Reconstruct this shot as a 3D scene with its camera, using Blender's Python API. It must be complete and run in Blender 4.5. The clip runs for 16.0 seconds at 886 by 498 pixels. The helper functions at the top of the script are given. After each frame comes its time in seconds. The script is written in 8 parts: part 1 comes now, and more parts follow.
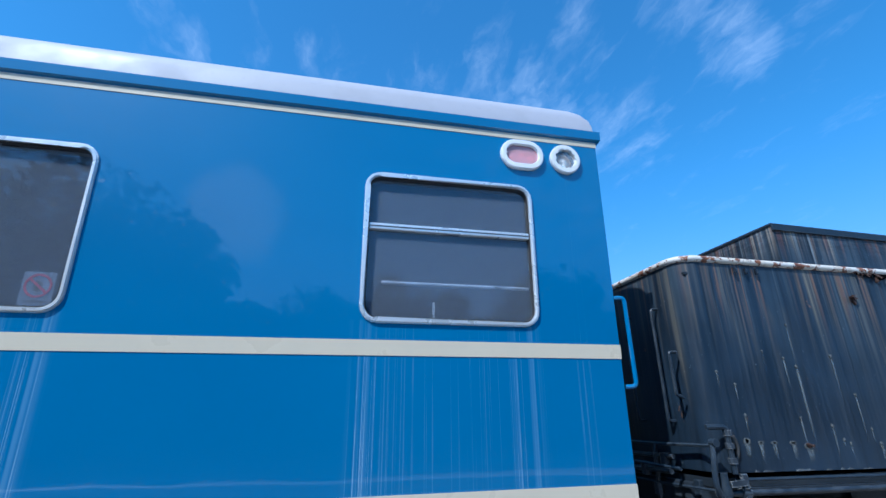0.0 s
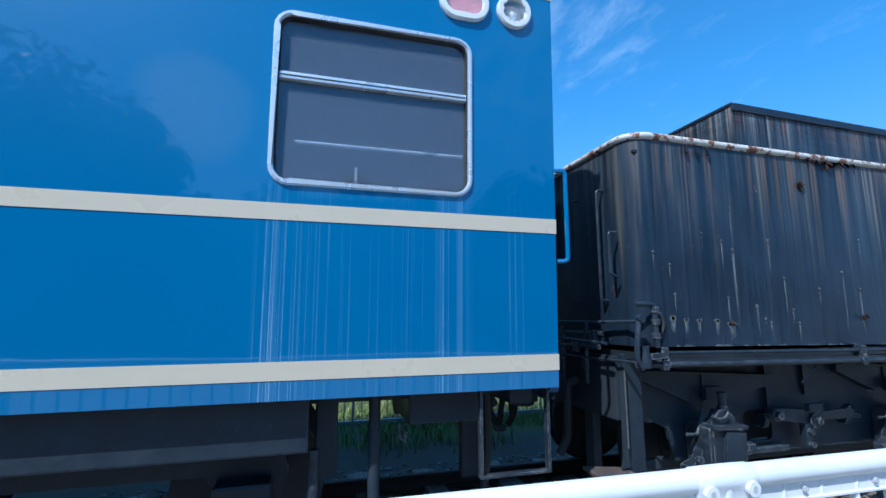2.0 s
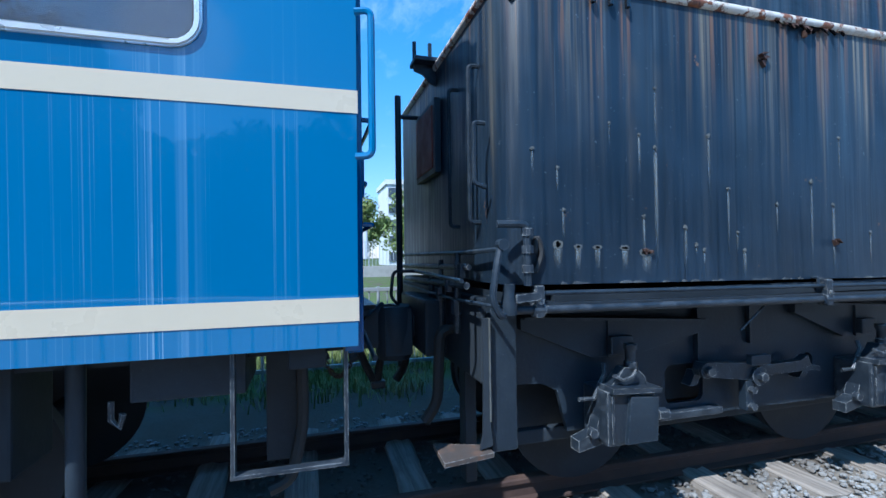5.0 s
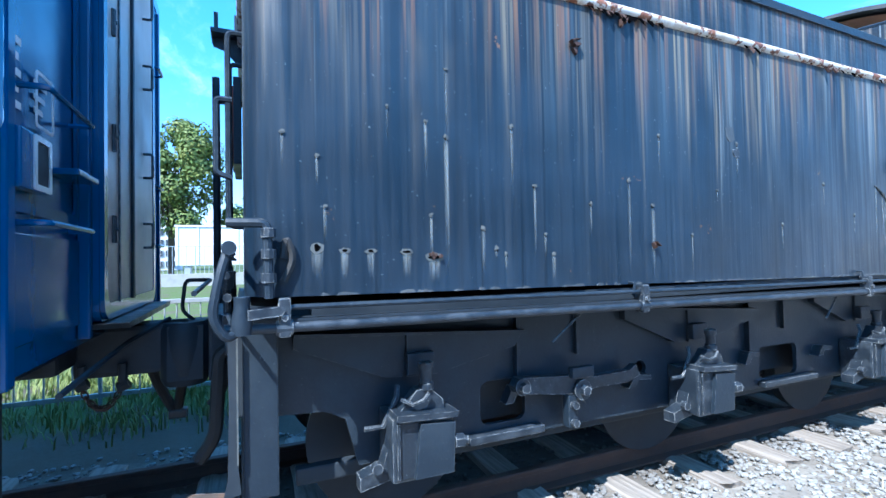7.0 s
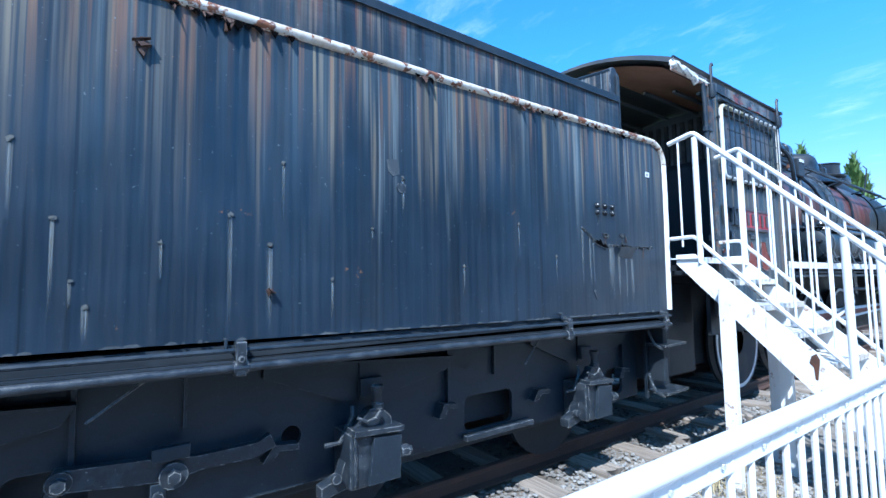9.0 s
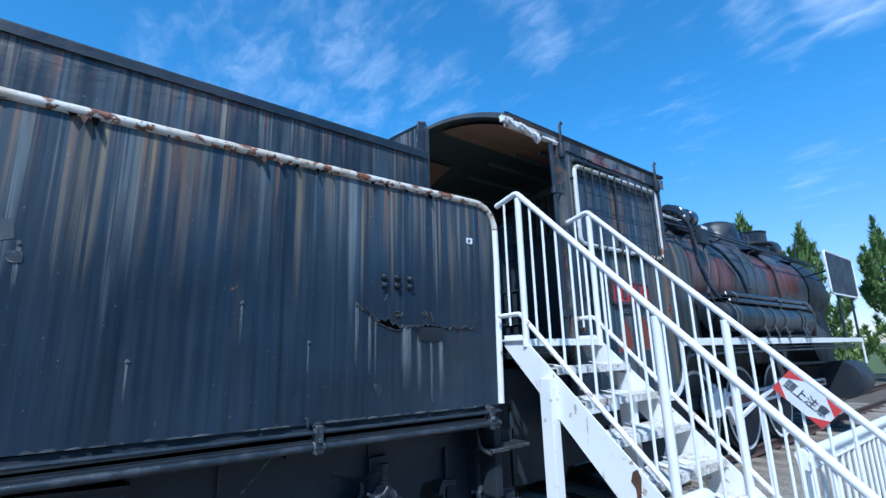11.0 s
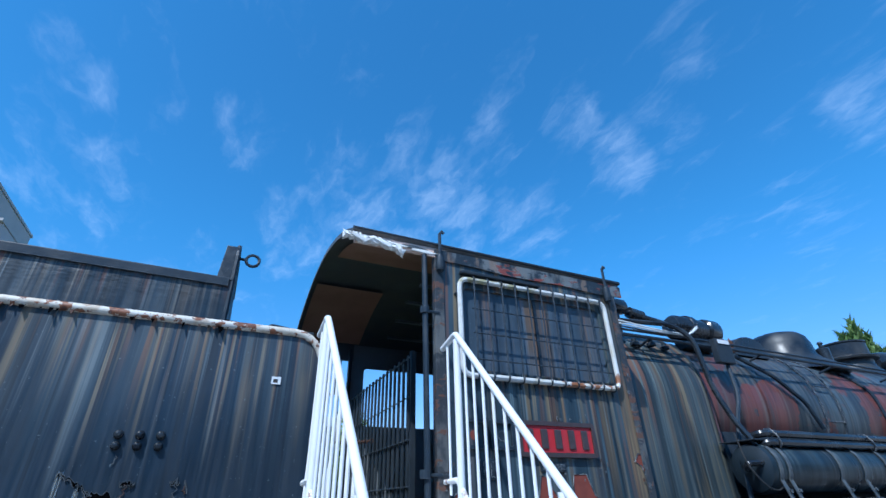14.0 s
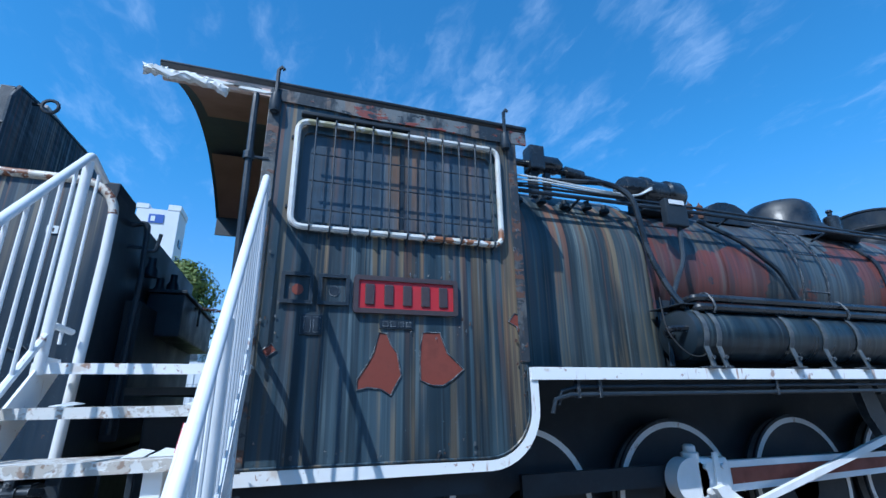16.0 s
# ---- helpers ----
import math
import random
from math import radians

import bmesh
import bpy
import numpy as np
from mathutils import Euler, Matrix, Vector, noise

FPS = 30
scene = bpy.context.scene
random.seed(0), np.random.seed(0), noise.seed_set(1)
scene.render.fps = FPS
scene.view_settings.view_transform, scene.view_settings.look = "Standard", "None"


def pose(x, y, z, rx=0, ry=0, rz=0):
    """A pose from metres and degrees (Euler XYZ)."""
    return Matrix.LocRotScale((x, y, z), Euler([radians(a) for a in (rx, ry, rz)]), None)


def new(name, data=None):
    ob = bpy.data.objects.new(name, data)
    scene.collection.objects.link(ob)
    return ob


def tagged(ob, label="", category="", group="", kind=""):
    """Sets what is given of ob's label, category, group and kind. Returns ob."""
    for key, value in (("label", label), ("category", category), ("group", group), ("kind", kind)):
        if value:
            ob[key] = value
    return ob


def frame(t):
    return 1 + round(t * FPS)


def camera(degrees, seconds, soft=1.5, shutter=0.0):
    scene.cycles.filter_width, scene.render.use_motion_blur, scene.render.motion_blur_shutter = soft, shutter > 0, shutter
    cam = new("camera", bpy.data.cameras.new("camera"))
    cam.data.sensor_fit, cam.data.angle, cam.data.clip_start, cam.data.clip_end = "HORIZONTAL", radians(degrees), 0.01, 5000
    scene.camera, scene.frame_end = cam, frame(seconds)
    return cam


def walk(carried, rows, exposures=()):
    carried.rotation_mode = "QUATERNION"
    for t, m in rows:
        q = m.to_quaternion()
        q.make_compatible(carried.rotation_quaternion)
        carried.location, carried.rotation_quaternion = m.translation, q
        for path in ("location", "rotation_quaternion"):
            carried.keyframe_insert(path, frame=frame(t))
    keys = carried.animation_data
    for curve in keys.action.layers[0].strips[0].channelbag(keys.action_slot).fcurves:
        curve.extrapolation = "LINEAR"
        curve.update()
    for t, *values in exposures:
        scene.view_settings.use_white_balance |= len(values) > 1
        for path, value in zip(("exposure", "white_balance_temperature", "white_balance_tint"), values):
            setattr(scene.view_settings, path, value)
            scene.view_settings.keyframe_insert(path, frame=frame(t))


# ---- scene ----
cam = camera(87.7, 16.0)
METRES, EYE, TILT, LEAN, TURN = 10.2, 1.68, 0.0, 0.0, -12.7
ROWS = [
    (0.0, 0.0, 0.0, 0.0, 0.25, 19.84, 0.69),
    (0.5, 0.0125, -0.0099, -0.0032, 0.58, 17.51, 0.41),
    (1.0, 0.0222, -0.0119, -0.0056, -1.22, 14.41, 0.12),
    (1.5, 0.0269, -0.0019, -0.0105, -3.17, 11.39, 0.1),
    (2.0, 0.0279, 0.0284, -0.0166, -3.3, 8.25, 0.16),
    (2.5, 0.0378, 0.0484, -0.021, -2.25, 6.26, 0.37),
    (3.0, 0.0652, 0.0532, -0.02, -3.4, 4.39, 0.56),
    (3.5, 0.0897, 0.0754, -0.0243, -5.32, 2.25, 0.82),
    (6.0, 0.1586, 0.1271, -0.0231, -2.42, 0.77, 0.91),
    (6.5, 0.1798, 0.1305, -0.0236, -6.65, 1.09, 1.04),
    (7.0, 0.216, 0.1461, -0.024, -10.71, 1.26, 1.1),
    (7.5, 0.2488, 0.1401, -0.0238, -13.61, 1.51, 1.1),
    (8.0, 0.2882, 0.1485, -0.0266, -17.49, 2.29, 1.08),
    (8.5, 0.3325, 0.1511, -0.0198, -19.29, 3.85, 1.06),
    (9.0, 0.3687, 0.1464, -0.0156, -22.68, 4.22, 0.93),
    (9.5, 0.4202, 0.1582, -0.018, -25.57, 4.77, 0.89),
    (10.0, 0.4583, 0.1488, -0.0148, -25.59, 5.86, 0.84),
    (12.5, 0.6254, 0.1513, 0.0058, -21.99, 24.88, 1.07),
    (13.0, 0.655, 0.1375, 0.0078, -19.37, 26.47, 1.15),
    (13.5, 0.6917, 0.149, 0.0051, -16.02, 28.27, 1.31),
    (14.0, 0.7273, 0.1448, 0.0068, -11.86, 29.14, 1.25),
    (14.5, 0.7614, 0.1459, 0.003, -12.65, 26.34, 0.99),
    (15.0, 0.8136, 0.1629, -0.0058, -12.63, 23.33, 1.03),
    (15.5, 0.8515, 0.1623, -0.0085, -9.56, 20.07, 0.9),
    (16.0, 0.8771, 0.1867, -0.0152, -5.47, 17.89, 0.8),
]
EXPOSURES = [(t, s, 5300, 8) for t, s in ((0.0, 0.40), (3.5, 0.42), (5.0, 0.7), (6.0, 1.14), (6.5, 1.34), (7.0, 1.62), (7.6, 1.78), (8.2, 1.66), (8.6, 1.45), (9.1, 0.95), (9.6, 0.62), (10.0, 0.48), (12.0, 0.35), (16.0, 0.3))]
walk(cam, [(t, pose(0, 0, EYE, TILT, LEAN, TURN) @ pose(METRES * x, METRES * y, METRES * z, 90 + pitch, roll, yaw)) for t, x, y, z, yaw, pitch, roll in ROWS], EXPOSURES)

# ---------------------------------------------------------------- daylight
SKY_TINT, HAZE_TINT = (0.47, 1.05, 1.23, 1), (0.78, 0.76, 0.90, 1)
# where the cloud is: direction, cosine of the reach, thickness
CLOUDS = [((0.633, 0.495, 0.596), 0.9955, 0.30), ((0.531, 0.51, 0.676), 0.9955, 0.17), ((0.672, 0.423, 0.608), 0.9955, 0.18), ((0.09, 0.86, 0.505), 0.990, 0.22), ((0.208, 0.817, 0.538), 0.988, 0.25),
          ((0.36, 0.764, 0.536), 0.988, 0.25), ((0.30, 0.709, 0.637), 0.988, 0.19), ((0.509, 0.684, 0.523), 0.992, 0.22), ((0.164, 0.778, 0.607), 0.990, 0.19), ((0.42, 0.63, 0.65), 0.990, 0.16),
          ((0.845, 0.084, 0.528), 0.9945, 0.52), ((0.79, 0.04, 0.61), 0.9955, 0.22), ((0.832, 0.157, 0.531), 0.993, 0.20), ((0.835, 0.34, 0.43), 0.993, 0.11), ((-0.34, 0.675, 0.655), 0.998, 0.18), ((-0.30, 0.725, 0.62), 0.997, 0.16),
          ((-0.29, 0.825, 0.48), 0.988, 0.16), ((-0.06, 0.76, 0.65), 0.995, 0.15), ((-0.09, 0.925, 0.37), 0.994, 0.16), ((0.945, 0.185, 0.27), 0.997, 0.15), ((0.643, 0.278, 0.714), 0.994, 0.14),
          ((-0.22, -0.92, 0.325), 0.992, 1.0), ((-0.5, -0.75, 0.45), 0.96, 0.3), ((0.5, -0.8, 0.5), 0.93, 0.3)]
SUN_TO = Vector((1.15, 1.0, -1.85)).normalized()        # the way the sunlight travels
sun = new("sun", bpy.data.lights.new("sun", "SUN"))
sun.data.energy, sun.data.angle, sun.data.color = 4.2, radians(0.53), (1.0, 0.95, 0.87)
sun.rotation_mode = "QUATERNION"
sun.rotation_quaternion = SUN_TO.to_track_quat("-Z", "Y")
sun.location = (0, -10, 20)
SUN_EL = math.asin(-SUN_TO.z)
SUN_ROT = math.atan2(-SUN_TO.x, -SUN_TO.y)

world = bpy.data.worlds.new("sky")
scene.world = world
world.use_nodes = True
wn, wl = world.node_tree.nodes, world.node_tree.links
wn.clear()
w_out, w_bg = wn.new("ShaderNodeOutputWorld"), wn.new("ShaderNodeBackground")
w_sky = wn.new("ShaderNodeTexSky")
w_sky.sky_type, w_sky.sun_disc = "NISHITA", False
w_sky.sun_elevation, w_sky.sun_rotation = SUN_EL, SUN_ROT
w_sky.air_density, w_sky.dust_density, w_sky.ozone_density = 1.0, 0.3, 3.0
w_bg.inputs["Strength"].default_value = 0.135
w_tc = wn.new("ShaderNodeTexCoord")


def wnode(kind, **sockets):
    n = wn.new(kind)
    for k, v in sockets.items():
        n.inputs[k].default_value = v
    return n


def wmath(op, a, b=0.0, clamp=False):
    n = wn.new("ShaderNodeMath")
    n.operation, n.use_clamp = op, clamp
    for i, v in enumerate((a, b)):
        if isinstance(v, (int, float)):
            n.inputs[i].default_value = v
        else:
            wl.new(v, n.inputs[i])
    return n.outputs[0]


# thin wind-torn cloud: warped noise on the dome, thick only round a few directions
w_sep = wn.new("ShaderNodeSeparateXYZ")
wl.new(w_tc.outputs["Generated"], w_sep.inputs[0])
w_den = wmath("ADD", w_sep.outputs["Z"], 0.12)
w_comb = wn.new("ShaderNodeCombineXYZ")
wl.new(wmath("DIVIDE", w_sep.outputs["X"], w_den), w_comb.inputs[0])
wl.new(wmath("DIVIDE", w_sep.outputs["Y"], w_den), w_comb.inputs[1])
w_map = wn.new("ShaderNodeMapping")
w_map.inputs["Rotation"].default_value = (0, 0, radians(46))
w_map.inputs["Scale"].default_value = (3.4, 1.7, 1.0)
wl.new(w_comb.outputs[0], w_map.inputs[0])
w_warp = wnode("ShaderNodeTexNoise", Scale=1.7, Detail=4.0, Roughness=0.6)
wl.new(w_map.outputs[0], w_warp.inputs["Vector"])
w_add = wn.new("ShaderNodeMix")
w_add.data_type, w_add.blend_type = "RGBA", "LINEAR_LIGHT"
w_add.inputs["Factor"].default_value = 0.36
wl.new(w_map.outputs[0], w_add.inputs["A"])
wl.new(w_warp.outputs["Color"], w_add.inputs["B"])
w_fine = wnode("ShaderNodeTexNoise", Scale=2.9, Detail=7.0, Roughness=0.56)
wl.new(w_add.outputs["Result"], w_fine.inputs["Vector"])
w_thick = None
for (dx, dy, dz), cos_in, amount in CLOUDS:
    v = Vector((dx, dy, dz)).normalized()
    dot = wn.new("ShaderNodeVectorMath")
    dot.operation = "DOT_PRODUCT"
    dot.inputs[1].default_value = v
    wl.new(w_tc.outputs["Generated"], dot.inputs[0])
    ramp = wnode("ShaderNodeMapRange")
    ramp.interpolation_type = "SMOOTHSTEP"
    wl.new(dot.outputs["Value"], ramp.inputs["Value"])
    ramp.inputs["From Min"].default_value, ramp.inputs["From Max"].default_value = cos_in, 1.0
    ramp.inputs["To Min"].default_value, ramp.inputs["To Max"].default_value = 0.0, amount
    w_thick = ramp.outputs[0] if w_thick is None else wmath("MAXIMUM", w_thick, ramp.outputs[0])
w_mask = wnode("ShaderNodeMapRange")
w_mask.interpolation_type = "SMOOTHSTEP"
wl.new(wmath("ADD", w_fine.outputs["Fac"], w_thick), w_mask.inputs["Value"])
w_mask.inputs["From Min"].default_value, w_mask.inputs["From Max"].default_value = 0.55, 1.50
w_mask.inputs["To Max"].default_value = 0.62
w_tint = wn.new("ShaderNodeMix")
w_tint.data_type, w_tint.blend_type = "RGBA", "MULTIPLY"
w_tint.inputs["Factor"].default_value = 1.0
w_low = wn.new("ShaderNodeMix")
w_low.data_type = "RGBA"
w_low.inputs["A"].default_value, w_low.inputs["B"].default_value = HAZE_TINT, SKY_TINT
w_up = wnode("ShaderNodeMapRange")
w_up.interpolation_type = "SMOOTHSTEP"
w_up.inputs["From Min"].default_value, w_up.inputs["From Max"].default_value = 0.0, 0.48
wl.new(w_sep.outputs["Z"], w_up.inputs["Value"])
wl.new(w_up.outputs[0], w_low.inputs["Factor"])
wl.new(w_low.outputs["Result"], w_tint.inputs["B"])
wl.new(w_sky.outputs[0], w_tint.inputs["A"])
w_mix = wn.new("ShaderNodeMix")
w_mix.data_type = "RGBA"
w_mix.inputs["B"].default_value = (6.3, 7.0, 8.0, 1)
wl.new(w_mask.outputs[0], w_mix.inputs["Factor"])
wl.new(w_tint.outputs["Result"], w_mix.inputs["A"])
wl.new(w_mix.outputs["Result"], w_bg.inputs["Color"])
wl.new(w_bg.outputs[0], w_out.inputs[0])

# ---------------------------------------------------------------- materials
class Paint:
    """A node material built on a Principled shader, in world metres."""

    def __init__(self, name, base=(0.5, 0.5, 0.5), rough=0.5, metal=0.0, spec=0.5):
        self.mat = bpy.data.materials.new(name)
        self.mat.use_nodes = True
        self.n, self.l = self.mat.node_tree.nodes, self.mat.node_tree.links
        self.bsdf = self.n["Principled BSDF"]
        self.bsdf.inputs["Base Color"].default_value = (*base, 1)
        self.bsdf.inputs["Roughness"].default_value = rough
        self.bsdf.inputs["Metallic"].default_value = metal
        self.bsdf.inputs["Specular IOR Level"].default_value = spec
        self.pos = self.n.new("ShaderNodeNewGeometry").outputs["Position"]
        self.sep = None
        self.colour = None

    def xyz(self):
        if self.sep is None:
            self.sep = self.n.new("ShaderNodeSeparateXYZ")
            self.l.new(self.pos, self.sep.inputs[0])
        return self.sep.outputs

    def put(self, value, socket):
        if isinstance(value, (int, float)):
            socket.default_value = value
        elif isinstance(value, tuple):
            socket.default_value = (*value, 1) if len(value) == 3 else value
        else:
            self.l.new(value, socket)

    def math(self, op, a, b=0.0, clamp=False):
        n = self.n.new("ShaderNodeMath")
        n.operation, n.use_clamp = op, clamp
        self.put(a, n.inputs[0]), self.put(b, n.inputs[1])
        return n.outputs[0]

    def noise(self, scale=(1, 1, 1), detail=4.0, rough=0.55, shift=0.0, distort=0.0):
        m = self.n.new("ShaderNodeMapping")
        m.inputs["Scale"].default_value = scale
        m.inputs["Location"].default_value = (shift, shift * 1.7, shift * 0.6)
        self.l.new(self.pos, m.inputs[0])
        t = self.n.new("ShaderNodeTexNoise")
        t.inputs["Scale"].default_value, t.inputs["Detail"].default_value = 1.0, detail
        t.inputs["Roughness"].default_value, t.inputs["Distortion"].default_value = rough, distort
        self.l.new(m.outputs[0], t.inputs["Vector"])
        return t.outputs["Fac"]

    def step(self, v, a, b, lo=0.0, hi=1.0):
        n = self.n.new("ShaderNodeMapRange")
        n.interpolation_type = "SMOOTHSTEP"
        self.put(v, n.inputs["Value"])
        for k, x in (("From Min", a), ("From Max", b), ("To Min", lo), ("To Max", hi)):
            n.inputs[k].default_value = x
        return n.outputs[0]

    def between(self, v, a, b, soft):
        return self.math("MULTIPLY", self.step(v, a - soft, a + soft), self.step(v, b - soft, b + soft, 1.0, 0.0))

    def mix(self, fac, a, b, blend="MIX"):
        n = self.n.new("ShaderNodeMix")
        n.data_type, n.blend_type = "RGBA", blend
        self.put(fac, n.inputs["Factor"]), self.put(a, n.inputs["A"]), self.put(b, n.inputs["B"])
        return n.outputs["Result"]

    def random(self):
        return self.n.new("ShaderNodeObjectInfo").outputs["Random"]

    def over(self, fac, colour):
        """Lays a colour over what there is."""
        base = self.colour if self.colour is not None else tuple(self.bsdf.inputs["Base Color"].default_value)
        self.colour = self.mix(fac, base, colour)
        self.l.new(self.colour, self.bsdf.inputs["Base Color"])
        return self

    def rough(self, v):
        self.put(v, self.bsdf.inputs["Roughness"])
        return self

    def bump(self, height, strength=0.3, distance=0.01):
        b = self.n.new("ShaderNodeBump")
        b.inputs["Strength"].default_value, b.inputs["Distance"].default_value = strength, distance
        self.put(height, b.inputs["Height"])
        self.l.new(b.outputs[0], self.bsdf.inputs["Normal"])
        return self


def worn(name, base, other, rough=0.5, metal=0.0, scale=6.0, amount=0.5, bump=0.15, spec=0.5, chipped=None):
    """A surface that varies between two colours at two sizes; chipped: the colour that shows along worn edges."""
    p = Paint(name, base, rough, metal, spec)
    big, fine = p.noise((scale,) * 3, 5.0), p.noise((scale * 9,) * 3, 4.0, shift=3.0)
    p.over(p.step(big, 0.42, 0.68, 0.0, amount), other)
    p.over(p.step(fine, 0.55, 0.75, 0.0, amount * 0.6), other)
    if chipped:
        bev = p.n.new("ShaderNodeBevel")
        bev.samples = 4
        bev.inputs["Radius"].default_value = 0.009
        dot = p.n.new("ShaderNodeVectorMath")
        dot.operation = "DOT_PRODUCT"
        p.l.new(bev.outputs[0], dot.inputs[0])
        p.l.new(p.n.new("ShaderNodeNewGeometry").outputs["Normal"], dot.inputs[1])
        edge = p.step(dot.outputs["Value"], 0.80, 0.97, 1.0, 0.0)
        p.over(p.math("MULTIPLY", edge, p.step(p.noise((26, 26, 26), 4.0, shift=6.0), 0.40, 0.60, 0.0, 0.9)), chipped)
        p.over(p.step(p.noise((75, 75, 75), 3.0, shift=4.0), 0.70, 0.74, 0.0, 0.7), chipped)
    p.rough(p.step(big, 0.3, 0.7, max(rough - 0.1, 0.03), min(rough + 0.12, 1.0)))
    p.bump(fine, bump, 0.004)
    return p.mat


def streaked(name, base, pale, tan, rust, k=13.0, seed=0.0, top=2.8, length=1.5, across=1.0, tan_amount=0.6, rust_amount=0.5, red=None, red_gain=0.0, rough=0.4, haze=0.5, floor=0.0, band=0.5, tan_floor=0.0, clean=None, buckle=0.0):
    """Weathered black paint: broad washed bands, then rain, lime and rust runs of many widths that hang from the upper edge."""
    p = Paint(name, base, rough, 0.0, 0.5)
    x, y, z = p.xyz()
    lighter = (base[0] * 1.75 + 0.003, base[1] * 1.75 + 0.005, base[2] * 1.75 + 0.008)
    p.over(p.step(p.noise((0.9, 0.9, 1.2), 4.0, shift=seed), 0.36, 0.66, 0.0, 0.75), lighter)

    def runs(scale, stretch, shift, a, b, gap=0.25):
        lines = p.step(p.noise((scale, scale * across, stretch * 3.0), 3.0, 0.6, seed + shift, 0.12), a, b)
        gaps = p.step(p.noise((scale * 0.22, scale * 0.22 * across, 0.7), 3.0, 0.6, seed + shift * 3), 0.36, 0.58, gap, 1.0)
        return p.math("MULTIPLY", lines, gaps)
    ends = p.noise((k * 0.9, k * 0.9 * across, 0.0), 2.0, 0.6, seed + 60)
    stop = p.math("SUBTRACT", top + 0.45 * length, p.math("MULTIPLY", ends, 2.6 * length))
    hang = p.step(p.math("SUBTRACT", z, stop), 0.0, 0.85 * length, floor, 1.0)
    patch = p.step(p.noise((1.1, 1.1, 0.25), 3.0, shift=seed + 5), 0.38, 0.60, 0.3, 1.0)
    dark = 0.75
    if clean:
        # the washed bands die out towards the foot, each at its own height
        low = p.step(p.math("SUBTRACT", z, p.math("MULTIPLY", p.noise((k * 0.5, k * 0.5 * across, 0.0), 3.0, 0.6, seed + 80), 1.3)), top - 1.65, top - 0.75, 0.08, 1.0)
        dark = p.math("MULTIPLY", low, 0.75)
        patch = p.math("MULTIPLY", patch, p.step(x, clean[0], clean[1], 0.35, 1.0))
        band = p.math("MULTIPLY", p.step(x, clean[0], clean[1], band * 0.4, band), low)
    where = p.math("MULTIPLY", hang, patch)
    grey = (pale[0] * 0.42, pale[1] * 0.50, pale[2] * 0.58)
    # washed bands over the whole height, some pale and some dark
    p.over(p.math("MULTIPLY", runs(k * 0.55, 0.03, 2, 0.47, 0.60, 0.35), band), grey)
    p.over(p.math("MULTIPLY", runs(k * 1.25, 0.04, 7, 0.52, 0.59, 0.15), p.math("MULTIPLY", p.math("ADD", p.math("MULTIPLY", hang, 0.6), 0.4), band)), (grey[0] * 1.5, grey[1] * 1.45, grey[2] * 1.35))
    p.over(p.math("MULTIPLY", runs(k * 0.8, 0.04, 29, 0.52, 0.62, 0.3), dark), (base[0] * 0.7, base[1] * 0.7, base[2] * 0.7))
    p.over(p.math("MULTIPLY", runs(k * 0.40, 0.05, 1, 0.44, 0.72), p.math("MULTIPLY", where, haze)), grey)
    tans = p.math("MAXIMUM", p.math("MULTIPLY", where, tan_amount), tan_floor)
    p.over(p.math("MULTIPLY", runs(k * 1.0, 0.05, 9, 0.535, 0.585, 0.0), tans), (tan[0] * 0.6, tan[1] * 0.6, tan[2] * 0.62))
    p.over(p.math("MULTIPLY", runs(k * 2.2, 0.06, 10, 0.54, 0.62, 0.0), tans), tan)
    p.over(p.math("MULTIPLY", runs(k * 2.4, 0.07, 13, 0.55, 0.64, 0.1), p.math("MULTIPLY", p.math("MAXIMUM", where, tan_floor), 0.7)), pale)
    p.over(p.math("MULTIPLY", runs(k * 1.9, 0.08, 19, 0.55, 0.66), 0.6), (base[0] * 0.6, base[1] * 0.6, base[2] * 0.6))
    near_top = p.step(z, top - 0.8 * length, top, 0.0, 1.0)
    p.over(p.math("MULTIPLY", runs(k * 2.1, 0.10, 23, 0.53, 0.61), p.math("MULTIPLY", p.math("MULTIPLY", near_top, hang), rust_amount)), rust)
    if red:
        zone = p.math("MAXIMUM", p.math("MULTIPLY", p.between(x, 12.35, 13.85, 0.12), p.between(z, 2.35, 2.93, 0.10)), p.math("MULTIPLY", p.between(x, 15.4, 16.95, 0.15), p.between(z, 2.5, 3.15, 0.1)))
        flake = p.math("ADD", p.noise((1.6, 1.6, 1.9), 8.0, 0.64, seed + 31), p.math("ADD", p.math("MULTIPLY", zone, 0.19), red_gain))
        shown = p.step(flake, 0.575, 0.600)
        p.over(p.math("MULTIPLY", shown, 0.92), red)
        p.over(p.math("MULTIPLY", p.step(p.noise((10, 10 * across, 0.8), 4.0, shift=seed + 40), 0.44, 0.60, 0.0, 0.8), shown), (red[0] * 0.42, red[1] * 0.75, red[2] * 0.95))
        p.over(p.math("MULTIPLY", p.math("MULTIPLY", runs(k * 1.2, 0.07, 51, 0.56, 0.66), shown), 0.5), (0.13, 0.12, 0.10))
        p.over(p.math("MULTIPLY", p.math("MULTIPLY", runs(k * 0.6, 0.07, 57, 0.54, 0.66), shown), 0.5), (0.04, 0.04, 0.045))
    p.over(p.step(p.noise((55, 55, 55), 3.0, shift=seed), 0.70, 0.75, 0.0, 0.6), pale)
    p.over(p.step(p.noise((7, 7, 7), 6.0, 0.7, seed + 70), 0.68, 0.72, 0.0, 0.7), rust)
    dents = p.noise((2.2, 2.2, 1.3), 2.0, shift=seed + 2)
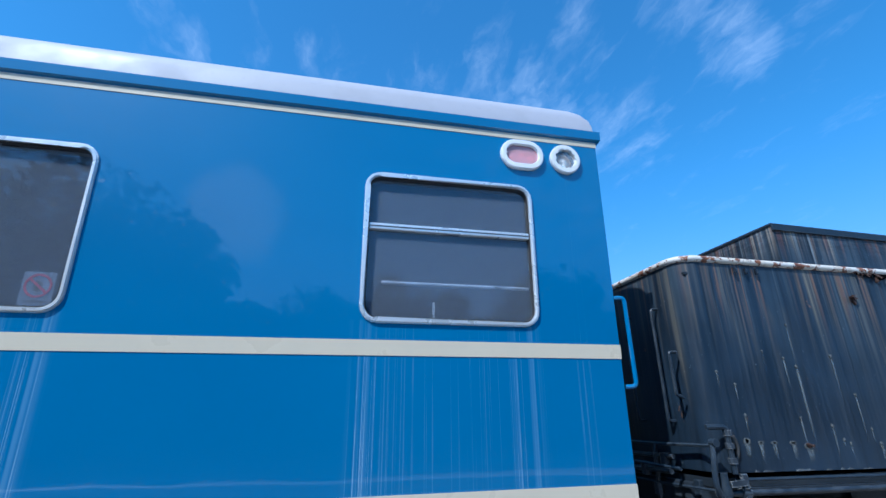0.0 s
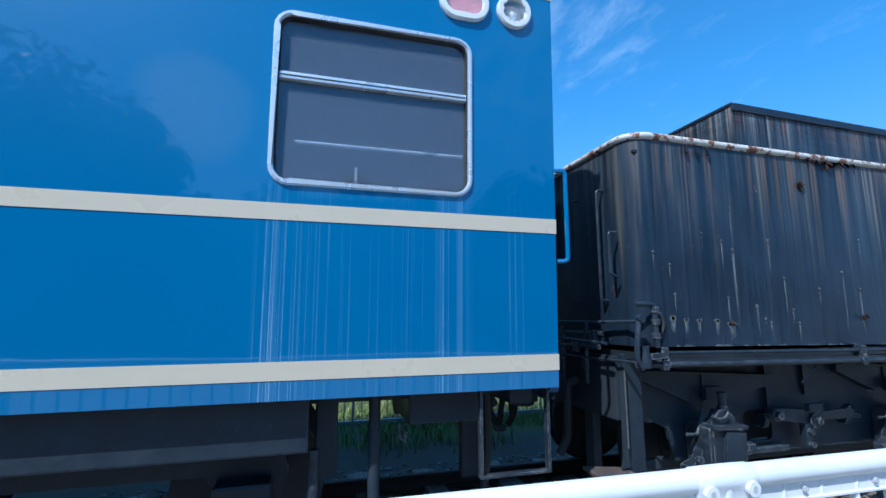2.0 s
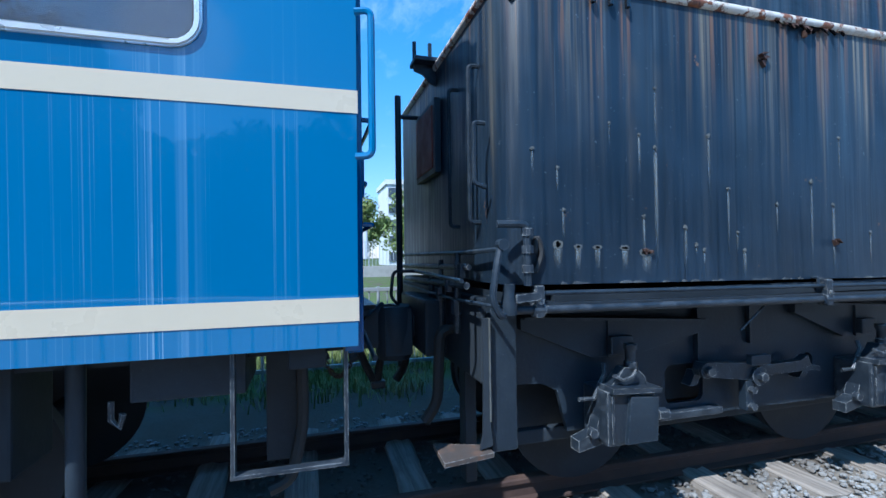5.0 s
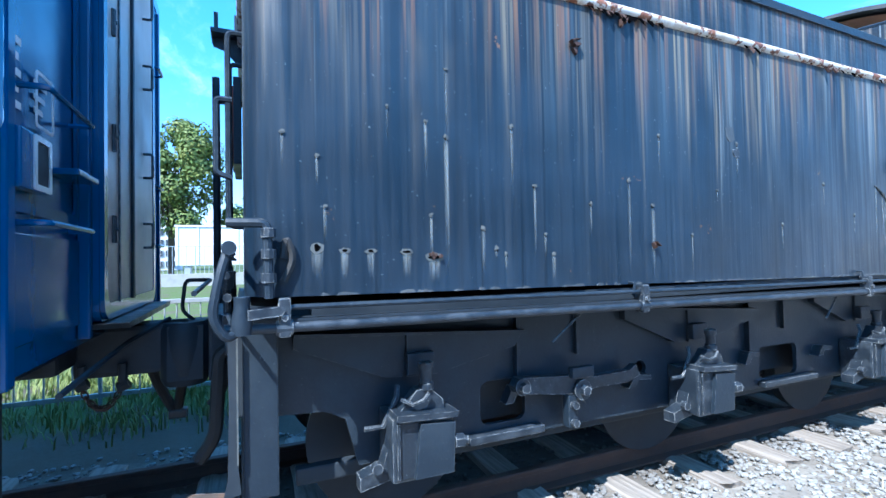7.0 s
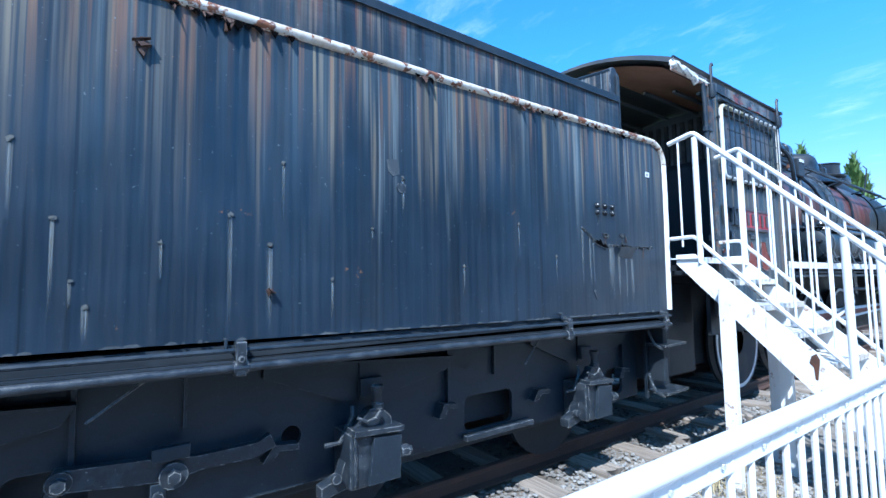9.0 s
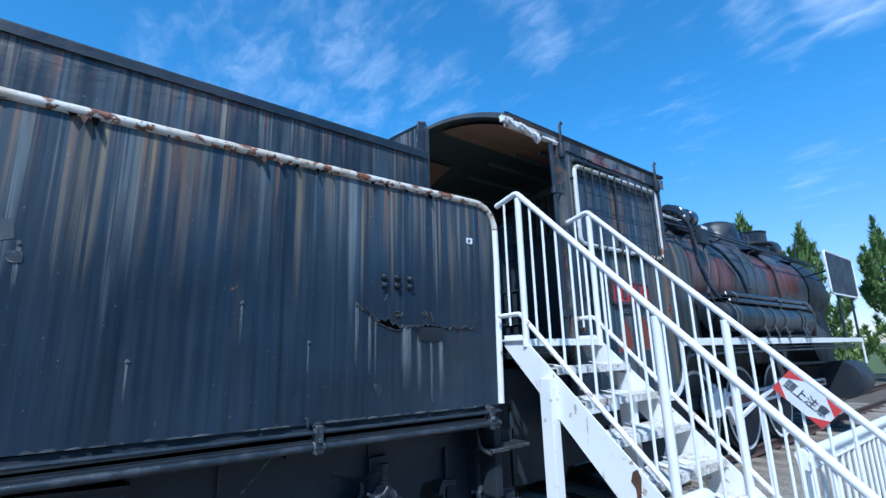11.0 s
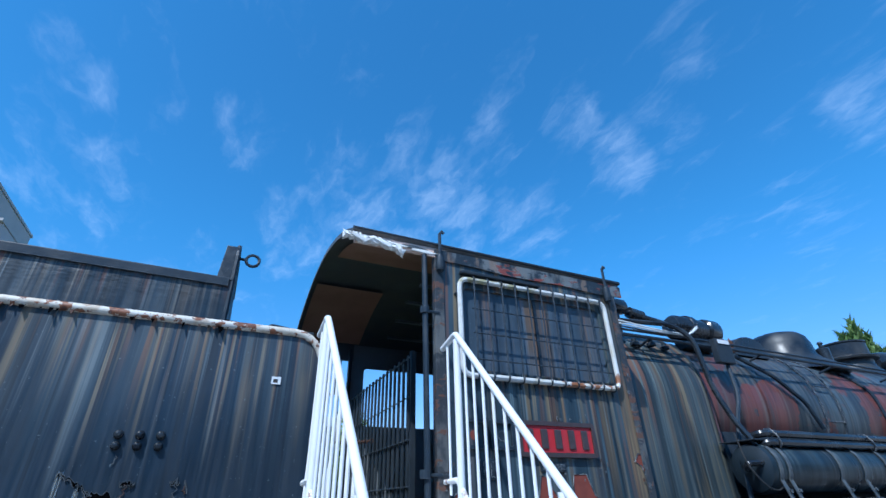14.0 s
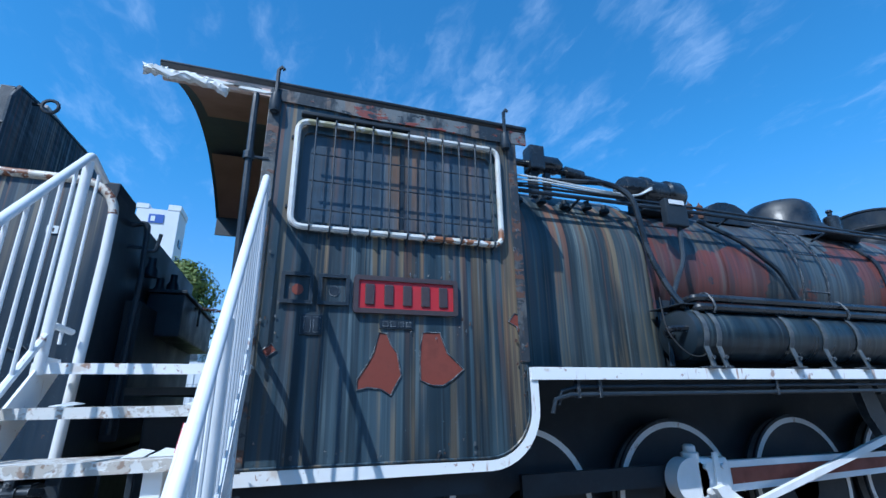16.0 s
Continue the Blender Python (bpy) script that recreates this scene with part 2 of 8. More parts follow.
    if buckle:
        dents = p.math("ADD", dents, p.math("MULTIPLY", p.noise((5.0, 5.0, 11.0), 3.0, 0.55, seed + 90), p.step(z, top - 0.25, top + 0.05, 0.2 * buckle, buckle)))
    fine = p.noise((k * 3, k * 3 * across, 1.2), 4.0, 0.6, seed + 3)
    p.rough(p.math("ADD", p.math("MULTIPLY", where, 0.16), p.step(fine, 0.3, 0.7, rough - 0.12, rough + 0.1)))
    p.bump(p.math("ADD", p.math("MULTIPLY", dents, 3.0), p.math("MULTIPLY", fine, 0.3)), 0.35, 0.012)
    return p.mat


TENDER_PAINT = streaked("tender_paint", (0.0085, 0.0175, 0.0305), (0.18, 0.215, 0.23), (0.27, 0.225, 0.15), (0.22, 0.11, 0.055), 11.0, 2.0, 2.8, 0.95, 1.0, 0.9, 0.7, haze=0.45, floor=0.04, band=0.40, clean=(2.5, 4.6))
BUNKER_PAINT = streaked("bunker_paint", (0.010, 0.017, 0.026), (0.27, 0.30, 0.31), (0.33, 0.27, 0.20), (0.22, 0.075, 0.035), 14.0, 7.0, 3.1, 0.40, 1.0, 0.8, 0.5, haze=0.5, floor=0.1, band=0.30, buckle=1.6)
CAB_PAINT = streaked("cab_paint", (0.008, 0.018, 0.027), (0.16, 0.22, 0.245), (0.26, 0.19, 0.10), (0.18, 0.075, 0.035), 8.5, 11.0, 2.75, 2.1, 1.0, 0.9, 0.6, haze=0.6, floor=0.35, band=0.55, tan_floor=0.40)
SHEET_PAINT = streaked("sheet_paint", (0.040, 0.056, 0.078), (0.17, 0.21, 0.24), (0.22, 0.14, 0.075), (0.23, 0.09, 0.035), 5.0, 14.0, 3.5, 1.6, 1.0, 0.8, 0.6, haze=0.6, floor=0.3, band=0.45, tan_floor=0.3, rough=0.3)


def flaked(name, base, red, pale, tan):
    """Old paint breaking up in scales: dark skin, red primer and chalky layers side by side."""
    p = Paint(name, base, 0.5)
    p.over(p.step(p.noise((5, 5, 2.2), 5.0, 0.6, 1.0), 0.50, 0.62, 0.0, 0.8), pale)
    p.over(p.step(p.noise((9, 9, 2.0), 4.0, 0.6, 12.0), 0.56, 0.66, 0.0, 0.7), tan)
    scales = p.noise((3.4, 3.4, 7.5), 6.0, 0.68, 8.0)
    p.over(p.step(scales, 0.545, 0.565, 0.0, 0.95), red)
    p.over(p.step(p.noise((6, 6, 11), 6.0, 0.7, 20.0), 0.56, 0.58), base)
    p.over(p.step(p.noise((38, 38, 38), 4.0, 0.6, 5.0), 0.62, 0.68, 0.0, 0.6), pale)
    p.bump(p.math("ADD", p.step(scales, 0.545, 0.565), p.noise((30, 30, 30), 4.0)), 0.6, 0.006)
    return p.mat


EDGE_RUST = flaked("edge_rust", (0.030, 0.034, 0.040), (0.115, 0.055, 0.035), (0.12, 0.12, 0.115), (0.13, 0.085, 0.055))
EAVE_PAINT = flaked("eave_paint", (0.018, 0.025, 0.033), (0.20, 0.042, 0.028), (0.17, 0.18, 0.18), (0.20, 0.14, 0.10))


def lime_veil():
    """Thin chalky film of dried drips, ragged and see-through, fading to its foot and sides."""
    p = Paint("lime_veil", (0.25, 0.28, 0.29), 0.75)
    tc = p.n.new("ShaderNodeTexCoord")
    s = p.n.new("ShaderNodeSeparateXYZ")
    p.l.new(tc.outputs["Generated"], s.inputs[0])
    gx, gz = s.outputs["X"], s.outputs["Z"]
    side = p.math("MULTIPLY", p.math("MULTIPLY", gx, p.math("SUBTRACT", 1.0, gx)), 4.0, True)
    fall = p.math("MULTIPLY", p.step(gz, 0.0, 0.9), p.step(gz, 0.90, 1.0, 1.0, 0.0))
    lines = p.step(p.noise((150, 0, 1.5), 3.0, 0.6, 3.0), 0.36, 0.66, 0.12, 1.0)
    a = p.math("MULTIPLY", p.math("MULTIPLY", side, fall), p.math("MULTIPLY", lines, 0.62))
    p.l.new(a, p.bsdf.inputs["Alpha"])
    return p.mat


LIME_VEIL = lime_veil()
BOILER_PAINT = streaked("boiler_paint", (0.012, 0.020, 0.028), (0.16, 0.19, 0.20), (0.18, 0.14, 0.09), (0.17, 0.06, 0.03), 9.0, 17.0, 3.5, 1.4, 0.0, 0.7, 0.6, red=(0.15, 0.042, 0.031), haze=0.75, floor=0.35, band=0.6, tan_floor=0.22)
FIREBOX_PAINT = streaked("firebox_paint", (0.015, 0.024, 0.030), (0.19, 0.215, 0.20), (0.22, 0.175, 0.105), (0.19, 0.08, 0.04), 10.5, 23.0, 3.3, 2.2, 0.0, 0.8, 0.7, haze=0.6, floor=0.35, band=0.5, tan_floor=0.42)
TANK_PAINT = streaked("reservoir_paint", (0.004, 0.009, 0.014), (0.12, 0.155, 0.16), (0.09, 0.105, 0.09), (0.10, 0.05, 0.03), 7.0, 33.0, 2.25, 0.45, 0.0, 0.4, 0.2, rough=0.36, haze=0.6, band=0.25)
DUSTY_IRON = worn("dusty_iron", (0.05, 0.06, 0.07), (0.12, 0.13, 0.135), 0.6, 0.0, 12.0, 0.7, 0.4)
RUN_LIME = worn("lime_run", (0.11, 0.115, 0.11), (0.05, 0.06, 0.07), 0.7, 0.0, 14.0, 0.7, 0.2)
BLACK_IRON = worn("black_iron", (0.015, 0.024, 0.036), (0.030, 0.042, 0.056), 0.45, 0.0, 5.0, 0.6, 0.35, 0.35, (0.10, 0.112, 0.125))
SOOT_IRON = worn("soot_iron", (0.019, 0.026, 0.035), (0.036, 0.045, 0.056), 0.55, 0.0, 3.0, 0.6, 0.3, 0.3)
DOME_BLACK = worn("dulled_black", (0.011, 0.015, 0.022), (0.055, 0.058, 0.060), 0.36, 0.0, 3.0, 0.6, 0.35, 0.35, (0.10, 0.075, 0.06))
GLOSS_BLACK = worn("gloss_black", (0.012, 0.014, 0.018), (0.05, 0.06, 0.07), 0.22, 0.0, 4.0, 0.45, 0.25)
PALE_IRON = worn("chipped_iron", (0.016, 0.023, 0.033), (0.055, 0.066, 0.080), 0.42, 0.0, 14.0, 0.6, 0.45, 0.45, (0.36, 0.37, 0.37))
# near-black colour in place of the darkness inside holes and under curls
UNLIT_BLACK = worn("unlit_black", (0.0025, 0.0025, 0.003), (0.004, 0.003, 0.003), 1.0, 0.0, 8.0, 0.4, 0.0, 0.0)
ROOF_INNER = worn("cab_roof_paint", (0.060, 0.066, 0.075), (0.11, 0.10, 0.09), 0.6, 0.0, 3.0, 0.7, 0.3)
CAB_INT = worn("cab_lining", (0.15, 0.17, 0.19), (0.22, 0.235, 0.25), 0.6, 0.0, 3.0, 0.6, 0.3)
RUSTY_IRON = worn("rusty_iron", (0.055, 0.028, 0.02), (0.12, 0.052, 0.03), 0.8, 0.0, 8.0, 0.7, 0.5)
STEP_RUST = worn("step_rust", (0.07, 0.058, 0.052), (0.13, 0.075, 0.05), 0.7, 0.0, 14.0, 0.8, 0.4, 0.4, (0.35, 0.34, 0.33))
RAIL_RUST = worn("rail_rust", (0.055, 0.032, 0.026), (0.10, 0.06, 0.045), 0.75, 0.0, 5.0, 0.6, 0.4)
RED_OXIDE = worn("red_oxide", (0.185, 0.040, 0.024), (0.125, 0.030, 0.020), 0.6, 0.0, 7.0, 0.6, 0.2)
WHITE_PAINT = worn("white_paint", (0.76, 0.77, 0.78), (0.60, 0.61, 0.61), 0.40, 0.0, 4.0, 0.4, 0.12)
WHITE_PIPE = WHITE_PAINT
CHROME = worn("brushed_aluminium", (0.72, 0.73, 0.74), (0.55, 0.56, 0.57), 0.32, 0.55, 6.0, 0.4, 0.1)
RUBBER = worn("black_rubber", (0.02, 0.02, 0.021), (0.04, 0.04, 0.042), 0.7, 0.0, 9.0, 0.4, 0.2)
CREAM = worn("cream_paint", (0.60, 0.52, 0.39), (0.53, 0.46, 0.35), 0.35, 0.0, 3.0, 0.35, 0.05)
DIM_INTERIOR = worn("dim_interior", (0.11, 0.13, 0.19), (0.08, 0.10, 0.15), 0.8, 0.0, 1.0, 0.5, 0.1)
BEIGE = worn("beige_paint", (0.66, 0.48, 0.39), (0.55, 0.40, 0.33), 0.45, 0.0, 3.0, 0.45, 0.1)
ROOF_GREY = worn("silver_roof_paint", (0.42, 0.42, 0.46), (0.36, 0.36, 0.40), 0.55, 0.0, 3.0, 0.5, 0.2)
YELLOW_WOOD = worn("yellow_chock", (0.45, 0.33, 0.08), (0.3, 0.22, 0.08), 0.7, 0.0, 8.0, 0.5, 0.2)
WOOD_CEIL = worn("cab_lining_board", (0.42, 0.21, 0.135), (0.33, 0.165, 0.11), 0.7, 0.0, 3.0, 0.6, 0.2)
PLATE_RED = worn("plate_red", (0.42, 0.022, 0.03), (0.30, 0.03, 0.035), 0.42, 0.0, 6.0, 0.5, 0.1)
PLATE_METAL = worn("plate_bronze", (0.12, 0.085, 0.085), (0.07, 0.055, 0.055), 0.4, 0.6, 12.0, 0.5, 0.2)
CLOTH_WHITE = worn("white_tape", (0.72, 0.72, 0.70), (0.5, 0.48, 0.44), 0.75, 0.0, 12.0, 0.5, 0.5)
CABLE_WHITE = worn("cable_sheath", (0.62, 0.64, 0.64), (0.45, 0.46, 0.46), 0.5, 0.0, 9.0, 0.4, 0.1)
CONCRETE = worn("concrete", (0.34, 0.33, 0.31), (0.25, 0.245, 0.23), 0.9, 0.0, 2.0, 0.5, 0.3)
FAR_WHITE = worn("far_wall", (0.66, 0.67, 0.70), (0.58, 0.59, 0.62), 0.8, 0.0, 0.2, 0.4, 0.05)
FAR_GREY = worn("far_render", (0.42, 0.40, 0.39), (0.34, 0.33, 0.33), 0.85, 0.0, 0.2, 0.5, 0.05)
FAR_GLASS = worn("far_window", (0.06, 0.075, 0.095), (0.09, 0.11, 0.13), 0.25, 0.0, 0.3, 0.4, 0.0)
SIGN_BLUE = worn("sign_blue", (0.03, 0.09, 0.36), (0.03, 0.07, 0.3), 0.5, 0.0, 1.0, 0.3, 0.0)
SIGN_RED = worn("sign_red", (0.52, 0.05, 0.05), (0.42, 0.05, 0.05), 0.5, 0.0, 9.0, 0.4, 0.0)
INK = worn("ink", (0.03, 0.03, 0.035), (0.05, 0.05, 0.05), 0.6, 0.0, 9.0, 0.3, 0.0)
LETTER_WHITE = worn("letter_white", (0.68, 0.70, 0.72), (0.5, 0.52, 0.55), 0.5, 0.0, 9.0, 0.4, 0.0)
LAMP_RED = worn("lamp_red", (0.42, 0.03, 0.05), (0.6, 0.3, 0.3), 0.35, 0.0, 30.0, 0.8, 0.3)


def white_rusting():
    """Old white enamel, chipped through to rust in bands."""
    p = Paint("white_rusting", (0.62, 0.60, 0.56), 0.5)
    p.over(p.step(p.noise((2.2, 2.2, 2.2), 4.0), 0.36, 0.62, 0.0, 0.6), (0.56, 0.50, 0.40))
    p.over(p.step(p.noise((9.0, 9.0, 9.0), 5.0, 0.65, 17.0), 0.50, 0.66, 0.0, 0.7), (0.42, 0.32, 0.22))
    chips = p.noise((11.0, 13.0, 13.0), 7.0, 0.68, 4.0)
    area = p.step(p.noise((1.5, 1.5, 1.5), 3.0, shift=8.0), 0.24, 0.42)
    m = p.math("MULTIPLY", p.step(chips, 0.515, 0.55), area)
    p.over(m, (0.22, 0.085, 0.04))
    p.over(p.math("MULTIPLY", p.step(p.noise((30, 30, 30), 4.0), 0.5, 0.62), m), (0.10, 0.04, 0.028))
    p.bump(chips, 0.35, 0.006)
    return p.mat


WHITE_RUST = white_rusting()


def white_touched():
    """White gloss with a few rust stains."""
    p = Paint("white_stained", (0.78, 0.79, 0.79), 0.4)
    p.over(p.step(p.noise((5, 5, 5), 5.0, 0.6, 2.0), 0.62, 0.72, 0.0, 0.55), (0.45, 0.33, 0.22))
    p.over(p.step(p.noise((16, 16, 2.5), 5.0, 0.6, 6.0), 0.62, 0.72, 0.0, 0.85), (0.30, 0.13, 0.055))
    p.over(p.step(p.noise((9, 9, 9), 6.0, 0.7, 26.0), 0.61, 0.64, 0.0, 0.8), (0.26, 0.12, 0.06))
    p.over(p.step(p.noise((1.5, 1.5, 1.5), 4.0, shift=3.0), 0.45, 0.7, 0.0, 0.35), (0.6, 0.61, 0.62))
    p.bump(p.noise((40, 40, 40), 4.0), 0.15, 0.003)
    return p.mat


WHITE_STAIN = white_touched()


def flaking_treads():
    """White paint trodden and curling off grey-tan undercoat."""
    p = Paint("tread_paint", (0.66, 0.65, 0.62), 0.55)
    peel = p.noise((9, 22, 12), 6.0, 0.68, 3.0, 0.4)
    p.over(p.step(peel, 0.50, 0.53, 0.0, 0.75), (0.42, 0.37, 0.31))
    p.over(p.step(p.noise((20, 45, 20), 5.0, 0.65, 9.0), 0.56, 0.62, 0.0, 0.8), (0.24, 0.15, 0.10))
    p.bump(p.step(peel, 0.48, 0.54), 0.5, 0.004)
    return p.mat


TREAD_PAINT = flaking_treads()


def white_guard():
    """Dirty white tube, yellowed, rusting at its foot."""
    p = Paint("white_guard", (0.60, 0.61, 0.60), 0.5)
    x, y, z = p.xyz()
    p.over(p.step(p.noise((6, 6, 6), 5.0, 0.6, 2.0), 0.5, 0.66, 0.0, 0.5), (0.50, 0.47, 0.36))
    foot = p.math("MAXIMUM", p.math("MULTIPLY", p.step(x, 9.6, 10.0), p.step(z, 2.65, 2.75, 1.0, 0.0)), 0.12)
    chips = p.math("MULTIPLY", p.step(p.noise((11, 11, 11), 6.0, 0.65, 4.0), 0.50, 0.54), foot)
    p.over(chips, (0.24, 0.10, 0.045))
    top = p.math("MULTIPLY", p.step(x, 9.7, 9.9, 1.0, 0.0), p.step(z, 3.28, 3.31))
    p.over(p.math("MULTIPLY", top, p.step(p.noise((17, 17, 17), 4.0), 0.42, 0.55, 0.0, 0.9)), (0.30, 0.27, 0.13))
    p.bump(p.noise((40, 40, 40), 4.0), 0.2, 0.003)
    return p.mat


WHITE_GUARD = white_guard()


def coach_blue():
    """Glossy blue coach enamel; chalky runs hang below the windows and lamps."""
    p = Paint("coach_blue", (0.014, 0.146, 0.322), 0.30, 0.0, 0.3)
    p.bsdf.inputs["Coat Weight"].default_value = 1.0
    p.bsdf.inputs["Coat Roughness"].default_value = 0.025
    x, y, z = p.xyz()
    p.over(p.step(p.noise((0.5, 0.5, 0.7), 3.0), 0.36, 0.70, 0.0, 0.4), (0.008, 0.119, 0.280))
    thin = p.noise((105.0, 0.0, 0.10), 2.0, 0.6, 1.0, 0.2)
    fine = p.noise((230.0, 0.0, 0.16), 1.5, 0.5, 5.0, 0.15)
    faint = p.step(p.noise((9.0, 0.0, 1.3), 3.0, 0.6, 15.0), 0.34, 0.66, 0.25, 1.0)
    lines = p.math("MULTIPLY", p.math("MAXIMUM", p.step(thin, 0.655, 0.69, 0.0, 0.75), p.step(fine, 0.615, 0.69, 0.0, 0.7)), faint)
    below = p.step(z, 2.02, 2.22, 1.0, 0.25)
    under_near = p.math("MULTIPLY", p.between(x, 0.06, 1.27, 0.03), p.step(z, 2.20, 2.22, 1.0, 0.0))
    under_far = p.math("MULTIPLY", p.step(x, -1.44, -1.38, 1.0, 0.0), p.step(z, 2.20, 2.22, 1.0, 0.0))
    edges = p.math("MAXIMUM", p.between(x, 0.07, 0.24, 0.04), p.between(x, 1.04, 1.2, 0.04))
    edges = p.math("MAXIMUM", edges, p.between(x, -1.75, -1.42, 0.05))
    lamp = p.math("MULTIPLY", p.between(x, 1.44, 1.6, 0.02), p.step(z, 3.28, 3.32, 1.0, 0.0))
    lamp2 = p.math("MULTIPLY", p.between(x, 1.13, 1.32, 0.03), p.between(z, 2.9, 3.28, 0.05))
    where = p.math("MAXIMUM", p.math("MAXIMUM", under_near, under_far), p.math("MULTIPLY", p.math("MAXIMUM", lamp, lamp2), 0.8))
    m = p.math("MULTIPLY", p.math("MULTIPLY", lines, where), p.math("MULTIPLY", below, p.math("ADD", p.math("MULTIPLY", edges, 0.55), 0.40)))
    p.over(p.math("MULTIPLY", m, 0.62), (0.42, 0.56, 0.68))
    veil = p.math("MULTIPLY", p.math("MULTIPLY", edges, p.math("MAXIMUM", under_near, under_far)), p.step(p.noise((26.0, 0.0, 0.03), 3.0, 0.65, 8.0), 0.46, 0.72))
    p.over(p.math("MULTIPLY", veil, 0.26), (0.30, 0.48, 0.66))
    p.rough(p.math("ADD", p.math("MULTIPLY", m, 0.4), 0.30))
    p.put(p.step(m, 0.0, 0.5, 0.025, 0.4), p.bsdf.inputs["Coat Roughness"])
    p.bump(p.noise((1.3, 1.3, 1.0), 2.0, 0.4, 2.0), 0.10, 0.05)
    p.l.new(p.bsdf.inputs["Normal"].links[0].from_socket, p.bsdf.inputs["Coat Normal"])
    return p.mat


COACH_BLUE = coach_blue()
# coach blue again, its colour darkened for the shade on the coach end
SHADED_BLUE = worn("shaded_end_blue", (0.003, 0.066, 0.19), (0.004, 0.045, 0.13), 0.14, 0.0, 2.0, 0.5, 0.1)


def clear_glass(name, tint=(0.9, 0.93, 0.95), dirt=0.1):
    p = Paint(name, tint, 0.0)
    p.bsdf.inputs["Transmission Weight"].default_value = 1.0 - dirt
    p.bsdf.inputs["IOR"].default_value = 1.5
    p.rough(p.step(p.noise((3, 3, 3), 4.0), 0.3, 0.8, 0.0, dirt * 0.3))
    return p.mat


GLASS = clear_glass("window_glass", (0.42, 0.50, 0.62), 0.10)
LENS = clear_glass("lamp_lens", (0.85, 0.88, 0.9), 0.12)
LENS_PINK = clear_glass("pink_lens", (0.85, 0.55, 0.60), 0.35)
# sticker colours darkened to look dim behind the reflecting pane
STICKER = worn("dimmed_sticker", (0.12, 0.145, 0.19), (0.09, 0.115, 0.15), 0.6, 0.0, 6.0, 0.4, 0.0)
STICKER_RED = worn("dimmed_red", (0.22, 0.05, 0.09), (0.17, 0.05, 0.09), 0.6, 0.0, 6.0, 0.4, 0.0)


def ground_mat():
    p = Paint("ground_soil", (0.21, 0.185, 0.155), 0.95, 0.0, 0.2)
    x, y, z = p.xyz()
    p.over(p.step(p.noise((3, 3, 3), 6.0, 0.65), 0.4, 0.65), (0.29, 0.265, 0.23))
    p.over(p.step(p.noise((25, 25, 25), 5.0, 0.7, 4.0), 0.5, 0.66, 0.0, 0.8), (0.10, 0.09, 0.075))
    # soil colour darkened past the track, standing in for the train's shadow
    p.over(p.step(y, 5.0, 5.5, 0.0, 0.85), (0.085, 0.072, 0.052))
    grass = p.math("MULTIPLY", p.step(y, 6.2, 6.9), p.step(p.noise((1.2, 1.2, 1.2), 4.0, shift=2.0), 0.38, 0.5))
    p.over(p.math("MULTIPLY", grass, 0.9), (0.085, 0.125, 0.035))
    p.over(p.step(y, 0.8, 1.0, 0.85, 0.0), (0.36, 0.345, 0.32))
    # oily brown between the rails that also carries the shade under the train
    oil_shade = p.math("MULTIPLY", p.between(y, 3.35, 4.95, 0.25), p.step(p.noise((1.5, 1.5, 1.5), 4.0, shift=9.0), 0.25, 0.5, 0.6, 1.0))
    p.over(p.math("MULTIPLY", oil_shade, 0.85), (0.085, 0.072, 0.062))
    p.bump(p.noise((18, 18, 18), 6.0, 0.7), 0.6, 0.03)
    return p.mat


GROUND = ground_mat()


def stone_mat():
    p = Paint("ballast_stone", (0.25, 0.245, 0.235), 0.9, 0.0, 0.3)
    isl = p.n.new("ShaderNodeNewGeometry").outputs["Random Per Island"]
    p.over(p.step(isl, 0.0, 1.0, 0.0, 0.9), (0.37, 0.365, 0.35))
    p.over(p.step(isl, 0.85, 0.9, 0.0, 0.8), (0.20, 0.175, 0.15))
    p.over(p.step(p.noise((40, 40, 40), 4.0), 0.45, 0.7, 0.0, 0.6), (0.25, 0.245, 0.24))
    x, y, z = p.xyz()
    # same oily brown on the stones, darkening them for the shade under the train
    oil_shade = p.math("MULTIPLY", p.between(y, 3.35, 4.95, 0.25), p.step(p.noise((1.5, 1.5, 1.5), 4.0, shift=9.0), 0.25, 0.5, 0.6, 1.0))
    p.over(p.math("MULTIPLY", oil_shade, 0.85), (0.09, 0.078, 0.068))
    p.bump(p.noise((70, 70, 70), 4.0), 0.4, 0.004)
    return p.mat


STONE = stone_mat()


def timber(name, a, b, along="y"):
    p = Paint(name, a, 0.85, 0.0, 0.25)
    s = {"x": (1.2, 34, 34), "y": (34, 1.2, 34)}[along]
    grain = p.noise(s, 5.0, 0.65)
    p.over(p.step(grain, 0.38, 0.66), b)
    p.over(p.step(p.noise((3, 3, 3), 4.0, shift=5), 0.5, 0.75, 0.0, 0.6), (a[0] * 0.4, a[1] * 0.4, a[2] * 0.4))
    p.over(p.step(p.random(), 0.0, 1.0, 0.0, 0.3), (a[0] * 0.6, a[1] * 0.55, a[2] * 0.5))
    p.bump(grain, 0.7, 0.012)
    return p.mat


SLEEPER_WOOD = timber("sleeper_wood", (0.34, 0.30, 0.26), (0.19, 0.165, 0.14))


def leaf_mat(name, a, b, c):
    p = Paint(name, a, 0.6, 0.0, 0.3)
    isl = p.n.new("ShaderNodeNewGeometry").outputs["Random Per Island"]
    p.over(p.step(isl, 0.0, 1.0), b)
    p.over(p.step(p.noise((0.5, 0.5, 0.5), 3.0), 0.45, 0.7, 0.0, 0.7), c)
    p.bsdf.inputs["Transmission Weight"].default_value = 0.0
    return p.mat


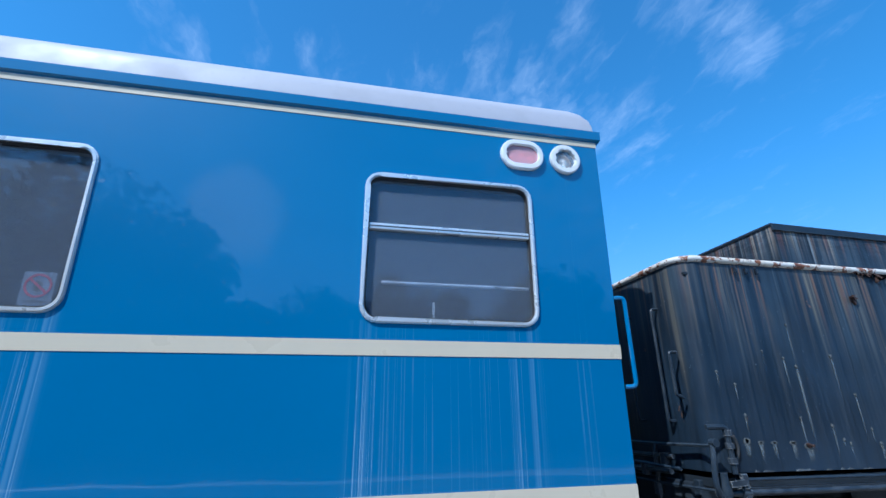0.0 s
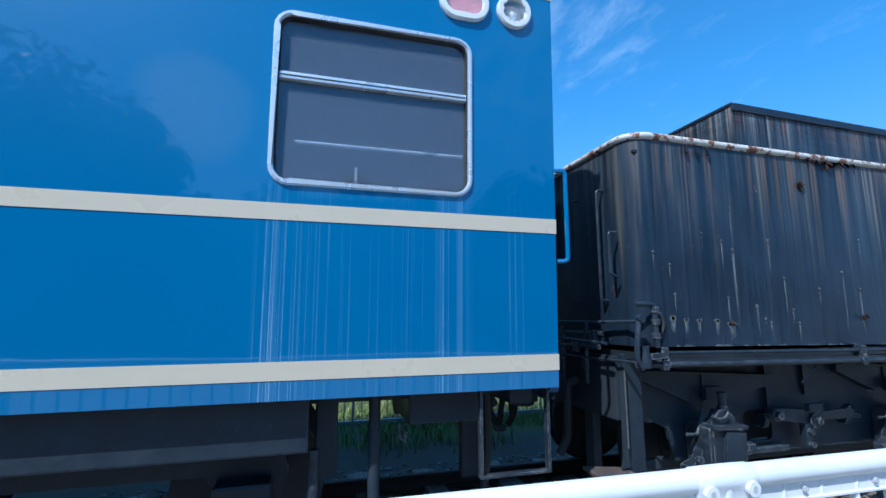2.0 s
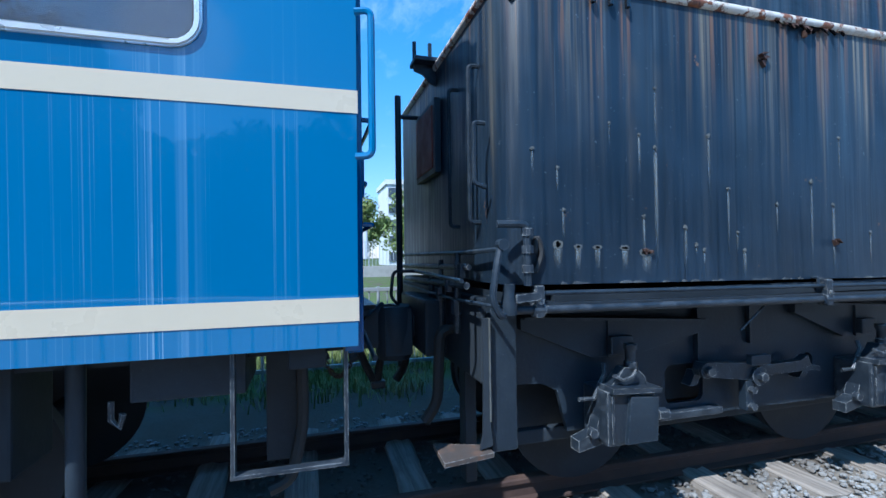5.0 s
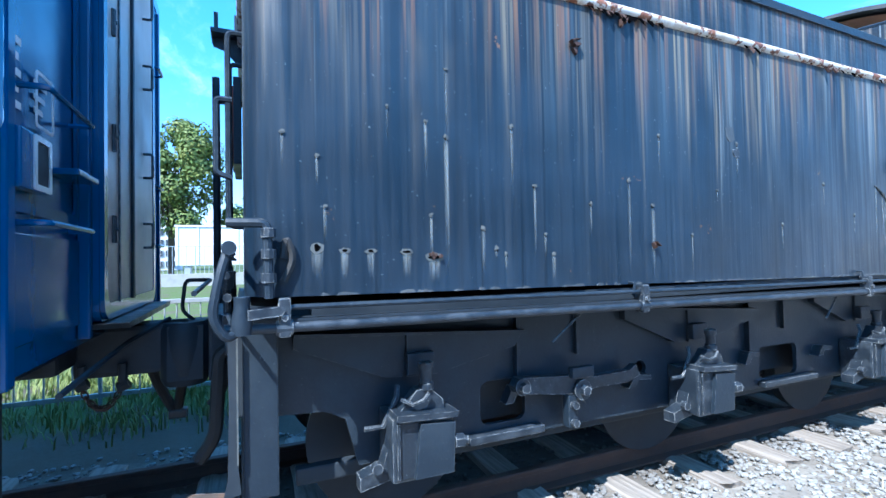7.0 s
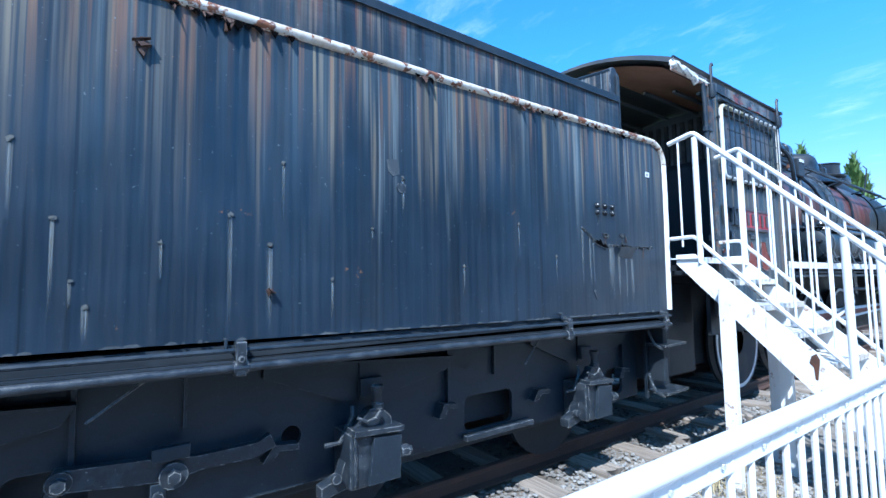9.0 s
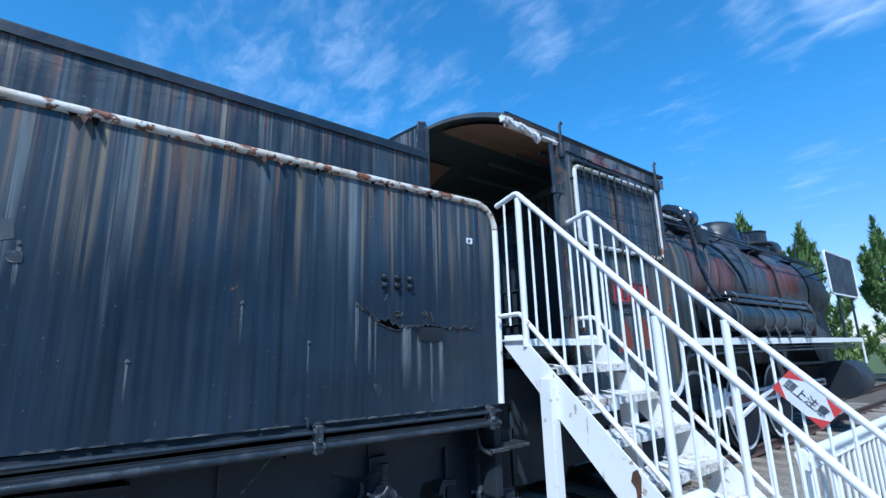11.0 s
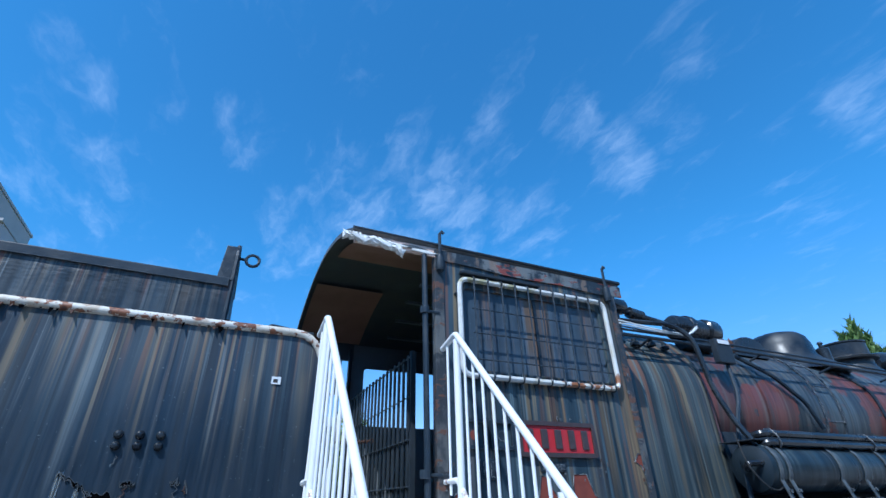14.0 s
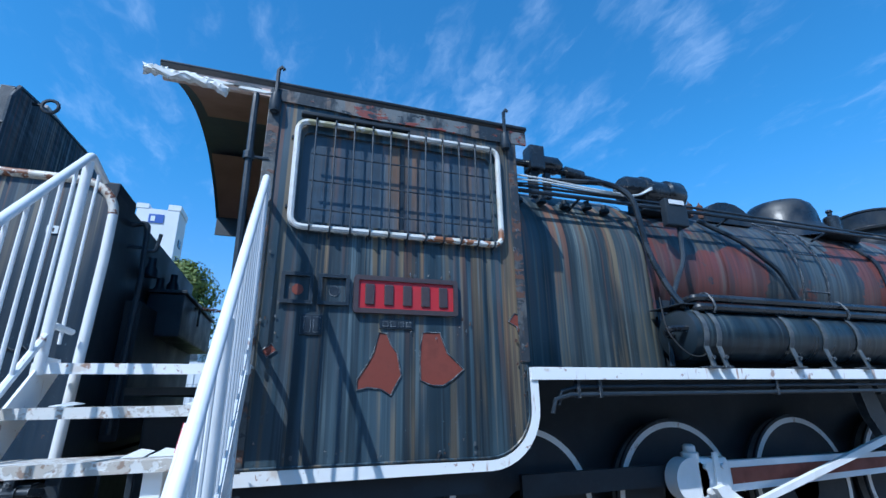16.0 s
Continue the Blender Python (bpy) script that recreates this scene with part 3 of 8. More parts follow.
LEAF = leaf_mat("broad_leaf", (0.10, 0.15, 0.035), (0.19, 0.22, 0.06), (0.07, 0.11, 0.03))
LEAF_DARK = leaf_mat("dark_leaf", (0.035, 0.065, 0.022), (0.06, 0.095, 0.03), (0.025, 0.05, 0.02))
NEEDLE = leaf_mat("juniper_needle", (0.13, 0.21, 0.06), (0.21, 0.29, 0.09), (0.08, 0.14, 0.045))
GRASS = leaf_mat("grass_blade", (0.15, 0.20, 0.05), (0.24, 0.27, 0.09), (0.32, 0.30, 0.14))
STRAW = leaf_mat("dry_grass", (0.42, 0.35, 0.2), (0.30, 0.24, 0.13), (0.5, 0.44, 0.28))
BARK = worn("bark", (0.10, 0.075, 0.055), (0.06, 0.045, 0.035), 0.95, 0.0, 5.0, 0.7, 0.7)


# ---------------------------------------------------------------- mesh helpers
def root_of(ob):
    v = Vector(ob.location)
    while ob.parent:
        ob = ob.parent
        v += ob.location
    return v


def thing(name, at, label, category, group="", kind=""):
    ob = new(name)
    ob.location = at
    ob.empty_display_size = 0.2
    return tagged(ob, label, category, group, kind)


def part(name, bm, material, parent=None, label="", smooth=False, at=None):
    """Links a bmesh, given in world metres, as one mesh object under a thing or a part."""
    base = root_of(parent) if parent else Vector(at or (0, 0, 0))
    bmesh.ops.translate(bm, verts=bm.verts, vec=-base)
    bmesh.ops.recalc_face_normals(bm, faces=bm.faces)
    me = bpy.data.meshes.new(name)
    bm.to_mesh(me)
    bm.free()
    me.materials.append(material)
    if smooth:
        for f in me.polygons:
            f.use_smooth = True
        try:
            me.set_sharp_from_angle(angle=radians(38))
        except AttributeError:
            pass
    ob = new(name, me)
    if parent:
        ob.parent = parent
    else:
        ob.location = base
    if label:
        ob["label"] = label
    return ob


def piece(name, me, parent, at, turn=(0, 0, 0)):
    """One more object on a shared mesh, at a place of the world."""
    ob = new(name, me)
    ob.parent = parent
    ob.location = Vector(at) - root_of(parent)
    ob.rotation_euler = turn
    return ob


def mesh_of(bm, name, material, smooth=False):
    bmesh.ops.recalc_face_normals(bm, faces=bm.faces)
    me = bpy.data.meshes.new(name)
    bm.to_mesh(me)
    bm.free()
    me.materials.append(material)
    if smooth:
        for f in me.polygons:
            f.use_smooth = True
        me.set_sharp_from_angle(angle=radians(38))
    return me


def box(bm, x0, x1, y0, y1, z0, z1, bevel=0.0):
    made = bmesh.ops.create_cube(bm, size=1.0)["verts"]
    for v in made:
        v.co = Vector((x0 + (v.co.x + 0.5) * (x1 - x0), y0 + (v.co.y + 0.5) * (y1 - y0), z0 + (v.co.z + 0.5) * (z1 - z0)))
    if bevel:
        edges = {e for v in made for e in v.link_edges}
        bmesh.ops.bevel(bm, geom=list(edges), offset=bevel, segments=2, profile=0.6, affect="EDGES")
    return bm


def boxed(*a, **k):
    return box(bmesh.new(), *a, **k)


def rod(bm, p0, p1, r, seg=12, r2=None, caps=True):
    """A round bar, straight or tapered, from p0 to p1."""
    p0, p1 = Vector(p0), Vector(p1)
    d = p1 - p0
    m = Matrix.Translation((p0 + p1) / 2) @ d.to_track_quat("Z", "Y").to_matrix().to_4x4()
    bmesh.ops.create_cone(bm, cap_ends=caps, segments=seg, radius1=r, radius2=r if r2 is None else r2, depth=d.length, matrix=m)
    return bm


def rods(*a, **k):
    return rod(bmesh.new(), *a, **k)


def rounded(points, radius, closed=False, seg=5):
    """The polyline with its corners rounded."""
    pts = [Vector(p) for p in points]
    n, out = len(pts), []
    for i, p in enumerate(pts):
        if not closed and i in (0, n - 1):
            out.append(p)
            continue
        a, b = pts[i - 1] - p, pts[(i + 1) % n] - p
        r = min(radius, a.length * 0.49, b.length * 0.49)
        a, b = p + a.normalized() * r, p + b.normalized() * r
        for k in range(seg + 1):
            t = k / seg
            out.append(a * (1 - t) ** 2 + p * 2 * t * (1 - t) + b * t ** 2)
    return out


def tube(bm, points, r, seg=8, closed=False, bend=0.0):
    """A pipe along a line."""
    pts = rounded(points, bend, closed) if bend else [Vector(p) for p in points]
    n, rings, up = len(pts), [], None
    for i, p in enumerate(pts):
        a = pts[i - 1] if (i or closed) else p
        b = pts[(i + 1) % n] if (i < n - 1 or closed) else p
        d = (b - a).normalized()
        if up is None:
            up = d.orthogonal().normalized()
        else:
            up = (up - d * up.dot(d)).normalized()
        side = d.cross(up)
        rings.append([bm.verts.new(p + (up * math.cos(2 * math.pi * k / seg) + side * math.sin(2 * math.pi * k / seg)) * r) for k in range(seg)])
    for i in range(n if closed else n - 1):
        a, b = rings[i], rings[(i + 1) % n]
        shift = 0
        if closed and i == n - 1:
            shift = min(range(seg), key=lambda s: (a[0].co - b[s].co).length)
        for k in range(seg):
            bm.faces.new((a[k], a[(k + 1) % seg], b[(k + 1 + shift) % seg], b[(k + shift) % seg]))
    if not closed:
        bm.faces.new(rings[0][::-1])
        bm.faces.new(rings[-1])
    return bm


def tubes(*a, **k):
    return tube(bmesh.new(), *a, **k)


def place(axis, u, v, d):
    """(u, v) in the plane across an axis, at depth d along it."""
    return {"y": (u, d, v), "x": (d, u, v), "z": (u, v, d)}[axis]


def prism(bm, outline, axis, d0, d1, holes=()):
    """A flat plate of any outline, with holes right through it."""
    def loop(pts, d):
        vs = [bm.verts.new(place(axis, u, v, d)) for u, v in pts]
        return vs, [bm.edges.new((vs[i], vs[(i + 1) % len(vs)])) for i in range(len(vs))]
    outlines = [outline, *holes]
    front, back = [loop(o, d0) for o in outlines], [loop(o, d1) for o in outlines]
    for side in (front, back):
        if holes:
            bmesh.ops.triangle_fill(bm, use_beauty=True, use_dissolve=False, edges=[e for _, es in side for e in es])
        else:
            bm.faces.new(side[0][0])
    for (a, _), (b, _) in zip(front, back):
        for i in range(len(a)):
            j = (i + 1) % len(a)
            bm.faces.new((a[i], a[j], b[j], b[i]))
    return bm


def plate(*a, **k):
    return prism(bmesh.new(), *a, **k)


def round_rect(u0, u1, v0, v1, r, seg=5):
    pts = []
    for cu, cv, a0 in ((u1 - r, v1 - r, 0), (u0 + r, v1 - r, 90), (u0 + r, v0 + r, 180), (u1 - r, v0 + r, 270)):
        for k in range(seg + 1):
            a = radians(a0 + 90 * k / seg)
            pts.append((cu + r * math.cos(a), cv + r * math.sin(a)))
    return pts


def circle(cu, cv, r, seg=24, a0=0.0):
    return [(cu + r * math.cos(a0 + 2 * math.pi * k / seg), cv + r * math.sin(a0 + 2 * math.pi * k / seg)) for k in range(seg)]


def lathe(bm, profile, base, axis="z", seg=28):
    """Turns (radius, height) pairs about an axis through base."""
    base = Vector(base)
    turn = {"z": Matrix.Identity(3), "y": Matrix.Rotation(radians(90), 3, "X"), "x": Matrix.Rotation(radians(90), 3, "Y")}[axis]
    rings = []
    for r, h in profile:
        if r < 1e-5:
            rings.append([bm.verts.new(base + turn @ Vector((0, 0, h)))])
        else:
            rings.append([bm.verts.new(base + turn @ Vector((r * math.cos(2 * math.pi * k / seg), r * math.sin(2 * math.pi * k / seg), h))) for k in range(seg)])
    for a, b in zip(rings, rings[1:]):
        for k in range(seg):
            j = (k + 1) % seg
            q = [a[k % len(a)], a[j % len(a)], b[j % len(b)], b[k % len(b)]]
            q = [v for i, v in enumerate(q) if v not in q[:i]]
            if len(q) > 2:
                bm.faces.new(q)
    for ring, keep in ((rings[0], True), (rings[-1], True)):
        if len(ring) > 2:
            bm.faces.new(ring)
    return bm


def turned(*a, **k):
    return lathe(bmesh.new(), *a, **k)


def sweep_x(bm, section, x0, x1, closed=False):
    """A (y, z) line drawn out along x."""
    a = [bm.verts.new((x0, y, z)) for y, z in section]
    b = [bm.verts.new((x1, y, z)) for y, z in section]
    n = len(section)
    for i in range(n if closed else n - 1):
        j = (i + 1) % n
        bm.faces.new((a[i], a[j], b[j], b[i]))
    return bm


def bolt(bm, x, y, z, r=0.014, proud=0.014):
    """A hexagon head on a face that looks to -y."""
    rod(bm, (x, y + 0.004, z), (x, y - proud, z), r, 6)
    return bm

# ---------------------------------------------------------------- ground and track
TRACK_Y, RAIL_TOP, BED = 4.15, 0.04, -0.10
GAUGE_IN = 0.5335


def make_ground():
    bm = bmesh.new()
    xs = [-900, -200, -60] + [-20 + i * 0.8 for i in range(64)] + [60, 200, 900]
    ys = [-900, -200, -60, -20, -8, -4, -1.5, 0, 1.0] + [1.3 + i * 0.3 for i in range(26)] + [12, 18, 30, 60, 200, 900]
    grid = []
    for y in ys:
        row = []
        for x in xs:
            near = abs(y - TRACK_Y) < 4 and -21 < x < 33
            z = BED - 0.035
            if near:
                z += 0.028 * noise.noise((x * 0.9, y * 1.3, 3.0))
            row.append(bm.verts.new((x, y, z)))
        grid.append(row)
    for a, b in zip(grid, grid[1:]):
        for i in range(len(xs) - 1):
            bm.faces.new((a[i], a[i + 1], b[i + 1], b[i]))
    return part("ground", bm, GROUND)


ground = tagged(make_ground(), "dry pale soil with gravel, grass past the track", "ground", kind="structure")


def make_rail(y):
    s = 1 if y > TRACK_Y else -1
    half = [(-0.062, 0.0), (0.062, 0.0), (0.062, 0.012), (0.012, 0.026), (0.009, 0.095), (0.032, 0.108), (0.032, 0.132), (0.026, 0.14), (-0.026, 0.14), (-0.032, 0.132), (-0.032, 0.108), (-0.009, 0.095), (-0.012, 0.026), (-0.062, 0.012)]
    bm = sweep_x(bmesh.new(), [(y + u, RAIL_TOP - 0.14 + v) for u, v in half], -20, 32, True)
    return tagged(part("rail", bm, RAIL_RUST), "rusty brown steel rail on wooden sleepers", "rail", "track rails", "structure")


for rail_y in (TRACK_Y - GAUGE_IN - 0.032, TRACK_Y + GAUGE_IN + 0.032):
    make_rail(rail_y)

# sleepers: old timbers with split ends that stand out of the gravel towards the path
rng = random.Random(4)


def sleeper_mesh(seed):
    r = random.Random(seed)
    bm = bmesh.new()
    n = 7
    rings = []
    for i in range(n):
        y = -1.08 + 2.16 * i / (n - 1)
        w, h = 0.105 + r.uniform(-0.008, 0.008), r.uniform(-0.006, 0.006)
        rings.append([bm.verts.new((dx * w + r.uniform(-0.005, 0.005), y + (r.uniform(-0.03, 0.03) if i in (0, n - 1) else 0), z + h * (z > -0.05)))
                      for dx, z in ((-1, -0.14), (-1, -0.012), (-0.86, 0.0), (-0.2, 0.004), (0.3, -0.003), (0.86, 0.0), (1, -0.014), (1, -0.14))])
    for a, b in zip(rings, rings[1:]):
        for k in range(8):
            bm.faces.new((a[k], a[(k + 1) % 8], b[(k + 1) % 8], b[k]))
    bm.faces.new(rings[0])
    bm.faces.new(rings[-1])
    return mesh_of(bm, "sleeper", SLEEPER_WOOD)


sleeper_kinds = [sleeper_mesh(s) for s in range(5)]
for i in range(-14, 36):
    ob = new("sleeper", sleeper_kinds[i % 5])
    ob.location = (0.25 + i * 0.66 + rng.uniform(-0.04, 0.04), TRACK_Y + rng.uniform(-0.06, 0.06), BED + 0.012 + rng.uniform(-0.012, 0.012))
    ob.rotation_euler = (0, rng.uniform(-0.03, 0.03), rng.uniform(-0.05, 0.05))
    tagged(ob, "weathered grey-brown timber sleeper with split ends", "sleeper", "track sleepers", "structure")


def make_ballast():
    """Crushed stone: small faceted lumps, one mesh."""
    r = np.random.RandomState(3)
    shapes = []
    for s in range(6):
        bm = bmesh.new()
        bmesh.ops.create_icosphere(bm, subdivisions=1, radius=1.0)
        rr = random.Random(s)
        for v in bm.verts:
            v.co *= rr.uniform(0.65, 1.15)
            v.co.z *= 0.7
        bm.verts.index_update()
        shapes.append((np.array([v.co[:] for v in bm.verts]), np.array([[v.index for v in f.verts] for f in bm.faces])))
        bm.free()
    verts, faces, off = [], [], 0
    spots = []
    for _ in range(26000):
        x = r.uniform(-3, 12.5)
        y = r.uniform(1.55, 5.5) if r.rand() < 0.45 else r.uniform(1.9, 3.5)
        dens = noise.noise((x * 0.7, y * 0.7, 9.0))
        if dens < -0.22 and not 2.6 < y < 5.6 or y < 2.95 and dens < 0.04 and r.rand() < 0.75:
            continue
        if 3.05 < y < 5.25 and abs((x - 0.25 + 0.33) % 0.66 - 0.33) < 0.135 and r.rand() < 0.97:
            continue
        spots.append((x, y))
    for x, y in spots:
        v, f = shapes[r.randint(6)]
        s = r.uniform(0.009, 0.028)
        a = r.uniform(0, 6.28)
        c, d = math.cos(a), math.sin(a)
        p = v * s
        p = np.stack([p[:, 0] * c - p[:, 1] * d + x, p[:, 0] * d + p[:, 1] * c + y, p[:, 2] + BED - 0.028 + r.uniform(-0.01, 0.02)], 1)
        verts.append(p)
        faces.append(f + off)
        off += len(p)
    me = bpy.data.meshes.new("ballast")
    me.from_pydata(np.concatenate(verts).tolist(), [], np.concatenate(faces).tolist())
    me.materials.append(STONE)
    return tagged(new("ballast", me), "pale grey crushed stone ballast between the sleepers", "ballast", kind="stuff")


make_ballast()


def blades(name, spots, mat, height, label, category, lean=0.6, width=0.006):
    """Grass: bent blades in one mesh."""
    r = random.Random(len(spots))
    verts, faces = [], []
    for x, y, z in spots:
        a, h = r.uniform(0, 6.28), height * r.uniform(0.5, 1.2)
        dx, dy, l = math.cos(a) * width, math.sin(a) * width, lean * h * r.uniform(0.2, 1.2)
        ox, oy = -dy / width * l, dx / width * l
        b = len(verts)
        verts += [(x - dx, y - dy, z), (x + dx, y + dy, z), (x - dx * .7 + ox * .35, y - dy * .7 + oy * .35, z + h * .6), (x + dx * .7 + ox * .35, y + dy * .7 + oy * .35, z + h * .6), (x + ox, y + oy, z + h * (1 - 0.2 * lean))]
        faces += [(b, b + 1, b + 3, b + 2), (b + 2, b + 3, b + 4)]
    me = bpy.data.meshes.new(name)
    me.from_pydata(verts, [], faces)
    me.materials.append(mat)
    return tagged(new(name, me), label, category, kind="stuff")


r = random.Random(8)
spots = []
for _ in range(150):
    cx, cy = r.uniform(-6, 11), r.choice((r.uniform(6.2, 9.5), r.uniform(6.6, 8.2)))
    spots += [(cx + r.gauss(0, .28), cy + r.gauss(0, .2), BED - 0.05) for _ in range(110)]
for _ in range(260):
    cx, cy = r.uniform(-7, 9), r.uniform(6.9, 12.5)
    spots += [(cx + r.gauss(0, .34), cy + r.gauss(0, .3), BED - 0.05) for _ in range(80)]
blades("grass", spots, GRASS, 0.20, "green and yellowing grass beyond the track", "grass", width=0.008)
spots = []
for _ in range(60):
    cx, cy = r.uniform(2.5, 8.5), r.uniform(1.5, 2.6)
    spots += [(cx + r.gauss(0, .12), cy + r.gauss(0, .10), BED - 0.03) for _ in range(28)]
blades("dry_grass", spots, STRAW, 0.13, "dry straw-coloured grass lying on the gravel", "grass", lean=2.2, width=0.004)

# ---------------------------------------------------------------- blue passenger coach
CX0, CX1 = -15.0, 1.78
COACH_BOTTOM, COACH_EAVE = 1.09, 3.60


def side_y(z):
    """The coach side leans in a little towards the roof."""
    return 2.745 - 0.030 * (z - 1.1)


def lean(bm, front=2.7):
    """Moves what was built against y = front on to the leaning side."""
    for v in bm.verts:
        v.co.y += side_y(v.co.z) - front
    return bm


coach = thing("passenger_coach", (-6.6, TRACK_Y, BED), "glossy blue railway passenger coach with cream stripes and silver roof", "railway coach")
WINDOWS = [(0.10, 1.235, 2.195, 3.175), (-2.56, -1.41, 2.195, 3.175), (-5.2, -4.05, 2.195, 3.175), (-7.84, -6.69, 2.195, 3.175)]
holes = [round_rect(a + 0.02, b - 0.02, c + 0.02, d - 0.02, 0.085) for a, b, c, d in WINDOWS]
LAMPS = [round_rect(1.06, 1.31, 3.345, 3.485, 0.068), circle(1.515, 3.415, 0.078, 20)]
bm = lean(plate([(CX0, COACH_BOTTOM), (CX1, COACH_BOTTOM), (CX1, COACH_EAVE), (CX0, COACH_EAVE)], "y", 2.70, 2.755, holes + LAMPS))
coach_side = part("side_wall", bm, COACH_BLUE, coach, "glossy blue side with chalky runs")
far = 2 * TRACK_Y
part("far_side_wall", boxed(CX0, CX1, far - 2.76, far - 2.70, COACH_BOTTOM, COACH_EAVE), COACH_BLUE, coach)
part("floor_pan", boxed(CX0, CX1 - 0.06, 2.80, far - 2.80, 1.12, 1.25), SOOT_IRON, coach)
# added sheet behind the panes; its dark grey stands in for the unlit interior
part("interior_backing", boxed(CX0, CX1 - 0.1, 3.55, 3.58, 1.26, 3.55), DIM_INTERIOR, coach, "flat grey sheet standing in for the dim unseen interior")
part("inner_ceiling", boxed(CX0, CX1 - 0.1, 2.78, far - 2.8, 3.56, 3.60), BEIGE, coach)

# stripes
for name, z0, z1 in (("lower_stripe", 1.190, 1.283), ("waist_stripe", 2.008, 2.097), ("eave_stripe", 3.547, 3.588)):
    bm = lean(boxed(CX0, CX1 + 0.004, 2.6965, 2.7, z0, z1))
    part(name, bm, CREAM, coach, "cream painted stripe")

# roof: gutter, curved shoulder and crown
half = [(2.674, 3.596), (2.648, 3.606), (2.642, 3.672), (2.658, 3.684)]
bm = sweep_x(bmesh.new(), [(y, z) for y, z in half] + [(far - y, z) for y, z in reversed(half)], CX0, CX1 + 0.035, True)
for end in (CX0, CX1 + 0.035):
    vs = [v for v in bm.verts if abs(v.co.x - end) < 1e-6]
    bm.faces.new(sorted(vs, key=lambda v: math.atan2(v.co.z - 3.64, v.co.y - TRACK_Y)))
part("gutter", bm, COACH_BLUE, coach, "dark blue gutter under the roof")
bm = bmesh.new()
sections = []
for x, k in ((CX0, 1.0), (CX1 - 0.16, 1.0), (CX1 - 0.07, 0.90), (CX1 - 0.02, 0.70), (CX1 - 0.005, 0.35), (CX1 - 0.003, 0.02)):
    prof = []
    for i in range(25):
        a = math.pi * i / 24
        c, s = math.cos(a), math.sin(a)
        y = TRACK_Y - 1.485 * math.copysign(abs(c) ** 0.42, c)
        z = 3.684 + 0.335 * k * abs(s) ** 0.55
        prof.append(bm.verts.new((x, y, z)))
    sections.append(prof)
for a, b in zip(sections, sections[1:]):
    for i in range(24):
        bm.faces.new((a[i], a[i + 1], b[i + 1], b[i]))
part("roof", bm, ROOF_GREY, coach, "silver-grey painted roof", smooth=True)


def coach_window(a, b, c, d, sash):
    win_bm = lean(plate(round_rect(a, b, c, d, 0.105), "y", 2.682, 2.735, [round_rect(a + 0.027, b - 0.027, c + 0.027, d - 0.027, 0.08)]))
    bmesh.ops.bevel(win_bm, geom=[e for e in win_bm.edges if e.calc_face_angle(0) > 1.0 and abs(e.verts[0].co.y - e.verts[1].co.y) < 0.03 and min(e.verts[0].co.y - side_y(e.verts[0].co.z), 0) < -0.01], offset=0.008, segments=2, affect="EDGES")
    win = part("window_frame", win_bm, CHROME, coach, "silver window frame with rounded corners", smooth=True)
    part("gasket", lean(plate(round_rect(a + 0.026, b - 0.026, c + 0.026, d - 0.026, 0.08), "y", 2.703, 2.74, [round_rect(a + 0.036, b - 0.036, c + 0.036, d - 0.036, 0.07)])), RUBBER, win)
    pane = part("pane", lean(plate(round_rect(a + 0.03, b - 0.03, c + 0.03, d - 0.03, 0.075), "y", 2.726, 2.731)), GLASS, win, "dim reflecting window glass")
    pane.visible_shadow = False
    if sash:
        z = c + 0.61
        part("sash_rail", lean(boxed(a + 0.036, b - 0.036, 2.698, 2.74, z - 0.022, z + 0.020, 0.006)), CHROME, win)
        part("sash_groove", lean(boxed(a + 0.040, b - 0.040, 2.6955, 2.698, z - 0.004, z + 0.002)), RUBBER, win)
        part("guard_bar", lean(rods((a + 0.13, 2.76, c + 0.262), (b - 0.04, 2.76, c + 0.262), 0.011, 8)), CHROME, win)
        part("blind_post", lean(boxed(a + 0.46, a + 0.475, 2.80, 2.81, c + 0.03, c + 0.16)), CHROME, win)
    return win


for i, (a, b, c, d) in enumerate(WINDOWS):
    win = coach_window(a, b, c, d, i == 0)
    if i == 1:
        # a round prohibition sticker inside the glass
        sx, sz = b - 0.15, c + 0.14
        st = part("sticker", lean(boxed(sx - 0.075, sx + 0.075, 2.7335, 2.735, sz - 0.095, sz + 0.085)), STICKER, win, "prohibition sticker with a red ring, dimmed as behind glass")
        ring = lean(plate(circle(sx, sz + 0.01, 0.064, 28), "y", 2.7305, 2.7332, [circle(sx, sz + 0.01, 0.053, 28)]))
        part("ring", ring, STICKER_RED, st)
        bar = bmesh.new()
        box(bar, sx - 0.055, sx + 0.055, 2.7305, 2.7332, sz + 0.004, sz + 0.016)
        bmesh.ops.rotate(bar, cent=(sx, 2.73, sz + 0.01), matrix=Matrix.Rotation(radians(40), 3, "Y"), verts=bar.verts)
        part("slash", lean(bar), STICKER_RED, st)
        part("emblem", lean(plate(round_rect(sx - 0.02, sx + 0.02, sz - 0.022, sz + 0.038, 0.016), "y", 2.7325, 2.7333)), INK, st)
        part("bar", lean(boxed(sx - 0.05, sx + 0.05, 2.7325, 2.7333, sz - 0.080, sz - 0.070)), INK, st)


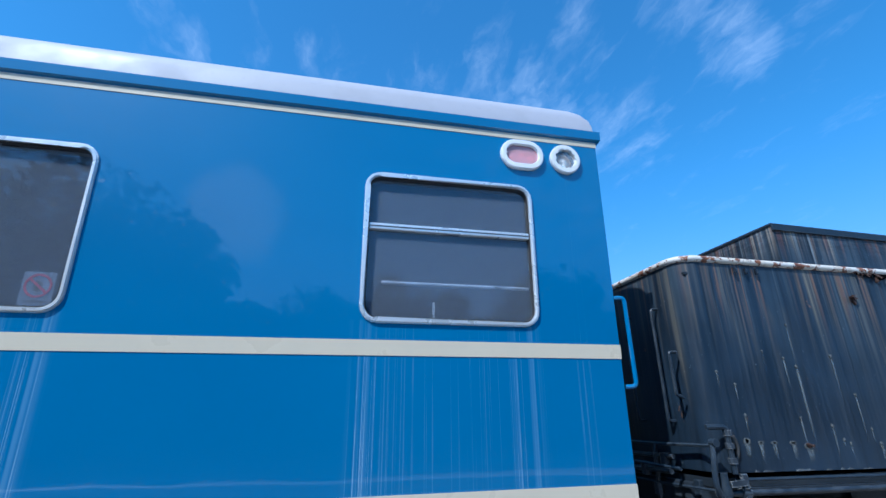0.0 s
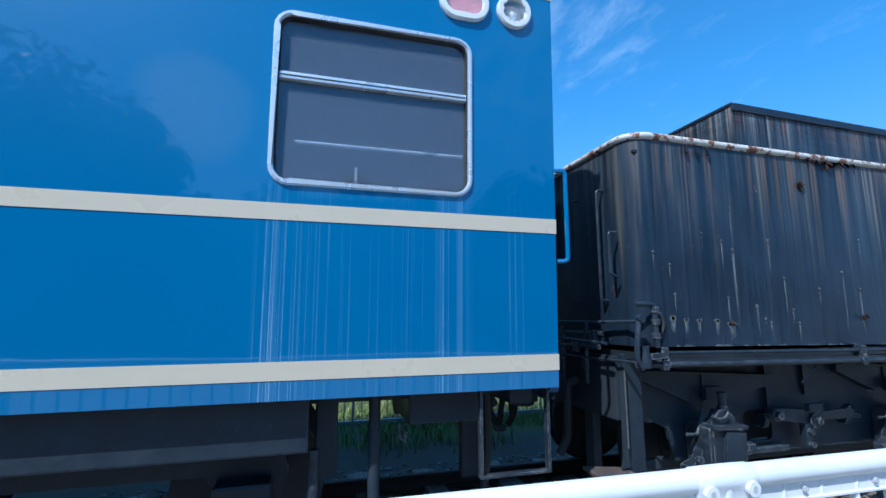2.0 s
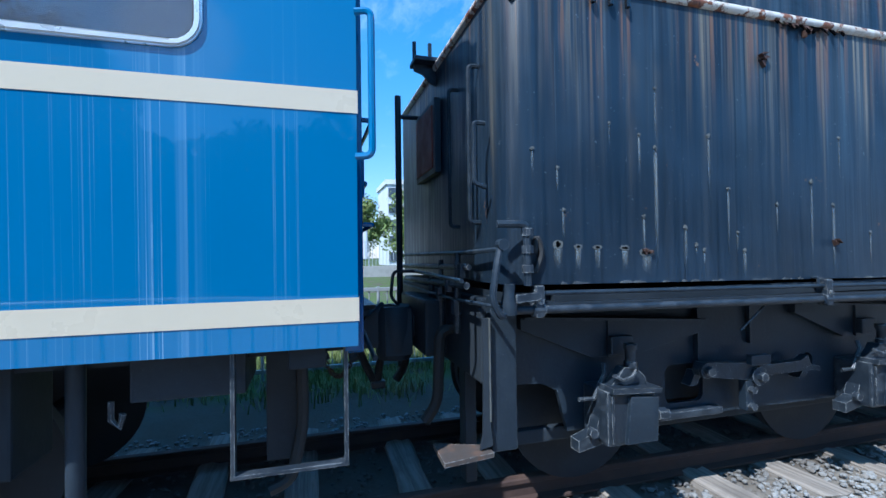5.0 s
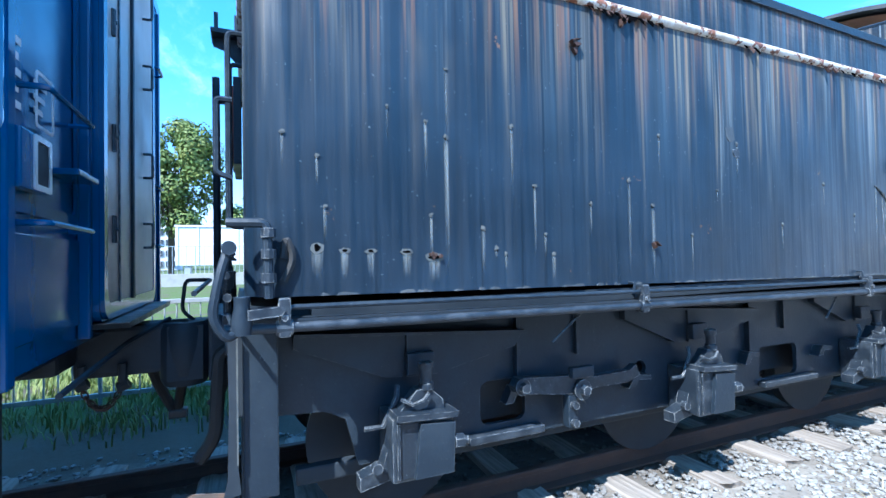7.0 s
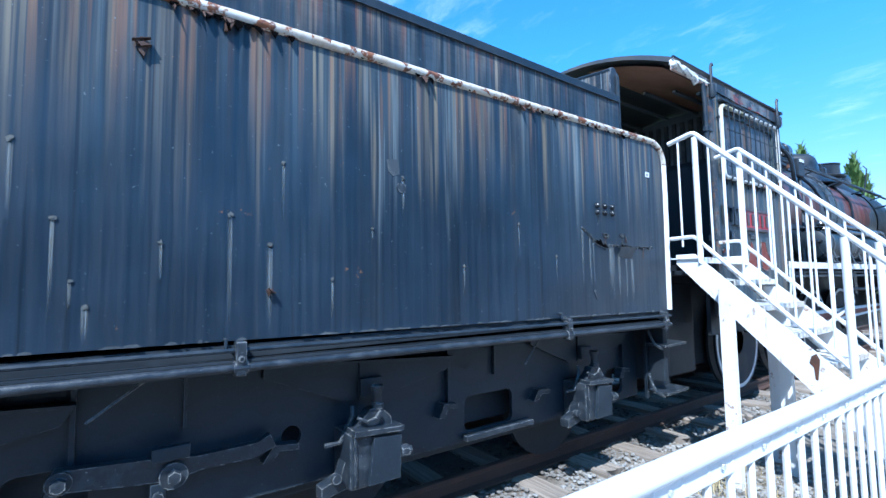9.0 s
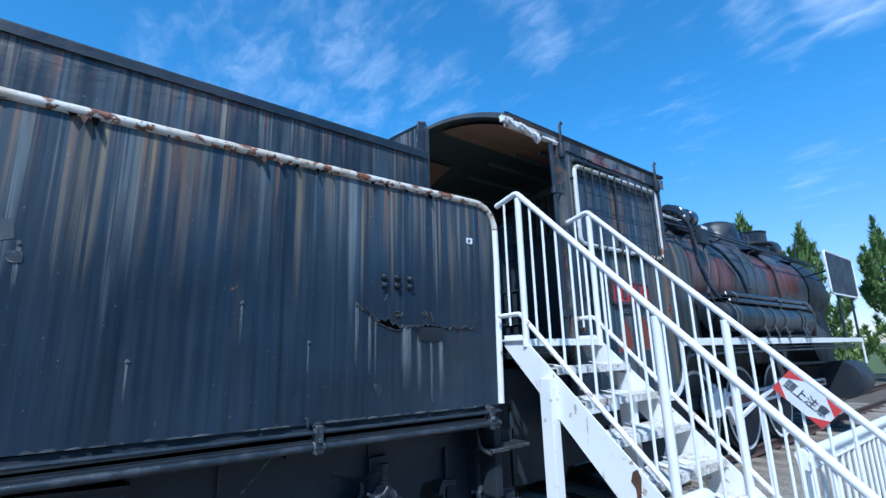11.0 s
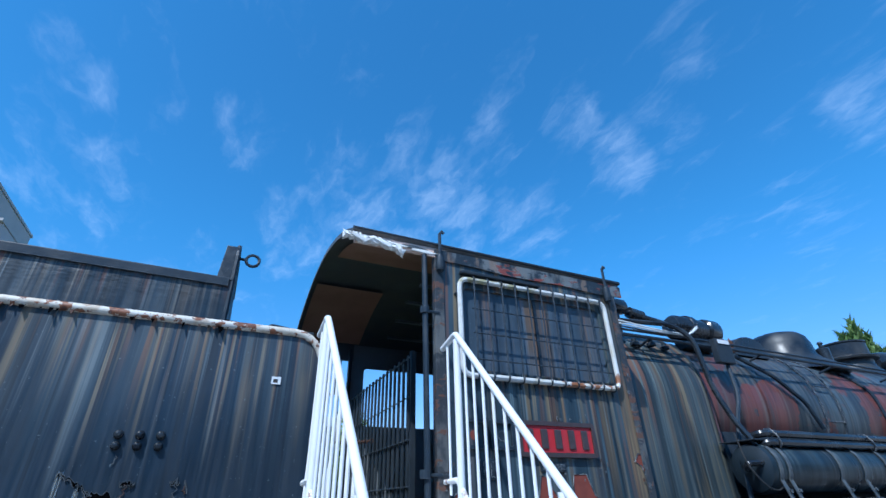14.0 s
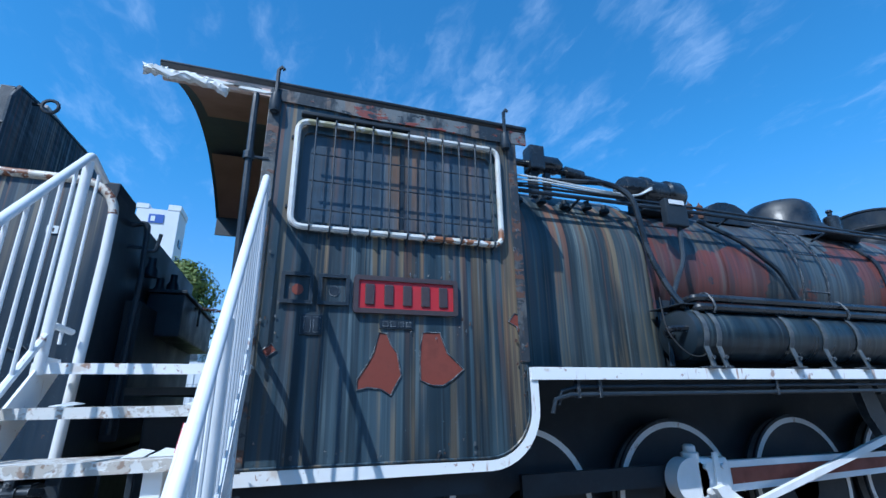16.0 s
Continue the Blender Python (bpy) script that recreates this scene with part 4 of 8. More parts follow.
def end_lamp(outer, inner, u, v, long, name, back, label):
    ring = lean(plate(outer, "y", 2.672, 2.71, [inner]))
    bmesh.ops.bevel(ring, geom=[e for e in ring.edges if len(e.link_faces) == 2 and e.calc_face_angle(0) > 1.0], offset=0.007, segments=2, affect="EDGES")
    lamp = part(name, ring, WHITE_PAINT, coach, label, smooth=True)
    part("lens", lean(plate(inner, "y", 2.690, 2.694)), LENS_PINK if long else LENS, lamp).visible_shadow = False
    bowl = bmesh.new()
    prism(bowl, inner, "y", 2.745, 2.75)
    part("reflector", lean(bowl), back, lamp)
    bulbs = bmesh.new()
    for k in range(3 if long else 1):
        bmesh.ops.create_icosphere(bulbs, subdivisions=2, radius=0.032, matrix=Matrix.Translation((u + (k - 1) * 0.075 * (1 if long else 0), 2.728, v + 0.012 * (k % 2) - 0.01)))
    part("bulb", lean(bulbs), LAMP_RED if long else CHROME, lamp, smooth=True)


end_lamp(round_rect(1.026, 1.344, 3.30, 3.53, 0.112, 8), round_rect(1.066, 1.304, 3.345, 3.487, 0.069, 8), 1.185, 3.415, True, "marker_lamp", LETTER_WHITE, "oval white-rimmed marker lamp, red inside")
end_lamp(circle(1.515, 3.415, 0.115, 28), circle(1.515, 3.415, 0.076, 28), 1.515, 3.415, False, "tail_lamp", BEIGE, "round white-rimmed tail lamp")

# corner grab rail and folding step
part("grab_rail", tubes([(1.775, 2.70, 2.405), (1.835, 2.675, 2.405), (1.835, 2.675, 1.835), (1.775, 2.70, 1.835)], 0.014, 8, bend=0.05), COACH_BLUE, coach, "blue grab rail at the corner", smooth=True)
step = bmesh.new()
for x in (1.31, 1.735):
    box(step, x - 0.008, x + 0.008, 2.80, 2.845, 0.61, 1.12, 0.002)
box(step, 1.30, 1.745, 2.80, 2.845, 0.60, 0.616, 0.003)
part("step_stirrup", step, PALE_IRON, coach, "bare grey steel step stirrup")

# end wall with its panels, gangway and fittings
EX = CX1
part("end_wall", boxed(EX - 0.05, EX - 0.002, 2.76, far - 2.76, COACH_BOTTOM - 0.02, COACH_EAVE), SHADED_BLUE, coach, "blue coach end")
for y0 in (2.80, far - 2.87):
    part("corner_post", boxed(EX - 0.05, EX + 0.03, y0, y0 + 0.07, COACH_BOTTOM - 0.04, COACH_EAVE, 0.012), SHADED_BLUE, coach)
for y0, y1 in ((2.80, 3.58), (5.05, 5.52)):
    part("end_panel", plate(round_rect(y0 + 0.03, y1 - 0.03, 1.62, 3.40, 0.05), "x", EX + 0.002, EX + 0.014, [round_rect(y0 + 0.07, y1 - 0.07, 1.66, 3.36, 0.04)]), SHADED_BLUE, coach)
    part("end_lower_panel", boxed(EX + 0.002, EX + 0.012, y0 + 0.02, y1 - 0.02, 1.17, 1.55, 0.004), SHADED_BLUE, coach, "glossy blue lower panel")
    part("end_rib", boxed(EX + 0.002, EX + 0.05, y1 - 0.02, y1 + 0.03, 1.10, 3.58, 0.008), SHADED_BLUE, coach)
    for z in (1.585, 2.05, 3.0):
        part("end_step", tubes([(EX, y0 + 0.14, z), (EX + 0.09, y0 + 0.14, z), (EX + 0.09, y1 - 0.12, z), (EX, y1 - 0.12, z)], 0.011, 6, bend=0.03), SHADED_BLUE, coach)
GX = EX + 0.13
part("gangway_hood", plate(round_rect(3.62, 5.02, 1.15, 3.52, 0.1), "x", EX + 0.0, GX - 0.06, [round_rect(3.68, 4.96, 1.20, 3.46, 0.08)]), SHADED_BLUE, coach, "blue gangway hood")
part("gangway_face", plate(round_rect(3.63, 5.01, 1.17, 3.50, 0.1), "x", GX - 0.06, GX - 0.04, [round_rect(3.69, 4.95, 1.25, 3.42, 0.06)]), SHADED_BLUE, coach)
door = part("gangway_door", boxed(GX - 0.09, GX - 0.045, 3.69, 4.95, 1.22, 3.44, 0.01), BEIGE, coach, "beige gangway door with iron catches")
part("centre_strip", boxed(GX - 0.045, GX - 0.03, 4.22, 4.26, 1.24, 3.42), SOOT_IRON, door)
part("fold", boxed(GX - 0.046, GX - 0.036, 3.92, 3.94, 1.24, 3.42), PALE_IRON, door)
for z in (1.55, 2.02, 2.62, 3.1):
    c = rods((GX - 0.04, 3.80, z), (GX - 0.04, 3.80, z + 0.14), 0.014, 8)
    rod(c, (GX - 0.065, 3.80, z + 0.07), (GX - 0.02, 3.80, z + 0.07), 0.01, 6)
    part("catch", c, PALE_IRON, door, smooth=True)
    part("handle", tubes([(GX - 0.06, 4.6, z), (GX + 0.01, 4.6, z), (GX + 0.01, 4.6, z + 0.16), (GX - 0.06, 4.6, z + 0.16)], 0.009, 6, bend=0.02), PALE_IRON, door)
part("gangway_plate", plate([(3.62, 1.16), (5.0, 1.16), (4.95, 1.13), (3.66, 1.13)], "x", EX + 0.01, GX + 0.06), PALE_IRON, coach, "worn steel gangway foot plate")
# painted data panel: plain bars for lettering
panel = part("data_frame", plate(round_rect(3.055, 3.225, 1.94, 2.15, 0.02), "x", EX + 0.016, EX + 0.020, [round_rect(3.067, 3.213, 1.952, 2.138, 0.015)]), LETTER_WHITE, coach, "white painted data panel on the coach end")
for k in range(5):
    part("bar", boxed(EX + 0.003, EX + 0.005, 2.86, 2.975 - 0.02 * (k % 2), 2.19 - 0.055 * k, 2.215 - 0.055 * k), LETTER_WHITE, panel)
for k in range(3):
    part("bar", boxed(EX + 0.003, EX + 0.005, 3.08, 3.20 - 0.02 * k, 2.10 - 0.05 * k, 2.12 - 0.05 * k), LETTER_WHITE, panel)
holder = part("route_board_holder", boxed(EX + 0.002, EX + 0.045, 2.86, 3.10, 1.695, 1.895, 0.008), SHADED_BLUE, coach, "blue board holder with a bright metal rim")
part("rim", plate(round_rect(2.95, 3.10, 1.70, 1.89, 0.01), "x", EX + 0.046, EX + 0.052, [round_rect(2.97, 3.08, 1.72, 1.87, 0.008)]), CHROME, holder)
part("board", boxed(EX + 0.0455, EX + 0.048, 2.972, 3.078, 1.722, 1.868), SOOT_IRON, holder)
part("foot_bracket", boxed(EX + 0.002, EX + 0.10, 3.22, 3.50, 1.80, 1.825, 0.006), SHADED_BLUE, coach)

# underframe, boxes and bogie
part("sole_bar", boxed(CX0, CX1 - 0.25, 3.02, 3.10, 1.02, 1.12), SOOT_IRON, coach)
part("far_sole_bar", boxed(CX0, CX1 - 0.25, far - 3.10, far - 3.02, 0.96, 1.12), SOOT_IRON, coach)
part("head_stock", boxed(CX1 - 0.27, CX1 - 0.12, 2.85, far - 2.85, 0.99, 1.10, 0.01), SOOT_IRON, coach)
part("equipment_box", boxed(0.92, 1.34, 2.95, 3.35, 0.885, 1.085, 0.012), BLACK_IRON, coach, "black box under the floor")
part("equipment_box", boxed(-1.2, 0.36, 2.86, 3.1, 0.80, 1.085, 0.012), BLACK_IRON, coach)
part("equipment_box", boxed(0.40, 0.52, 3.0, 3.3, 0.62, 1.082, 0.012), SOOT_IRON, coach)
part("equipment_box", boxed(-3.2, -1.7, 2.83, 3.4, 0.45, 1.085, 0.012), BLACK_IRON, coach)
part("floor_pan", boxed(CX0, CX1 - 0.3, 3.45, 4.9, 1.0, 1.10), SOOT_IRON, coach)
part("drain_pipe", rods((0.725, 3.0, 0.44), (0.725, 3.0, 1.1), 0.034, 14), BLACK_IRON, coach, smooth=True)
part("drain_pipe", rods((0.395, 3.0, 0.42), (0.395, 3.0, 0.78), 0.03, 14), PALE_IRON, coach, smooth=True)
part("air_hose", tubes([(1.55, 3.35, 1.05), (1.56, 3.34, 0.6), (1.50, 3.3, 0.35), (1.40, 3.28, 0.32)], 0.03, 8, bend=0.12), RUBBER, coach, smooth=True)
part("brake_hanger", boxed(1.38, 1.56, 3.38, 3.46, 0.42, 1.05, 0.01), SOOT_IRON, coach)
part("brake_cylinder", rods((0.95, 3.6, 0.93), (1.30, 3.6, 0.93), 0.11, 18), SOOT_IRON, coach, smooth=True)
part("dangling_hook", tubes([(0.86, 2.95, 0.9), (0.86, 2.95, 0.83), (0.89, 2.95, 0.80), (0.90, 2.95, 0.85)], 0.012, 6), PALE_IRON, coach)


def spoked_wheel(r, spokes, tyre_mat, body_mat, parent, x, y, z, out=-1, width=0.11):
    """A wheel in the x-z plane with its rim, spokes and hub; out: -1 if its face looks to -y."""
    tyre = turned([(r - 0.065, -width / 2), (r, -width / 2), (r, width / 2 - 0.03), (r + 0.028, width / 2 - 0.025), (r + 0.028, width / 2), (r - 0.065, width / 2)], (x, y, z), "y", 40)
    if out > 0:
        bmesh.ops.scale(tyre, vec=(1, -1, 1), space=Matrix.Translation((-x, -y, -z)), verts=tyre.verts)
    w = part("wheel", plate(circle(x, z, r - 0.05, 40), "y", y - 0.045, y + 0.045, [circle(x, z, r - 0.12, 40)]), body_mat, parent)
    part("tyre", tyre, tyre_mat, w, smooth=True)
    part("hub", turned([(0.0, -0.075), (r * 0.24, -0.075), (r * 0.27, -0.05), (r * 0.27, 0.07), (0, 0.07)], (x, y, z), "y", 24), body_mat, w, smooth=True)
    for k in range(spokes):
        a = 2 * math.pi * (k + 0.4) / spokes
        u, v = math.sin(a), math.cos(a)
        part("spoke", rods((x + u * r * 0.2, y, z + v * r * 0.2), (x + u * (r - 0.07), y, z + v * (r - 0.07)), 0.045, 8, 0.032), body_mat, w, smooth=True)
    return w


for x in (-2.10, 0.02):
    for y, o in ((TRACK_Y - 0.56, -1), (TRACK_Y + 0.56, 1)):
        w = part("wheel", turned([(0, -0.03), (0.36, -0.03), (0.37, -0.055), (0.43, -0.055), (0.43, 0.04), (0.455, 0.045), (0.455, 0.06), (0, 0.06)], (x, y, RAIL_TOP + 0.43), "y", 40), SOOT_IRON, coach, smooth=True)
    part("axle", rods((x, 3.2, RAIL_TOP + 0.43), (x, far - 3.2, RAIL_TOP + 0.43), 0.07, 12), SOOT_IRON, coach)
part("bogie_frame", plate([(-2.6, 0.42), (-2.4, 0.42), (-1.9, 0.62), (-0.2, 0.62), (0.0, 0.42), (0.2, 0.42), (0.26, 0.62), (0.2, 0.78), (-2.3, 0.78), (-2.6, 0.62)], "y", 3.22, 3.32), BLACK_IRON, coach)
for x in (-2.10, 0.02):
    part("axle_box", boxed(x - 0.15, x + 0.15, 3.08, 3.32, 0.33, 0.60, 0.02), BLACK_IRON, coach)


def chain(name, a, b, sag, parent, links=18):
    bm = bmesh.new()
    a, b = Vector(a), Vector(b)
    for i in range(links):
        t = (i + 0.5) / links
        p = a.lerp(b, t) + Vector((0, 0, -4 * sag * t * (1 - t)))
        d = ((b - a) + Vector((0, 0, -4 * sag * (1 - 2 * t)))).normalized()
        m = Matrix.Translation(p) @ d.to_track_quat("X", "Z").to_matrix().to_4x4() @ Matrix.Rotation(radians(90 * (i % 2)), 4, "X")
        loop = [m @ Vector((0.026 * math.cos(k), 0.014 * math.sin(k), 0)) for k in [2 * math.pi * j / 8 for j in range(8)]]
        tube(bm, loop, 0.0045, 5, True)
    return part(name, bm, RUSTY_IRON, parent, smooth=True)


chock = tagged(part("wheel_chock", plate([(-0.02, 0.04), (0.26, 0.04), (0.26, 0.20), (0.12, 0.30), (0.07, 0.30)], "y", 3.50, 3.66), YELLOW_WOOD), "yellow painted wooden wheel chock on the rail", "wheel chock")
coupler = part("coupler", boxed(EX - 0.15, EX + 0.42, 4.03, 4.27, 0.82, 1.10, 0.03), SOOT_IRON, coach, "heavy black knuckle coupler")
part("knuckle", turned([(0, 0.74), (0.11, 0.74), (0.13, 0.78), (0.13, 1.06), (0.11, 1.10), (0, 1.10)], (EX + 0.38, 4.08, 0), "z", 18), SOOT_IRON, coupler, smooth=True)
part("guard_arm", plate([(3.95, 0.78), (4.35, 0.78), (4.40, 1.08), (3.98, 1.08)], "x", EX + 0.30, EX + 0.48), SOOT_IRON, coupler)
part("lift_lever", tubes([(EX + 0.1, 3.0, 0.98), (EX + 0.12, 3.9, 1.02), (EX + 0.3, 4.1, 1.12)], 0.013, 6, bend=0.05), SOOT_IRON, coupler)
chain("chain", (1.675, 4.0, 0.80), (1.865, 4.0, 0.78), 0.125, coupler, 13)
part("jumper_hose", tubes([(EX - 0.12, 4.4, 0.95), (EX + 0.1, 4.4, 0.95), (EX + 0.20, 4.4, 0.66), (EX + 0.285, 4.4, 0.49)], 0.030, 8, bend=0.08), RUBBER, coach, smooth=True)
part("hose_joint", boxed(EX + 0.25, EX + 0.36, 4.36, 4.44, 0.45, 0.51, 0.015), PALE_IRON, coach)
part("draft_gear", boxed(EX - 0.62, EX - 0.13, 3.75, 4.55, 0.90, 1.08, 0.03), SOOT_IRON, coach)
for x, z in ((EX - 0.10, 0.79), (EX + 0.085, 0.77)):
    c = rods((x, 4.0, 0.9), (x, 4.0, z), 0.022, 8)
    rod(c, (x - 0.02, 4.0, z), (x + 0.03, 4.0, z + 0.02), 0.03, 8)
    part("cock", c, SOOT_IRON, coupler, smooth=True)

# ---------------------------------------------------------------- tender
TX0, TX1, TY = 2.48, 8.108, 2.872
T_TOP, T_BOT = 2.79, 1.30
tfar = 2 * TRACK_Y - TY
tender = thing("locomotive_tender", (5.3, TRACK_Y, BED), "blue-black steam locomotive tender streaked with rust and rain", "tender")

# tank: sides with round rear corners, front end cut square; the sheet sags a little to the front
R = 0.16
plan = [(TX1, TY)] + [(TX0 + R - R * math.sin(radians(a)), TY + R - R * math.cos(radians(a))) for a in range(0, 91, 10)]
plan += [(TX0 + R - R * math.cos(radians(a)), tfar - R + R * math.sin(radians(a))) for a in range(0, 91, 10)] + [(TX1, tfar)]
bm = bmesh.new()
levels = [T_BOT + (T_TOP - T_BOT) * i / 6 for i in range(7)]


def sheet_points(x0, x1, n):
    return [(x0 + (x1 - x0) * i / n, TY) for i in range(n + 1)]


line = [(TX1 - 0.2 + 0.2 * math.sin(radians(a)), TY) for a in (90, 75, 60, 45, 30, 15)] + sheet_points(TX1 - 0.2, TX0 + R, 28)[:-1] + plan[1:]
rows = []
for z in levels:
    row = []
    for x, y in line:
        sag = -0.0112 * (x - 2.6) * max(0.0, (T_TOP - z) / (T_TOP - T_BOT))
        dent = 0.006 * noise.noise((x * 1.7, z * 2.1, 5.0)) if y < TY + 0.01 and TX0 + 0.3 < x < TX1 - 0.05 and T_BOT + 0.1 < z < T_TOP - 0.1 else 0
        cut = max(0.0, x - (TX1 - 0.20))
        top_z = T_TOP - 0.22 + math.sqrt(max(0.0, 0.04 - cut * cut)) if cut > 0 else T_TOP
        row.append(bm.verts.new((x, y + dent, min(z, top_z) + sag)))
    rows.append(row)
for a, b in zip(rows, rows[1:]):
    for i in range(len(line) - 1):
        bm.faces.new((a[i], a[i + 1], b[i + 1], b[i]))
bm.faces.new(rows[0])
part("tank", bm, TENDER_PAINT, tender, "blue-black tank with tan and pale runs", smooth=True)
part("tank_front", boxed(TX1 - 0.02, TX1 - 0.005, TY + 0.01, tfar - 0.01, 1.24, 2.72), SOOT_IRON, tender)
part("tank_top", boxed(TX0 + 0.05, TX1 - 0.05, TY + 0.02, tfar - 0.02, T_TOP - 0.12, T_TOP - 0.10), SOOT_IRON, tender)

# white half-round coping, down the front edge as well
cop = [(TX0 + 0.0, tfar - 0.3, T_TOP + 0.005)] + [(x - 0.0, y, T_TOP + 0.005) for x, y in reversed(plan[1:12])]
cop += [(4.0, TY - 0.003, T_TOP - 0.006), (6.0, TY - 0.003, T_TOP - 0.018), (TX1 - 0.20, TY - 0.003, T_TOP - 0.020)]
cop += [(TX1 - 0.20 + 0.20 * math.sin(radians(a)), TY - 0.003, T_TOP - 0.220 + 0.20 * math.cos(radians(a))) for a in (15, 30, 45, 60, 75, 90)]
part("front_bead", tubes([cop[-1], (TX1 + 0.002, TY - 0.003, 2.3), (TX1 - 0.02, TY - 0.003, 1.25)], 0.026, 10), WHITE_PAINT, tender, "white bead down the front edge", smooth=True)
part("coping", tubes(cop, 0.026, 10), WHITE_RUST, tender, "chipped white coping with rust bands", smooth=True)
flakes = random.Random(31)
for k in range(60):
    x = flakes.choice((flakes.uniform(4.15, 4.6), flakes.uniform(4.2, 7.6)))
    w, h = flakes.uniform(0.008, 0.032), flakes.uniform(0.02, 0.07)
    f = plate([(x - w, T_TOP - 0.02), (x + w, T_TOP - 0.022), (x + w * 0.5, T_TOP - 0.02 - h * 0.7), (x + w * flakes.uniform(-0.6, 0.6), T_TOP - 0.02 - h)], "y", TY - 0.008, TY - 0.004)
    for v in f.verts:
        v.co.y -= (T_TOP - 0.02 - v.co.z) * flakes.uniform(0.3, 0.7)
    # most curls take the unlit black so the sun does not pale them
    part("paint_curl", f, UNLIT_BLACK if k % 3 else RUSTY_IRON, tender, "curled paint hanging below the coping")
edge = random.Random(77)
bm = bmesh.new()
for k in range(90):
    x = edge.uniform(TX0 + 0.25, TX1 - 0.1)
    z = T_BOT + 0.004 - 0.0112 * (x - 2.6)
    w, h = edge.uniform(0.006, 0.04), edge.uniform(0.002, 0.009)
    prism(bm, [(x - w, z - 0.004), (x + w, z - 0.004), (x + w * 0.7, z + h * edge.uniform(0.3, 1)), (x, z + h), (x - w * 0.6, z + h * edge.uniform(0.2, 0.8))], "y", TY - edge.uniform(0.003, 0.010), TY + 0.004)
tagged(part("rust_edge", bm, DUSTY_IRON, tender, "ragged rust along the foot of the tank"), kind="stuff")
part("foot_strip", boxed(TX0 + 0.25, TX1 - 0.02, TY + 0.012, TY + 0.05, 1.20, 1.26), SOOT_IRON, tender)

# coal bunker above the tank
BX0, BX1 = 3.455, 7.47
bm = bmesh.new()
prism(bm, [(BX0, T_TOP - 0.11), (BX1, T_TOP - 0.11), (BX1, 3.075), (5.0, 3.115), (BX0, 3.145)], "y", TY + 0.004, TY + 0.02)
part("bunker_side", bm, BUNKER_PAINT, tender, "raised coal bunker side, pale with rain streaks")
bm = bmesh.new()
prism(bm, [(BX0, T_TOP - 0.11), (BX1, T_TOP - 0.11), (BX1, 3.075), (BX0, 3.145)], "y", tfar - 0.02, tfar - 0.004)
part("bunker_far_side", bm, BUNKER_PAINT, tender)
part("bunker_back", boxed(BX0 + 0.002, BX0 + 0.016, TY + 0.02, tfar - 0.02, T_TOP - 0.11, 3.138), BUNKER_PAINT, tender)
part("bunker_rim", tubes([(BX0, tfar - 0.1, 3.147), (BX0, TY + 0.01, 3.147), (BX1, TY + 0.01, 3.078)], 0.016, 6), SOOT_IRON, tender)
part("rim_band", plate([(BX0 - 0.01, 3.095), (BX1 - 0.02, 3.028), (BX1 - 0.02, 3.082), (5.0, 3.12), (BX0 - 0.01, 3.15)], "y", TY - 0.014, TY + 0.003), BLACK_IRON, tender, "dark band along the bunker top")
part("bunker_floor", boxed(BX0 + 0.02, BX1, TY + 0.02, tfar - 0.02, 2.72, 2.74), SOOT_IRON, tender)
arch = [(TY + 0.012, 3.26), (TY + 0.05, 3.35), (3.4, 3.41), (TRACK_Y, 3.45)]
gus = plate([(TY + 0.012, 2.70)] + arch + [(2 * TRACK_Y - y, z) for y, z in arch[2::-1]] + [(tfar - 0.012, 2.70)], "x", BX1 - 0.008, BX1 + 0.008)
part("front_bulkhead", gus, BUNKER_PAINT, tender, "upright bulkhead plate with a lifting ring")
part("bulkhead_edge", tubes([(BX1, y, z) for y, z in [(TY + 0.012, 2.72)] + arch], 0.016, 6), BLACK_IRON, tender)
part("gusset_flange", plate([(BX1 - 0.10, 3.05), (BX1 - 0.01, 3.05), (BX1 - 0.005, 3.335), (BX1 - 0.075, 3.335)], "y", TY + 0.021, TY + 0.033), PALE_IRON, tender)
part("lifting_ring", tubes([(BX1 + 0.10 + 0.045 * math.cos(k), TY + 0.20, 3.335 + 0.045 * math.sin(k)) for k in [2 * math.pi * j / 14 for j in range(14)]], 0.011, 6, True), BLACK_IRON, tender, smooth=True)
part("ring_shank", rods((BX1, TY + 0.20, 3.335), (BX1 + 0.06, TY + 0.20, 3.335), 0.011, 6), BLACK_IRON, tender)
for z in (2.80, 2.90):
    part("fire_iron_rest", tubes([(BX1, TY + 0.3, z), (BX1 + 0.22, TY + 0.3, z - 0.02), (BX1 + 0.22, TY + 0.32, z - 0.08)], 0.009, 6), BLACK_IRON, tender)
part("filler_grip", tubes([(7.72, TY + 0.1, 2.76), (7.75, TY + 0.1, 2.84), (7.95, TY + 0.12, 2.82), (7.95, TY + 0.12, 2.75)], 0.012, 6, bend=0.04), BLACK_IRON, tender)
part("front_box", boxed(7.88, 8.06, TY + 0.15, TY + 0.5, 2.66, 2.84, 0.01), SOOT_IRON, tender)

